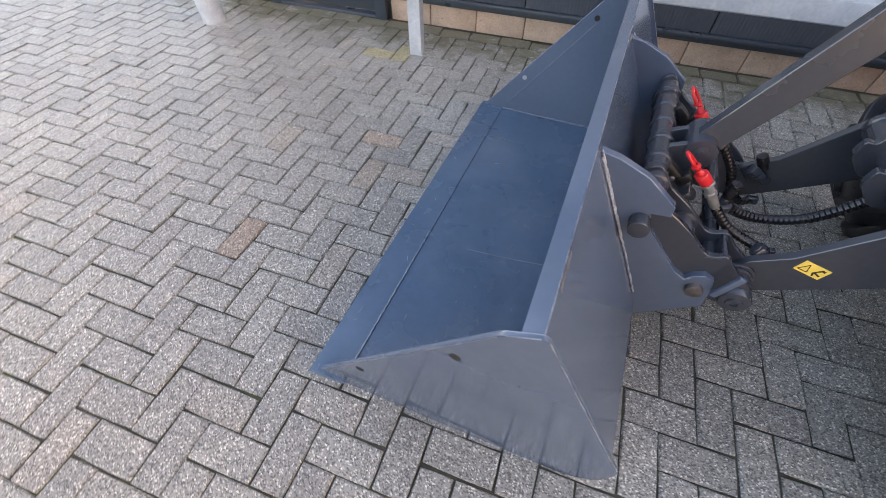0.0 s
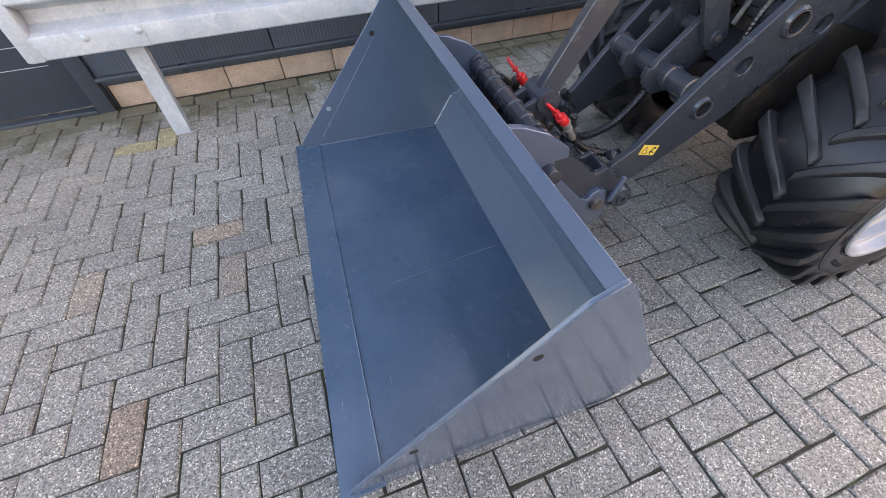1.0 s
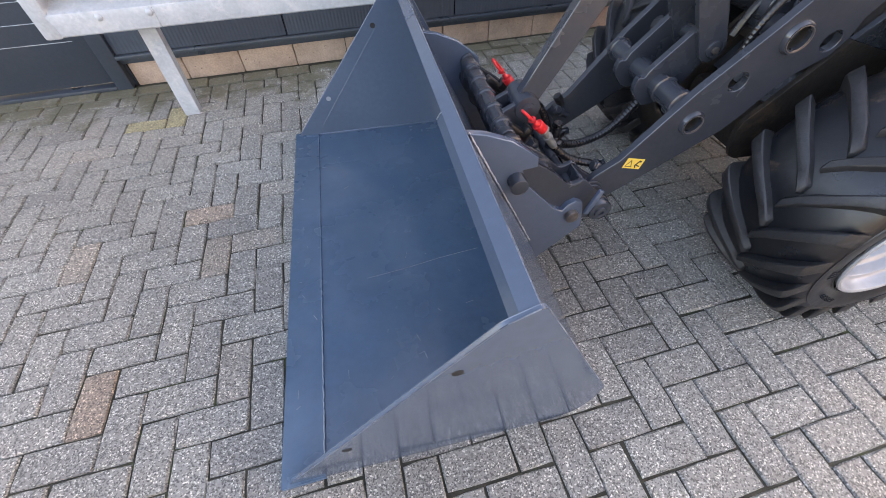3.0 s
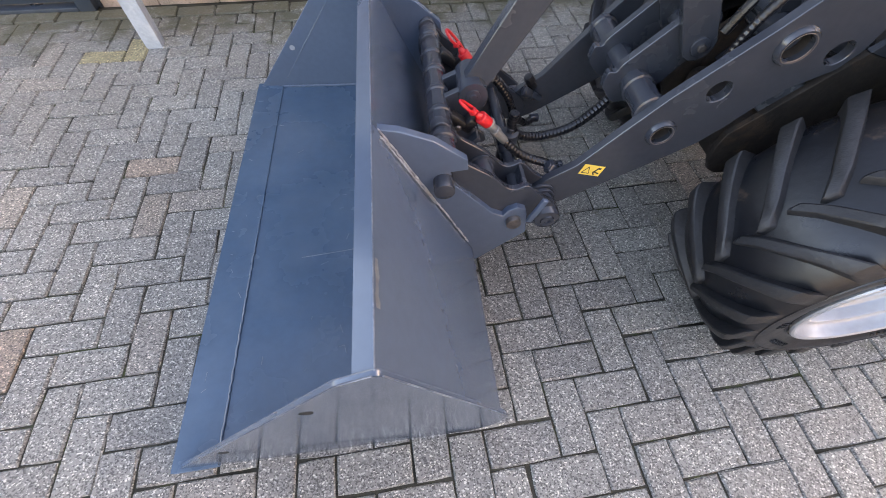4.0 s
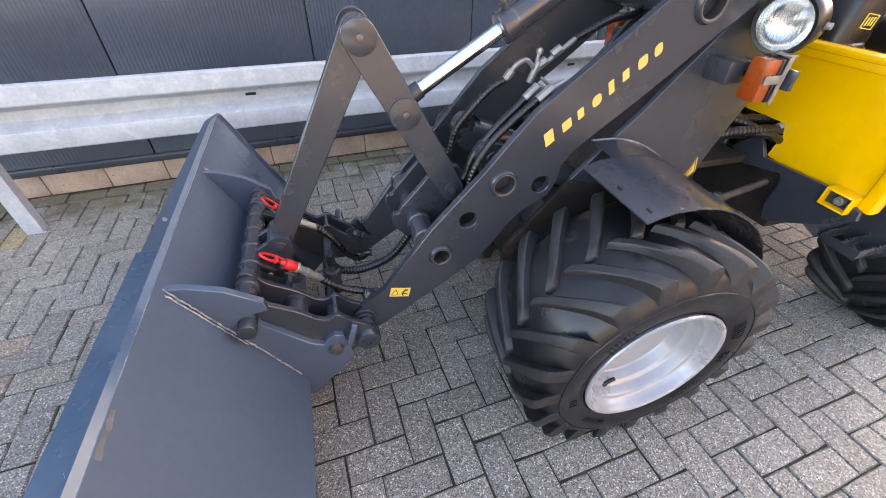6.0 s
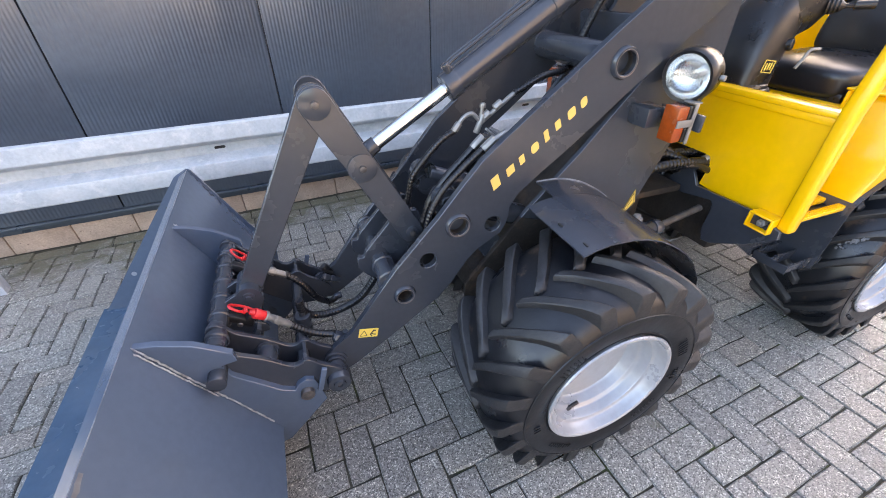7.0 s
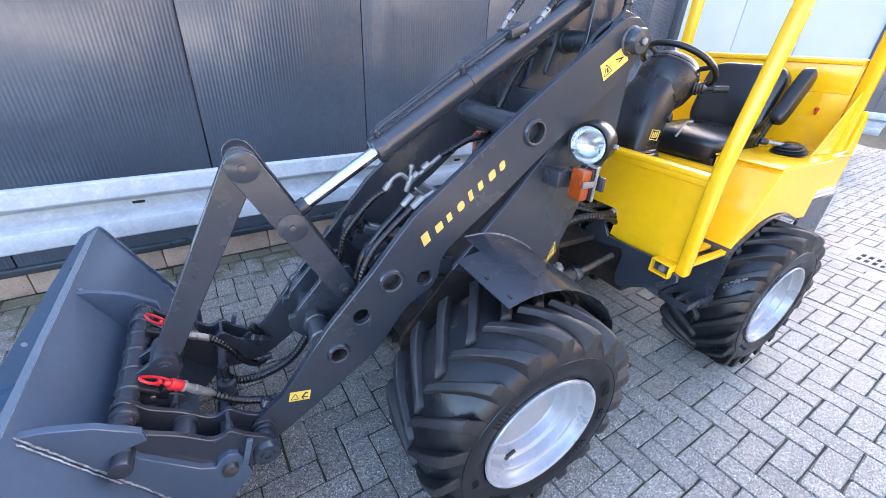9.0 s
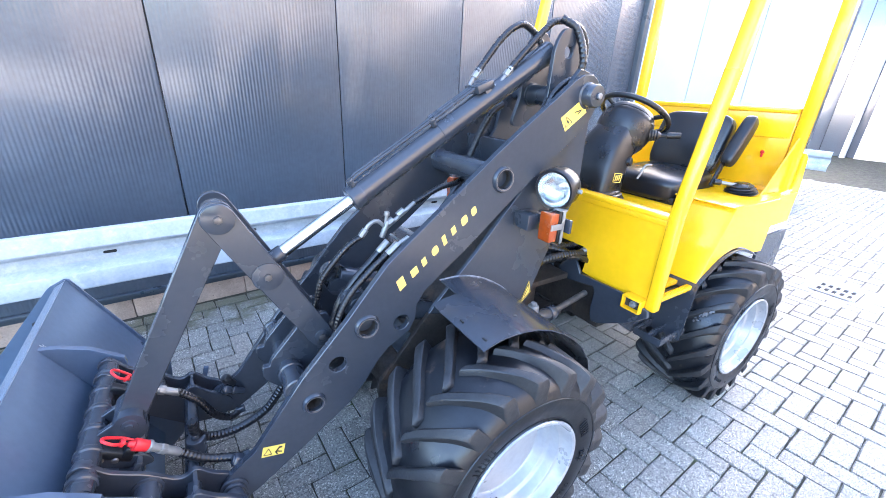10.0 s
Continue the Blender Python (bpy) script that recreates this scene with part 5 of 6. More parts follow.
# -- lamps on the tower --
for s in (-1, 1):
    lamp = group_part("headlight", loader, (1.08, s * 0.30, 1.19), "round work lamp in a black housing")
    lo = Vector((1.053, s * 0.290, 1.198))
    d = Vector((-0.95, s * 0.26, -0.10)).normalized()
    bm = bmesh.new()
    lathe(bm, [(0.064, 0.012), (0.072, 0.014), (0.077, 0.006), (0.077, -0.010), (0.074, -0.014), (0.074, -0.045), (0.066, -0.068), (0.045, -0.085), (0.0, -0.090)], lo, d, 40)
    part("housing", bm, M_BLACK, lamp)
    bm = bmesh.new()
    lathe(bm, [(0.065, 0.008), (0.060, -0.012), (0.045, -0.030), (0.022, -0.040), (0.010, -0.041), (0.009, -0.02), (0.0, -0.02)], lo, d, 40)
    part("reflector", bm, M_REFL, lamp)
    bm = bmesh.new()
    lathe(bm, [(0.066, 0.007), (0.062, 0.012), (0.04, 0.019), (0.0, 0.023), (0.0, 0.020), (0.04, 0.016), (0.062, 0.009)], lo, d, 40)
    sidev = d.cross(Vector((0, 0, 1))).normalized()
    upl = sidev.cross(d)
    gl = part("lens", bm, M_GLASS, lamp, "clear ribbed lamp glass")
    gl.visible_shadow = False
    bm = bmesh.new()
    for k in range(-6, 7):
        w = 0.0085 * k
        hh = math.sqrt(max(0, 0.058 ** 2 - w * w))
        hose(bm, [lo + sidev * w + upl * hh + d * 0.010, lo + sidev * w + d * 0.0165, lo + sidev * w - upl * hh + d * 0.010], 0.0012, 5, 4)
    rb = part("lens_ribs", bm, M_GLASS, lamp)
    rb.visible_shadow = False
    bm = bmesh.new()
    cyl(bm, lo - d * 0.045 - upl * 0.06, lo - d * 0.045 - upl * 0.115, 0.008, seg=12)
    hexnut(bm, lo - d * 0.045 - upl * 0.098, -upl, 0.015, 0.012)
    part("stem", bm, M_BOLT, lamp)
    bm = bmesh.new()
    cyl(bm, lo - d * 0.03 + sidev * (0.074 * 1), lo - d * 0.03 + sidev * 0.088, 0.008, seg=12, bev=0.001)
    part("side_screw", bm, M_ZINC, lamp)
    bm = bmesh.new()
    cyl(bm, lo - d * 0.03 - sidev * (0.074 * 1), lo - d * 0.03 - sidev * 0.088, 0.008, seg=12, bev=0.001)
    part("side_screw", bm, M_ZINC, lamp)
    bm = bmesh.new()
    box(bm, (1.00, s * 0.225, 1.075), (0.075, 0.085, 0.06), 0.003)
    box(bm, (1.075, s * 0.29, 1.075), (0.012, 0.16, 0.05), 0.002)
    part("lamp_bracket", bm, M_STEEL, loader, "welded box bracket for the lamps")
    ind = group_part("indicator", loader, (0.985, s * 0.33, 1.07), "amber indicator lamp on a steel bracket")
    bm = bmesh.new()
    box(bm, (1.015, s * 0.318, 1.072), (0.040, 0.058, 0.108), 0.006)
    part("lens", bm, M_AMBER, ind, "ribbed amber plastic lens")
    bm = bmesh.new()
    box(bm, (1.043, s * 0.318, 1.072), (0.016, 0.062, 0.112), 0.004)
    part("base", bm, M_BLACK, ind)
    bm = bmesh.new()
    box(bm, (1.02, s * 0.353, 1.078), (0.055, 0.005, 0.022), 0.001)
    box(bm, (1.05, s * 0.353, 1.075), (0.012, 0.005, 0.125), 0.001)
    box(bm, (1.05, s * 0.335, 1.135), (0.03, 0.04, 0.005), 0.001)
    part("guard_bracket", bm, M_ZINC, ind)

# -- markings on the near and far arm --
# plain slanted blocks, one for each sign of the lettering: middle, width, height, corner radius
MARKS = [(0.472, 0.925, 0.030, 0.040, 0.002), (0.520, 0.957, 0.030, 0.028, 0.004), (0.556, 0.986, 0.020, 0.028, 0.003), (0.597, 1.018, 0.029, 0.030, 0.012),
         (0.632, 1.050, 0.017, 0.036, 0.003), (0.667, 1.079, 0.020, 0.028, 0.003), (0.709, 1.109, 0.029, 0.030, 0.009), (0.746, 1.137, 0.024, 0.029, 0.010)]
for s in (-1, 1):
    for mx, mz, w, h, r in MARKS:
        ang, lean = math.radians(38.5), math.radians(38.5 + 72)
        ux, uz, vx, vz = math.cos(ang) * w / 2, math.sin(ang) * w / 2, math.cos(lean) * h / 2, math.sin(lean) * h / 2
        bm = bmesh.new()
        y0, y1 = sorted((s * 0.2242, s * 0.2225))
        plate(bm, rounded([(mx + i * ux + j * vx, mz + i * uz + j * vz) for i, j in ((-1, -1), (1, -1), (1, 1), (-1, 1))], r, 4), y0, y1)
        part("marking", bm, M_LETTER, loader, "gold block marking on the arm")
    # small caution label low on the arm
    st = group_part("caution_label", loader, (0.02, s * 0.224, 0.435), "yellow caution label with black pictograms")
    a = math.radians(-14)
    m = Matrix.Translation((0.022, 0, 0.436)) @ Matrix.Rotation(math.radians(-18), 4, 'Y')
    bm = bmesh.new()
    y0, y1 = sorted((s * 0.2246, s * 0.2225))
    plate(bm, [(-0.033, -0.019), (0.033, -0.019), (0.033, 0.019), (-0.033, 0.019)], y0, y1, m=Matrix.Translation((0.022, 0, 0.436)) @ Matrix.Rotation(math.radians(14), 4, 'Y'))
    part("label_sheet", bm, M_STICK, st)
    bm = bmesh.new()
    y0, y1 = sorted((s * 0.2252, s * 0.2245))
    mm = Matrix.Translation((0.022, 0, 0.436)) @ Matrix.Rotation(math.radians(14), 4, 'Y')
    for a0, b0 in (((-0.028, -0.012), (-0.016, 0.012)), ((-0.016, 0.012), (-0.004, -0.012)), ((-0.028, -0.012), (-0.004, -0.012))):
        dx, dz = b0[0] - a0[0], b0[1] - a0[1]
        ll = math.hypot(dx, dz)
        nx, nz = -dz / ll * 0.0011, dx / ll * 0.0011
        plate(bm, [(a0[0] + nx, a0[1] + nz), (b0[0] + nx, b0[1] + nz), (b0[0] - nx, b0[1] - nz), (a0[0] - nx, a0[1] - nz)], y0, y1, m=mm)
    for cx0, cz0, w0, h0, t0 in ((0.013, 0.004, 0.005, 0.022, 0.5), (0.018, -0.006, 0.018, 0.004, 0.3), (0.010, -0.010, 0.004, 0.014, -0.6), (0.022, 0.010, 0.006, 0.006, 0.0)):
        plate(bm, [(-w0 / 2, -h0 / 2), (w0 / 2, -h0 / 2), (w0 / 2, h0 / 2), (-w0 / 2, h0 / 2)], y0, y1, m=mm @ Matrix.Translation((cx0, 0, cz0)) @ Matrix.Rotation(t0, 4, 'Y'))
    part("pictogram", bm, M_INK, st)
    st = group_part("warning_label", loader, (1.166, s * 0.224, 1.447), "yellow warning label near the arm pivot")
    mm = Matrix.Translation((1.166, 0, 1.447)) @ Matrix.Rotation(math.radians(-34), 4, 'Y')
    bm = bmesh.new()
    y0, y1 = sorted((s * 0.2246, s * 0.2225))
    plate(bm, [(-0.058, -0.028), (0.060, -0.028), (0.058, 0.028), (-0.058, 0.028)], y0, y1, m=mm)
    part("label_sheet", bm, M_STICK, st)
    bm = bmesh.new()
    y0, y1 = sorted((s * 0.2252, s * 0.2245))
    for a0, b0 in (((-0.052, -0.016), (-0.034, 0.016)), ((-0.034, 0.016), (-0.016, -0.016)), ((-0.052, -0.016), (-0.016, -0.016))):
        dx, dz = b0[0] - a0[0], b0[1] - a0[1]
        ll = math.hypot(dx, dz)
        nx, nz = -dz / ll * 0.0012, dx / ll * 0.0012
        plate(bm, [(a0[0] + nx, a0[1] + nz), (b0[0] + nx, b0[1] + nz), (b0[0] - nx, b0[1] - nz), (a0[0] - nx, a0[1] - nz)], y0, y1, m=mm)
    for cx0, cz0, w0, h0, t0 in ((-0.034, -0.004, 0.007, 0.014, 0.0), (0.022, 0.002, 0.030, 0.004, 0.35), (0.030, -0.006, 0.024, 0.004, -0.2)):
        plate(bm, [(-w0 / 2, -h0 / 2), (w0 / 2, -h0 / 2), (w0 / 2, h0 / 2), (-w0 / 2, h0 / 2)], y0, y1, m=mm @ Matrix.Translation((cx0, 0, cz0)) @ Matrix.Rotation(t0, 4, 'Y'))
    part("pictogram", bm, M_INK, st)

# -- hoses along the arms --
bm = bmesh.new()
hose(bm, [(0.15, -0.02, 0.66), (0.13, -0.02, 0.575), (0.085, -0.02, 0.490), (0.020, -0.02, 0.420), (-0.075, -0.025, 0.392), (-0.150, -0.035, 0.410), (-0.182, -0.048, 0.455), (-0.184, -0.054, 0.51)], 0.014, 10, 12, rib=0.10, pitch=0.0125)
part("hose", bm, M_HOSE, loader, "black spiral-wrapped hydraulic hose")
valve = group_part("hose_coupling", loader, (0.55, -0.05, 1.05), "zinc hose tee with shut-off lever")
T = Vector((0.505, -0.02, 1.043))
bm = bmesh.new()
cyl(bm, T - Vector((0.012, 0, 0.03)), T + Vector((0.012, 0, 0.03)), 0.0105, bev=0.002)
hexnut(bm, T + Vector((0.012, 0, 0.018)), (0.7, 0, 0.5), 0.0135, 0.026)
hexnut(bm, T + Vector((0.05, 0, 0.045)), (0.7, 0, 0.5), 0.0125, 0.032)
cyl(bm, T, T + Vector((0.12, 0, 0.086)), 0.008, bev=0.001)
hose(bm, [T - Vector((0.0, 0, -0.01)), T + Vector((-0.03, 0, 0.035)), T + Vector((-0.062, 0, 0.022)), T + Vector((-0.085, 0, -0.012))], 0.0075, 8, 6)
hexnut(bm, T + Vector((-0.072, 0, 0.010)), (-0.6, 0, -0.75), 0.0125, 0.032)
cyl(bm, T, T + Vector((0.010, 0, 0.066)), 0.006, bev=0.001)
hexnut(bm, T + Vector((0.008, 0, 0.050)), (0.1, 0, 1), 0.011, 0.014)
part("fitting", bm, M_ZINC, valve)
bm = bmesh.new()
box(bm, T + Vector((0.030, -0.055, -0.028)), (0.085, 0.014, 0.008), 0.002, Matrix.Rotation(radians(40), 4, 'Y'))
part("lever", bm, M_ZINC, valve)
bm = bmesh.new()
hose(bm, [T + Vector((-0.085, 0, -0.012)), (0.37, -0.02, 1.005), (0.308, -0.02, 0.945), (0.262, -0.02, 0.885), (0.240, -0.02, 0.80), (0.20, -0.01, 0.70)], 0.0102, 10, 12, rib=0.09, pitch=0.0125)
part("hose", bm, M_HOSE, valve)
bm = bmesh.new()
hose(bm, [T + Vector((0.12, 0, 0.086)), (0.73, -0.02, 1.174), (0.82, 0.0, 1.182), (0.92, 0.06, 1.20), (1.05, 0.06, 1.25)], 0.0102, 10, 12, rib=0.09, pitch=0.0125)
part("hose", bm, M_HOSE, valve)
bm = bmesh.new()
hose(bm, [(0.47, -0.165, 1.028), (0.42, -0.166, 0.990), (0.387, -0.166, 0.963), (0.319, -0.166, 0.897), (0.273, -0.167, 0.814), (0.245, -0.17, 0.70), (0.165, -0.172, 0.585), (0.05, -0.174, 0.475), (-0.015, -0.178, 0.405)], 0.0102, 10, 12, rib=0.09, pitch=0.0125)
part("hose", bm, M_HOSE, valve)
bm = bmesh.new()
cyl(bm, (0.47, -0.165, 1.028), (0.535, -0.15, 1.05), 0.010, bev=0.002)
hexnut(bm, (0.45, -0.166, 1.012), (0.75, 0, 0.6), 0.0135, 0.05)
part("fitting", bm, M_ZINC, valve)
bm = bmesh.new()
hose(bm, [(0.46, -0.10, 1.008), (0.415, -0.10, 0.965), (0.362, -0.10, 0.915), (0.30, -0.10, 0.84), (0.27, -0.10, 0.76)], 0.0118, 10, 12)
part("hose", bm, M_HOSE, valve)
bm = bmesh.new()
hexnut(bm, (0.445, -0.10, 0.995), (0.7, 0, 0.66), 0.0135, 0.05)
part("fitting", bm, M_ZINC, valve)
# lift cylinders between the arms, heads near the crank
for s in (-1, 1):
    lift = group_part("lift_cylinder", loader, (0.5, s * 0.11, 0.75), "anthracite lift cylinder between the arms")
    bm = bmesh.new()
    cyl(bm, (0.36, s * 0.12, 0.83), (0.95, s * 0.12, 0.60), 0.040, bev=0.004)
    part("barrel", bm, M_STEEL, lift)
    bm = bmesh.new()
    lathe(bm, [(0.0, 0.03), (0.02, 0.03), (0.022, 0.024), (0.044, 0.022), (0.048, 0.018), (0.048, -0.03)], (0.345, s * 0.12, 0.840), (0, s, 0), 28)
    cyl(bm, (0.35, s * 0.196, 0.797), (0.35, s * 0.08, 0.797), 0.034)
    part("rod_eye", bm, M_STEEL, lift)
bm = bmesh.new()
hose(bm, [(0.86, 0.05, 1.19), (0.908, 0.05, 1.270), (0.934, 0.05, 1.324), (0.965, 0.05, 1.383), (1.009, 0.05, 1.441), (1.06, 0.05, 1.47)], 0.012, 10, 12, rib=0.10, pitch=0.0125)
part("hose", bm, M_HOSE, loader)
bm = bmesh.new()
hose(bm, [(0.985, -0.15, 1.30), (1.020, -0.15, 1.362), (1.047, -0.15, 1.403), (1.068, -0.15, 1.431), (1.092, -0.15, 1.462), (1.129, -0.15, 1.522), (1.183, -0.15, 1.560), (1.247, -0.15, 1.576), (1.30, -0.14, 1.570), (1.36, -0.10, 1.52)], 0.0125, 10, 12, rib=0.10, pitch=0.016)
part("hose", bm, M_HOSE, loader)
bm = bmesh.new()
hose(bm, [(1.275, -0.12, 1.555), (1.287, -0.12, 1.60), (1.289, -0.12, 1.65), (1.27, -0.09, 1.74), (1.22, -0.05, 1.78)], 0.0135, 10, 12, rib=0.10, pitch=0.018)
part("hose", bm, M_HOSE, loader)

# -- rear body --
rear = group_part("rear_body", loader, (2.2, 0, 0.8), "bright yellow rear body with open cab")
FX = 1.50
# front wall of the footwell, facing the articulation
bm = bmesh.new()
pts = [(-0.50, 0.665), (-0.50, 1.085), (0.50, 1.085), (0.50, 0.665), (0.14, 0.71), (0.155, 0.80), (0.12, 0.835), (-0.12, 0.835), (-0.155, 0.80), (-0.14, 0.71)]
plate(bm, pts, -0.004, 0.004, bev=0.001, m=Matrix.Translation((FX, 0, 0)) @ Matrix.Rotation(radians(90), 4, 'Z'))
part("front_panel", bm, M_YELLOW, rear)
bm = bmesh.new()
box(bm, (FX + 0.012, 0, 1.088), (0.06, 1.0, 0.022), 0.006)
box(bm, (FX - 0.006, 0, 1.068), (0.010, 1.0, 0.030), 0.003)
part("sill", bm, M_YELLOW, rear)
# floor, seat box, consoles over the rear wheels
CX, CE, CY, CT = 1.92, 2.385, 0.53, 1.09
bm = bmesh.new()
box(bm, (1.72, 0, 0.70), (0.40, 0.58, 0.02), 0.004)
part("cab_floor", bm, M_BLACK, rear, "black rubber cab floor")
bm = bmesh.new()
box(bm, (2.25, 0, 0.86), (0.66, 0.60, 0.32), 0.01)
part("seat_box", bm, M_YELLOW, rear)
# outline of the wheel arch sheet, from low in front of the tyre over its top
ARCH = spline([(x, 0, z) for x, z in ((1.745, 0.47), (1.757, 0.56), (1.764, 0.66), (1.780, 0.748), (1.845, 0.796), (1.92, 0.838), (1.98, 0.858), (2.05, 0.868), (2.13, 0.862), (2.21, 0.838), (2.295, 0.805))], 3)
for s in (-1, 1):
    bm = bmesh.new()
    side = [(q.x + 0.004, q.z + 0.004) for q in ARCH if q.z > 0.745] + [(CE, 0.80), (CE + 0.01, CT - 0.01), (CX + 0.03, CT - 0.006)]
    y0, y1 = sorted((s * CY, s * (CY - 0.008)))
    plate(bm, side, y0, y1, bev=0.0025)
    part("side_panel", bm, M_YELLOW, rear)
    bm = bmesh.new()
    box(bm, (1.868, s * 0.405, 0.918), (0.008, 0.248, 0.372), 0.002, Matrix.Rotation(math.atan2(0.165, 0.335), 4, 'Y'))
    part("console_front", bm, M_YELLOW, rear)
    bm = bmesh.new()
    box(bm, ((CX + 2.61) / 2, s * 0.396, CT - 0.004), (2.61 - CX, 0.266, 0.008), 0.003)
    part("console_top", bm, M_YELLOW, rear)
    bm = bmesh.new()
    box(bm, (2.24, s * 0.276, 0.89), (0.64, 0.008, 0.38), 0.002)
    part("console_side", bm, M_YELLOW, rear)
    # wheel arch: a curved dark sheet reaching low in front of the tyre
    bm = bmesh.new()
    ar = [(q.x, q.z) for q in ARCH]
    v = [[bm.verts.new((x, s * y, z)) for x, z in ar] for y in (0.27, 0.545)]
    w = [[bm.verts.new((2.12 + (x - 2.12) * 0.986, s * y, 0.45 + (z - 0.45) * 0.986)) for x, z in ar] for y in (0.27, 0.545)]
    for k in range(len(ar) - 1):
        bm.faces.new((v[0][k], v[0][k + 1], v[1][k + 1], v[1][k]))
        bm.faces.new((w[0][k], w[1][k], w[1][k + 1], w[0][k + 1]))
        bm.faces.new((v[1][k], v[1][k + 1], w[1][k + 1], w[1][k]))
    part("wheel_arch", bm, M_STEEL, rear, "dark steel wheel arch")
    # roll frame posts
    post = group_part("roll_frame_post", loader, (FX, s * 0.50, 1.2), "yellow square tube roll frame post")
    bm = bmesh.new()
    plate(bm, [(FX - 0.026, 0.685), (FX + 0.022, 0.685), (FX + 0.022, 1.098), (FX + 0.238, 2.17), (FX + 0.190, 2.185), (FX - 0.026, 1.108)], *sorted((s * 0.488, s * 0.536)))
    bevel_sharp(bm, 0.013, 3, 50)
    part("front_post", bm, M_YELLOW, post)
    bm = bmesh.new()
    box(bm, (2.585, s * 0.46, 1.63), (0.055, 0.055, 1.10), 0.012)
    part("rear_post", bm, M_YELLOW, post)
    bm = bmesh.new()
    y0, y1 = sorted((s * 0.468, s * 0.458))
    plate(bm, [(2.560, 1.36), (2.560, CT), (2.33, CT), (2.365, 1.115)], y0, y1, bev=0.002)
    part("gusset", bm, M_YELLOW, post)
    bm = bmesh.new()
    box(bm, (2.145, s * 0.484, 2.17), (0.85, 0.055, 0.055), 0.012, Matrix.Rotation(radians(s * 3.4), 4, 'Z'))
    part("roof_rail", bm, M_YELLOW, post)
    # step board beside the footwell: yellow bars with a serrated edge, dark grip between
    board = group_part("step_board", loader, (1.72, s * 0.43, 0.70), "yellow step frame with dark grip strips")
    for yy, wd in ((0.508, 0.028), (0.436, 0.040), (0.340, 0.03)):
        bm = bmesh.new()
        box(bm, (1.676, s * yy, 0.727), (0.320, wd, 0.016), 0.003)
        for k in range(20):
            box(bm, (1.540 + 0.0145 * k, s * yy, 0.7365), (0.007, wd * 0.92, 0.006), 0.001)
        part("bar", bm, M_YELLOW, board)
    bm = bmesh.new()
    box(bm, (1.660, s * 0.41, 0.709), (0.290, 0.20, 0.012), 0.002)
    part("grip_sheet", bm, M_BLACK, board)
    # bolted box foot under the front wall
    bm = bmesh.new()
    for c, sz in (((FX - 0.02, s * 0.447, 0.724), (0.08, 0.082, 0.008)), ((FX - 0.02, s * 0.447, 0.670), (0.08, 0.082, 0.008)), ((FX - 0.02, s * 0.407, 0.697), (0.08, 0.008, 0.062)), ((FX - 0.02, s * 0.487, 0.697), (0.08, 0.008, 0.062))):
        box(bm, c, sz, 0.004)
    part("bracket_box", bm, M_YELLOW, rear)
    bm = bmesh.new()
    hexnut(bm, (FX - 0.05, s * 0.452, 0.697), (1, 0, 0), 0.016, 0.06)
    cyl(bm, (FX - 0.062, s * 0.452, 0.697), (FX - 0.03, s * 0.452, 0.697), 0.008, bev=0.001)
    part("bracket_bolt", bm, M_ZINC, rear)
    # toothed step
    step = group_part("step", loader, (1.63, s * 0.50, 0.53), "dark steel step with toothed treads")
    bm = bmesh.new()
    plate(bm, [(1.478, 0.66), (1.478, 0.56), (1.60, 0.475), (1.80, 0.475), (1.80, 0.52), (1.66, 0.60), (1.60, 0.66)], *sorted((s * 0.396, s * 0.388)), bev=0.002)
    part("bracket", bm, M_STEEL, step)
    for k in range(3):
        bm = bmesh.new()
        yy = s * (0.407 + 0.061 * k)
        box(bm, (1.708, yy, 0.492), (0.190, 0.005, 0.035), 0.001)
        for j in range(9):
            box(bm, (1.628 + 0.020 * j, yy, 0.5125), (0.010, 0.005, 0.010), 0.001)
        part("tread", bm, M_STEEL, step)
    for xx in (1.610, 1.806):
        bm = bmesh.new()
        box(bm, (xx, s * 0.468, 0.490), (0.006, 0.132, 0.036), 0.001)
        part("side_bar", bm, M_STEEL, step)
# back wall of the cab and the short rear hood
bm = bmesh.new()
box(bm, (2.575, 0, 1.28), (0.020, 0.858, 0.42), 0.004)
part("back_panel", bm, M_YELLOW, rear)
bm = bmesh.new()
box(bm, (2.565, 0, 1.482), (0.05, 0.858, 0.026), 0.006)
part("top_rail", bm, M_YELLOW, rear)
bm = bmesh.new()
box(bm, (2.561, 0, 1.415), (0.012, 0.85, 0.14), 0.004)
part("stiffener", bm, M_YELLOW, rear)
bm = bmesh.new()
hp = rounded([(2.40, 0.88), (2.40, CT - 0.005), (2.618, CT + 0.01), (2.618, 1.29), (2.66, 1.26), (2.70, 1.10), (2.70, 0.88)], 0.03, 4)
plate(bm, hp, -0.500, 0.500, bev=0.006)
part("engine_hood", bm, M_YELLOW, rear)
for s in (-1, 1):
    bm = bmesh.new()
    hp2 = [(2.39, 0.60), (2.41, 0.872), (2.70, 0.872), (2.70, 0.60), (2.56, 0.54)]
    y0, y1 = sorted((s * 0.512, s * 0.498))
    plate(bm, hp2, y0, y1, bev=0.003)
    part("lower_skirt", bm, M_STEEL, rear, "dark lower engine skirt")
    for zz in (0.876, 0.898):
        bm = bmesh.new()
        y0, y1 = sorted((s * 0.507, s * 0.499))
        plate(bm, [(2.43, zz), (2.695, zz), (2.695, zz + 0.015), (2.43, zz + 0.015)], y0, y1)
        part("trim_strip", bm, M_WHITE, rear, "white trim strip")
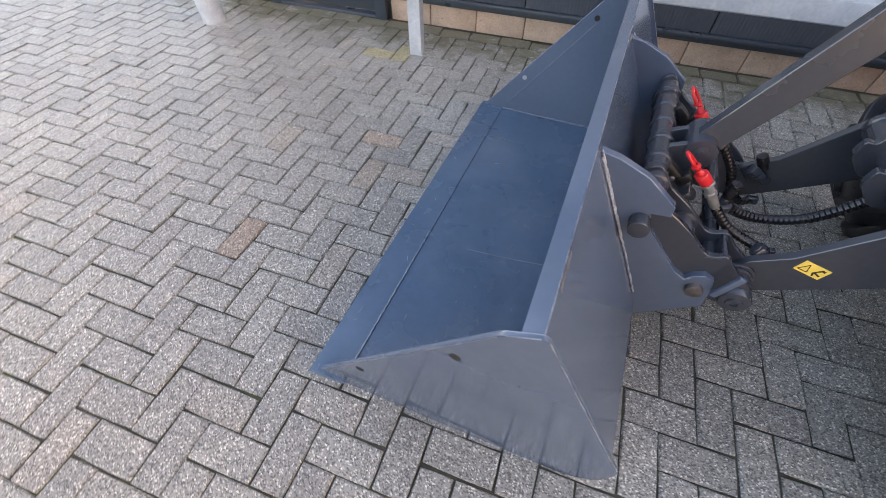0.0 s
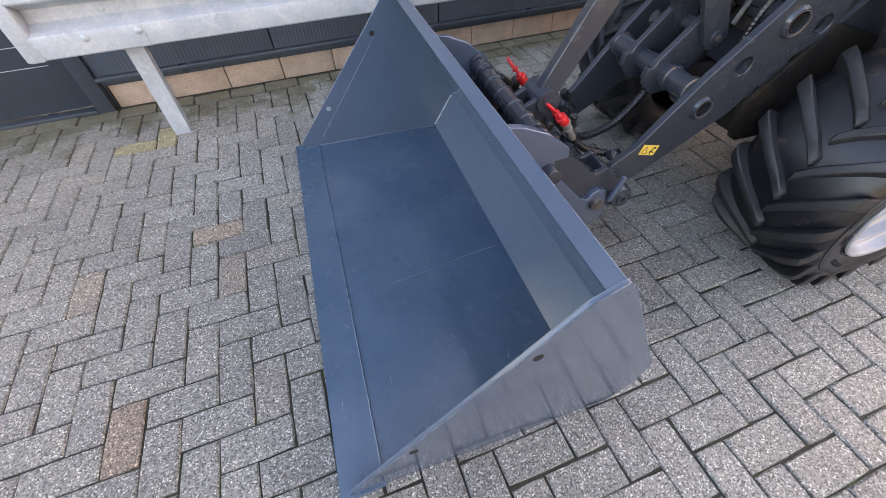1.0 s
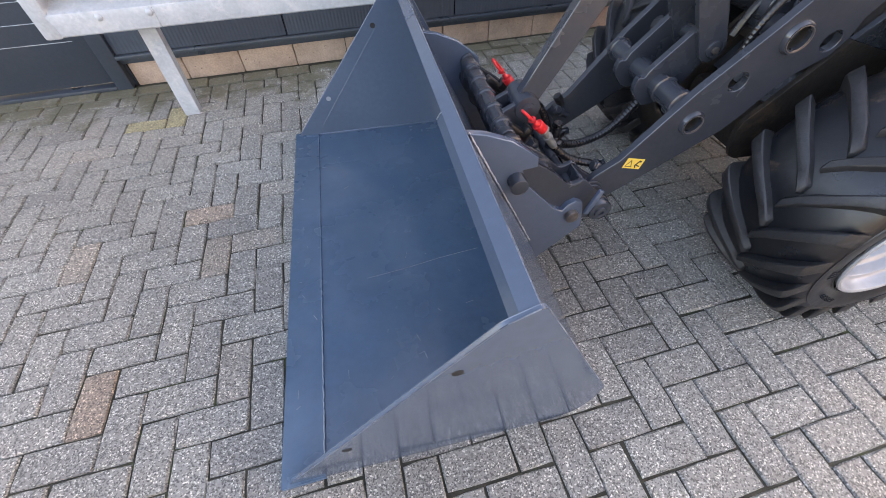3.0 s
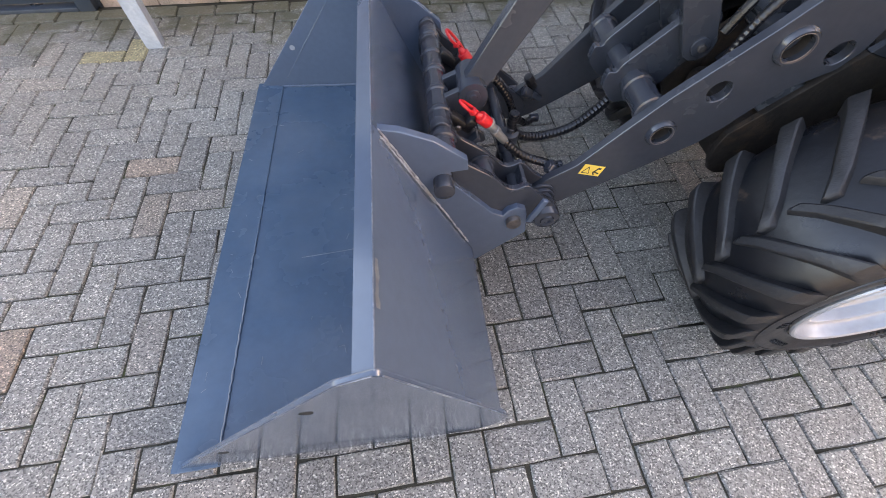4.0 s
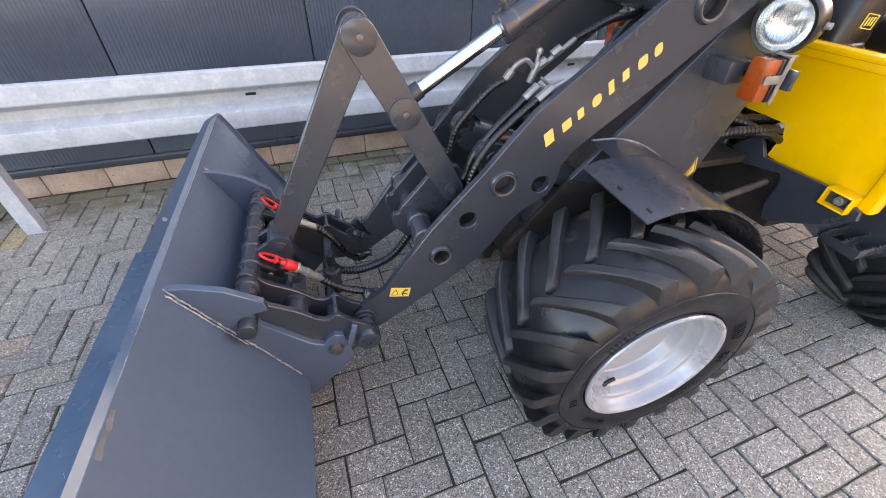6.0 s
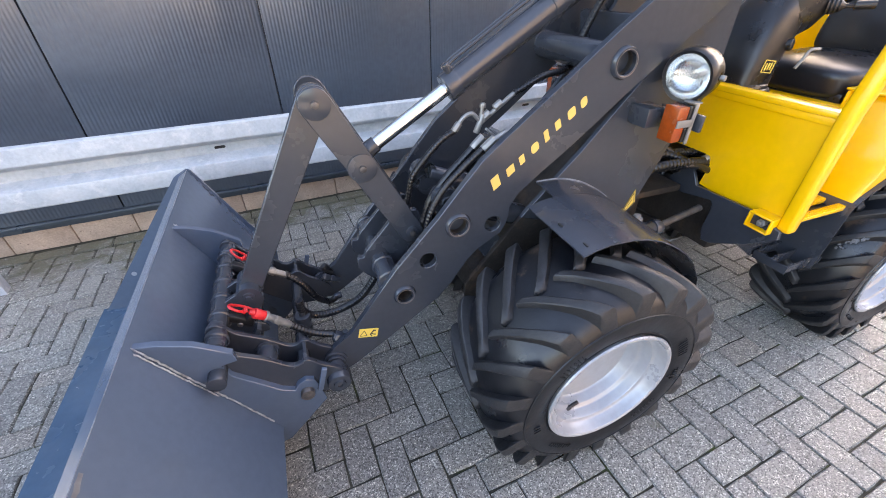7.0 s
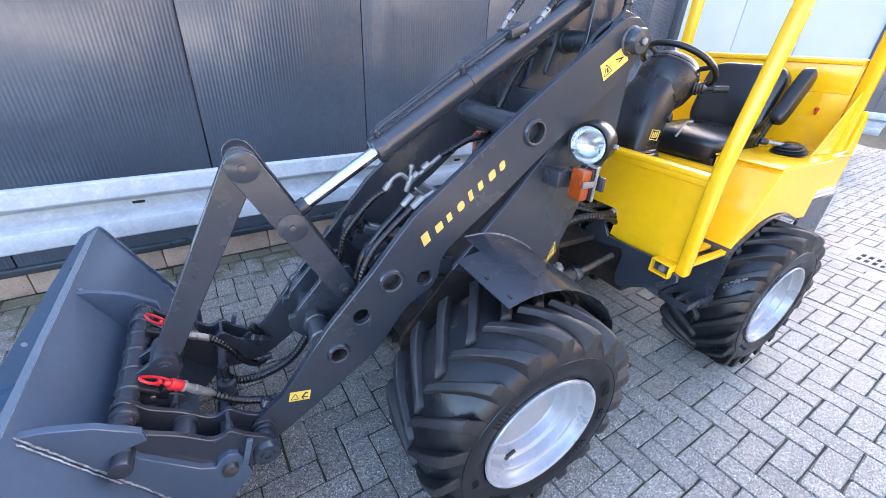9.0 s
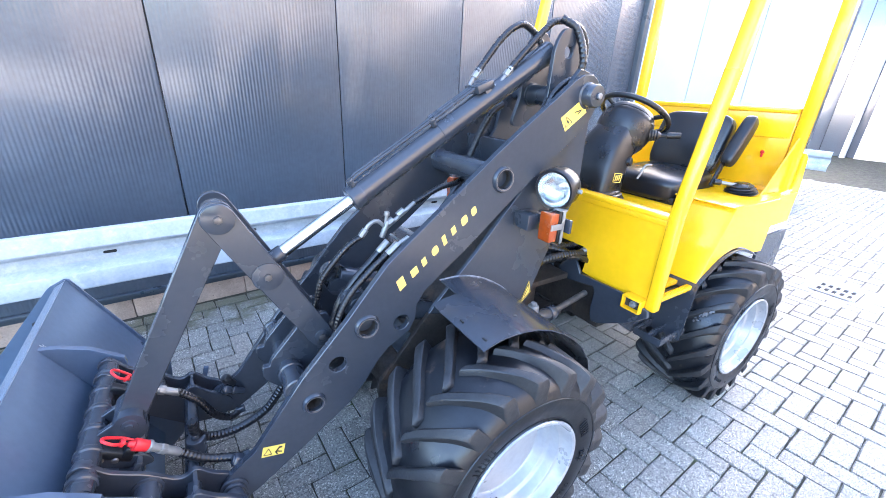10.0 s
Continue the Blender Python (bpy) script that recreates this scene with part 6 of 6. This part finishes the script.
# plain unseen wall added behind the viewer: cuts southern sky, throws back warm light
south = thing("wall_south", YARD @ Vector((0, -9, 0)), "unseen plain brown wall added to block southern sky and throw back warm light", "wall", kind="structure")
yard_part("core", box(bmesh.new(), (12.5, -7.3, 3.2), (25, 0.6, 6.4), 0.01), M_BRICKW, south)
bm = bmesh.new()
box(bm, (2.125, 0, 2.17), (0.06, 0.94, 0.06), 0.012)
bmesh.ops.transform(bm, matrix=Matrix.Translation((-0.375, 0, 0)), verts=bm.verts[:])
part("roof_cross_rail", bm, M_YELLOW, rear)
bm = bmesh.new()
box(bm, (2.585, 0, 2.17), (0.06, 0.85, 0.06), 0.012)
part("roof_cross_rail", bm, M_YELLOW, rear)
bm = bmesh.new()
cyl(bm, (2.568, -0.328, 1.268), (2.556, -0.328, 1.268), 0.009, bev=0.002)
box(bm, (2.550, -0.333, 1.258), (0.008, 0.009, 0.030), 0.002)
part("battery_switch", bm, M_RED, rear, "small red switch key")

# -- chassis under the cab, articulation --
chassis = group_part("rear_chassis", loader, (1.7, 0, 0.5), "dark steel rear chassis and articulation joint")
# frame colour carries the shade of the cavity under the cab
bm = bmesh.new()
box(bm, (2.15, 0, 0.56), (1.25, 0.52, 0.24), 0.01)
cyl(bm, (2.22, -0.52, 0.397), (2.22, 0.52, 0.397), 0.06)
part("frame", bm, M_MUD_SHADE, chassis, "frame darkened in colour for the shade under the cab")
for s in (-1, 1):
    bm = bmesh.new()
    y0, y1 = sorted((s * 0.255, s * 0.235))
    plate(bm, [(1.482, 0.52), (1.482, 0.70), (1.80, 0.70), (1.84, 0.58), (1.78, 0.52)], y0, y1, bev=0.003)
    part("side_member", bm, M_STEEL, chassis)
    bm = bmesh.new()
    front = [(-0.02, 0.705), (-0.093, 0.778), (-0.125, 0.760), (-0.155, 0.712), (-0.237, 0.714), (-0.40, 0.718), (-0.515, 0.690), (-0.520, 0.660), (-0.43, 0.585), (-0.303, 0.512), (-0.262, 0.506), (-0.245, 0.560), (-0.255, 0.660), (-0.235, 0.682), (-0.10, 0.655), (-0.02, 0.65)]
    plate(bm, [(-s * y, z) for y, z in front], -0.008, 0.008, bev=0.002, m=Matrix.Translation((1.472, 0, 0)) @ Matrix.Rotation(radians(90), 4, 'Z'))
    part("outrigger", bm, M_STEEL, chassis)
    bm = bmesh.new()
    cyl(bm, (1.05, s * 0.215, 0.60), (1.22, s * 0.225, 0.60), 0.030, bev=0.003)
    cyl(bm, (1.20, s * 0.224, 0.60), (1.235, s * 0.226, 0.60), 0.034, bev=0.003)
    part("steering_cylinder", bm, M_STEEL, chassis)
    bm = bmesh.new()
    cyl(bm, (1.22, s * 0.225, 0.60), (1.45, s * 0.215, 0.64), 0.014)
    part("steering_rod", bm, M_BOLT, chassis, "dull steel steering rod")
    bm = bmesh.new()
    cyl(bm, (1.10, s * 0.225, 0.63), (1.10, s * 0.225, 0.67), 0.024, bev=0.003)
    hexnut(bm, (1.10, s * 0.225, 0.67), (0, 0, 1), 0.014, 0.014)
    part("joint_bolt", bm, M_ZINC, chassis)
# joint darkened in colour the same way, for the shade round it
bm = bmesh.new()
cyl(bm, (1.26, 0, 0.36), (1.26, 0, 0.74), 0.055, bev=0.004)
box(bm, (1.24, 0, 0.68), (0.42, 0.20, 0.03), 0.006)
box(bm, (1.24, 0, 0.47), (0.42, 0.20, 0.03), 0.006)
part("articulation_pin", bm, M_MUD_SHADE, chassis)
for k, (a, b) in enumerate((((1.30, -0.10, 0.80), -0.13), ((1.30, -0.06, 0.84), -0.10), ((1.30, -0.02, 0.87), -0.06), ((1.32, 0.04, 0.83), 0.0))):
    bm = bmesh.new()
    hose(bm, [(1.02, b * 0.5, 0.66 + 0.03 * k), (1.14, b, 0.78 + 0.02 * k), a, (1.44, b - 0.02, 0.80), (1.56, b - 0.02, 0.74)], 0.014, 10, 10, rib=0.12 if k % 2 else 0.0, pitch=0.018)
    part("hose", bm, M_HOSE, chassis)

# made-up sheet behind the joint, dark in place of the shade there
bm = bmesh.new()
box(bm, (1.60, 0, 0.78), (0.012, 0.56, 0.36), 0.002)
part("shade_sheet", bm, M_MUD_SHADE, chassis, "added dark sheet standing for the shade behind the joint")
for yy, zz, r in ((-0.118, 0.812, 0.016), (-0.085, 0.785, 0.015), (-0.05, 0.825, 0.015)):
    bm = bmesh.new()
    hose(bm, [(1.10, yy * 0.6, zz - 0.10), (1.24, yy * 0.9, zz - 0.01), (1.38, yy * 1.1, zz + 0.005), (1.50, yy * 1.15, zz - 0.005), (1.60, yy, zz - 0.02)], r, 12, 10, rib=0.18, pitch=0.016)
    part("hose", bm, M_HOSE, chassis, "black corrugated hose")
bm = bmesh.new()
hexnut(bm, (1.478, -0.132, 0.818), (1, -0.15, 0.1), 0.017, 0.020)
part("end_fitting", bm, M_ZINC, chassis)

# -- operator's place --
seat = group_part("seat", loader, (2.25, -0.02, 1.1), "black vinyl operator seat with folding armrest")
SC = -0.045


def pad(c, size, m, puff=0.02, crease=()):
    """A padded cushion: rounded block with a soft crown and pressed seams across."""
    b = bmesh.new()
    bmesh.ops.create_cube(b, size=1.0)
    bmesh.ops.subdivide_edges(b, edges=b.edges[:], cuts=11, use_grid_fill=True)
    for v in b.verts:
        p = v.co * 2
        e = 5.0
        k = (abs(p.x) ** e + abs(p.y) ** e + abs(p.z) ** e) ** (-1 / e) if p.length > 0 else 1
        p = p * min(1.0, k)
        crown = (1 - p.x ** 2) * (1 - p.y ** 2)
        z = p.z * (1 + puff / size[2] * crown)
        for cx, dep in crease:
            if p.z > 0:
                z -= dep / size[2] * math.exp(-((p.x - cx) / 0.06) ** 2)
        v.co = (p.x * size[0] / 2, p.y * size[1] / 2, z * size[2] / 2)
    bmesh.ops.transform(b, matrix=Matrix.Translation(c) @ m, verts=b.verts[:])
    return b


part("cushion", pad((2.14, SC, 1.095), (0.42, 0.42, 0.12), Matrix.Rotation(radians(-4), 4, 'Y'), 0.03, ((0.25, 0.012), (-0.2, 0.010), (0.62, 0.012))), M_VINYL, seat, smooth=60)
part("backrest", pad((2.365, SC, 1.285), (0.335, 0.385, 0.10), Matrix.Rotation(radians(-75), 4, 'Y'), 0.03, ((0.55, 0.008),)), M_VINYL, seat, smooth=60)
bm = bmesh.new()
box(bm, (2.16, SC, 1.03), (0.40, 0.40, 0.05), 0.01)
part("base", bm, M_BLACK, seat)
part("armrest", pad((2.345, -0.295, 1.326), (0.275, 0.062, 0.075), Matrix.Rotation(radians(-56), 4, 'Y'), 0.01), M_VINYL, seat, "folded-up padded armrest", smooth=60)
bm = bmesh.new()
box(bm, (2.262, -0.275, 1.17), (0.03, 0.014, 0.16), 0.004, Matrix.Rotation(radians(30), 4, 'Y'))
part("hinge", bm, M_BLACK, seat)

col = group_part("steering_column", loader, (1.80, 0.03, 1.2), "black plastic steering column with wheel")
bm = bmesh.new()
rows = [(1.675, 0.70, 0.09, 0.125), (1.675, 1.00, 0.09, 0.125), (1.685, 1.12, 0.09, 0.125), (1.705, 1.20, 0.098, 0.125), (1.738, 1.27, 0.105, 0.118), (1.772, 1.33, 0.105, 0.108), (1.805, 1.38, 0.090, 0.092), (1.83, 1.415, 0.065, 0.07), (1.845, 1.43, 0.03, 0.035)]
ring = []
for cx, cz, rx, ry in rows:
    ring.append([bm.verts.new((cx + rx * math.copysign(abs(math.cos(a)) ** (0.42 if cz < 1.2 else 0.6), math.cos(a)), 0.03 + ry * math.copysign(abs(math.sin(a)) ** (0.42 if cz < 1.2 else 0.6), math.sin(a)), cz)) for a in [2 * math.pi * k / 28 for k in range(28)]])
for a, b in zip(ring, ring[1:]):
    for k in range(28):
        bm.faces.new((a[k], a[(k + 1) % 28], b[(k + 1) % 28], b[k]))
bm.faces.new(ring[0])
bm.faces.new(ring[-1])
part("cowl", bm, M_BLACK, col, smooth=50)
so = Vector((1.925, 0.045, 1.433))
sa = Vector((0.53, 0, 0.848)).normalized()
# egg-shaped shroud round the steering shaft, its cap parted by a fine seam
sc0 = Vector((1.848, 0.030, 1.365))
bm = bmesh.new()
lathe(bm, [(0.0, -0.160), (0.055, -0.145), (0.098, -0.108), (0.124, -0.060), (0.135, -0.01), (0.133, 0.028), (0.123, 0.057), (0.1200, 0.0600)], sc0, sa, 40)
shroud = part("shroud", bm, M_BLACK, col, smooth=50)
bm = bmesh.new()
lathe(bm, [(0.116, 0.0600), (0.1200, 0.0625), (0.113, 0.077), (0.099, 0.092), (0.072, 0.105), (0.042, 0.112), (0.032, 0.113), (0.030, 0.124), (0.0, 0.125)], sc0, sa, 40)
part("shroud_cap", bm, M_BLACK, shroud)
bm = bmesh.new()
q = Vector((0, 0, 1)).rotation_difference(sa).to_matrix()
hose(bm, [so + q @ Vector((0.172 * math.cos(t), 0.172 * math.sin(t), 0)) for t in [2 * math.pi * k / 40 for k in range(41)]], 0.0135, 12, 1, smooth=False)
sw = part("steering_wheel", bm, M_BLACK, col)
bm = bmesh.new()
cyl(bm, so - sa * 0.05, so - sa * 0.005, 0.035, 0.04, bev=0.006)
for t in (0.5, 2.6, 4.7):
    e = so + q @ Vector((0.16 * math.cos(t), 0.16 * math.sin(t), 0))
    hose(bm, [so - sa * 0.03, so.lerp(e, 0.5) - sa * 0.02, e], 0.011, 8, 6)
part("spokes", bm, M_BLACK, sw)
bm = bmesh.new()
lathe(bm, [(0.030, 0.0), (0.026, 0.006), (0.029, 0.012), (0.024, 0.018), (0.026, 0.024), (0.020, 0.030), (0.022, 0.036), (0.014, 0.044), (0.009, 0.05), (0.0, 0.05)], (1.875, -0.095, 1.345), (0.5, -0.85, 0.05), 20)
part("stalk_boot", bm, M_BLACK, col)
bm = bmesh.new()
hose(bm, [(1.89, -0.12, 1.347), (1.91, -0.145, 1.348), (1.925, -0.165, 1.350)], 0.008, 8, 6)
hose(bm, [(1.918, -0.157, 1.349), (1.936, -0.182, 1.351), (1.952, -0.204, 1.353)], 0.0145, 12, 6)
part("shift_stalk", bm, M_BLACK, col)
# cap seam, ignition switch, small printed sheet, corrugated boot at the foot
bm = bmesh.new()
lathe(bm, [(0.022, -0.01), (0.022, 0.010), (0.018, 0.014), (0.006, 0.015), (0.0, 0.015)], (1.762, -0.090, 1.222), (0.35, -0.93, 0.1), 20)
part("ignition_switch", bm, M_VINYL, col)
for k in range(3):
    bm = bmesh.new()
    box(bm, (1.676 + 0.014 * k, -0.0962, 1.150), (0.006, 0.003, 0.026), 0.0006, Matrix.Rotation(radians(8), 4, 'Y'))
    part("dial_mark", bm, M_STICK, col)
for dx, dz, wx, wz in ((-0.014, 0.0, 0.003, 0.044), (0.042, 0.0, 0.003, 0.044), (0.014, 0.021, 0.053, 0.003), (0.014, -0.021, 0.053, 0.003)):
    bm = bmesh.new()
    box(bm, (1.676 + dx + dz * 0.14, -0.0962, 1.150 + dz - (dx - 0.014) * 0.14), (wx, 0.003, wz), 0, Matrix.Rotation(radians(8), 4, 'Y'))
    part("dial_frame", bm, M_STICK, col)
for k in range(4):
    bm = bmesh.new()
    r = 0.128 + 0.010 * k
    zz = 1.075 - 0.016 * k
    hose(bm, [(1.678 + (r - 0.032) * math.copysign(abs(math.cos(t)) ** 0.75, math.cos(t)), 0.03 + (r + 0.002) * math.copysign(abs(math.sin(t)) ** 0.75, math.sin(t)), zz) for t in [2 * math.pi * k2 / 36 for k2 in range(37)]], 0.010, 8, 1, smooth=False)
    part("boot_fold", bm, M_BLACK, col)
bm = bmesh.new()
hose(bm, [(1.87, -0.085, 1.13), (1.885, -0.09, 1.16), (1.90, -0.095, 1.195), (1.93, -0.11, 1.20)], 0.006, 8, 6)
part("key_lever", bm, M_ZINC, col)
joy = group_part("joystick", loader, (2.26, -0.40, 1.10), "folded-down control lever in a black rubber bellows")
bm = bmesh.new()
jp = [(0.068, 0.0), (0.074, 0.006), (0.064, 0.010), (0.070, 0.017), (0.058, 0.021), (0.063, 0.028), (0.050, 0.033), (0.052, 0.040), (0.034, 0.050), (0.0, 0.053)]
lathe(bm, jp, (2.265, -0.400, 1.090), (-0.12, 0.05, 1), 28)
part("bellows", bm, M_BLACK, joy)
bm = bmesh.new()
cyl(bm, (2.245, -0.385, 1.128), (2.175, -0.325, 1.138), 0.009, bev=0.002)
part("stick", bm, M_ZINC, joy)
bm = bmesh.new()
cyl(bm, (2.185, -0.334, 1.136), (2.160, -0.312, 1.139), 0.015, bev=0.003)
part("knob", bm, M_BLACK, joy)

# ---- paving stones, last ----
A = 0.106


def stone_mesh(name, seed):
    """One paving stone with slightly worn, uneven edges."""
    r = random.Random(seed)
    b = bmesh.new()
    hx, hy = A - 0.0022, A / 2 - 0.0022
    line = [(-1, -1), (-0.4, -1), (0.3, -1), (1, -1), (1, 0.1), (1, 1), (0.35, 1), (-0.3, 1), (-1, 1), (-1, -0.1)]
    rings = []
    for z, inset, jit in ((-0.03, 0, 0), (-0.0055, 0.0002, 0.0008), (0.0, 0.0042, 0.0020)):
        ring = []
        for sx, sy in line:
            c = 0.003 * r.random() if abs(sx) == 1 and abs(sy) == 1 and jit else 0
            ring.append(b.verts.new((sx * hx - math.copysign(inset + c, sx) * (abs(sx) == 1) + r.uniform(-jit, jit), sy * hy - math.copysign(inset + c, sy) * (abs(sy) == 1) + r.uniform(-jit, jit), z)))
        rings.append(ring)
    for p, n in zip(rings, rings[1:]):
        for k in range(len(line)):
            b.faces.new((p[k], p[(k + 1) % len(line)], n[(k + 1) % len(line)], n[k]))
    b.faces.new(rings[-1])
    return finish(name, b, M_PAVER, 0)


paving = thing("pavement", YARD @ Vector((0, 0, 0)), "grey exposed-grit concrete paving stones laid in herringbone", "pavement", kind="structure")
stones = [stone_mesh("paving_stone", 50 + k) for k in range(5)]
stone = stones[0]
rnd = random.Random(21)
near, rest, odd = [], [], []
for u in range(-66, 105):
    for v in range(-60, 27):
        flat = None
        if (u + v) % 4 == 2:
            flat = True
        elif (u + v) % 4 == 0:
            flat = False
        if flat is None:
            continue
        x, y = (u + 1, v + 0.5) if flat else (u + 0.5, v + 1)
        x, y = x * A, y * A
        half = not flat and v == 24
        if v > (24 if flat or half else 23):
            continue
        if abs((x - 4.588)) < (0.22 if flat else 0.165) and abs(y - 0.212) < (0.165 if flat else 0.22):
            continue
        if half:
            y -= A / 2
        m = pose(x + rnd.gauss(0, 0.0012), y + rnd.gauss(0, 0.0012), rnd.gauss(-0.001, 0.0011), rnd.gauss(0, 0.35), rnd.gauss(0, 0.25), (0 if flat else 90) + rnd.gauss(0, 0.5) + rnd.choice((0, 180)))
        if half:
            m = m @ Matrix.Diagonal((0.5, 1, 1, 1))
        hit = [k for k, (px, py) in enumerate(((-1.738, 2.302), (-1.878, 2.333), (-1.486, 1.439), (-1.749, 0.636), (-1.955, 1.283), (-1.427, 1.169), (4.74, 0.53), (4.86, 0.60), (4.80, 0.70))) if abs(x - px) < 0.06 and abs(y - py) < 0.06]
        if hit:
            odd.append((m, hit[0]))
        elif -2.05 < x < 1.05 and -0.2 < y < 2.0 and len(near) < 300:
            near.append(m)
        else:
            rest.append(m)
for i, m in enumerate(near):
    ob = new("paving_stone", stones[(i * 7) % 5])
    ob.parent = paving
    ob.matrix_parent_inverse = paving.matrix_world.inverted()
    ob.matrix_basis = YARD @ m
for m, k in odd:
    me = stone.copy()
    me.materials[0] = (M_OCHRE, M_OCHRE, M_RUSTY, M_BROWN, M_FAINT, M_FAINT, M_RUSTY, M_RUSTY, M_RUSTY)[k]
    ob = new("paving_stone", me)
    ob.parent = paving
    ob.matrix_parent_inverse = paving.matrix_world.inverted()
    ob.matrix_basis = YARD @ m
    ob["label"] = ("ochre yellow", "ochre yellow", "orange-brown", "brown", "faintly brown", "faintly brown", "orange-brown", "orange-brown", "orange-brown")[k] + " paving stone"
verts, faces = [], []
shapes = [([v.co.copy() for v in st.vertices], [tuple(p.vertices) for p in st.polygons]) for st in stones]
for i, m in enumerate(rest):
    base, polys = shapes[(i * 3) % 5]
    n = len(verts)
    mm = YARD @ m
    verts += [mm @ c for c in base]
    faces += [tuple(n + i for i in p) for p in polys]
me = bpy.data.meshes.new("paving_field")
me.from_pydata([tuple(v) for v in verts], [], faces)
me.materials.append(M_PAVER)
field = new("paving_field", me)
field.parent = paving
field.matrix_parent_inverse = paving.matrix_world.inverted()
tagged(field, "grey paving stones further off", kind="stuff")
# border course along the facade
x = CORNER
while x < WEST:
    ob = new("border_stone", stone)
    ob.parent = paving
    ob.matrix_parent_inverse = paving.matrix_world.inverted()
    ob.matrix_basis = YARD @ pose(x + A, FACE - 0.06 + rnd.gauss(0, 0.003), rnd.gauss(0.002, 0.002), rnd.gauss(0, 1.0), 0, rnd.gauss(0, 0.8))
    x += 2 * A + 0.002
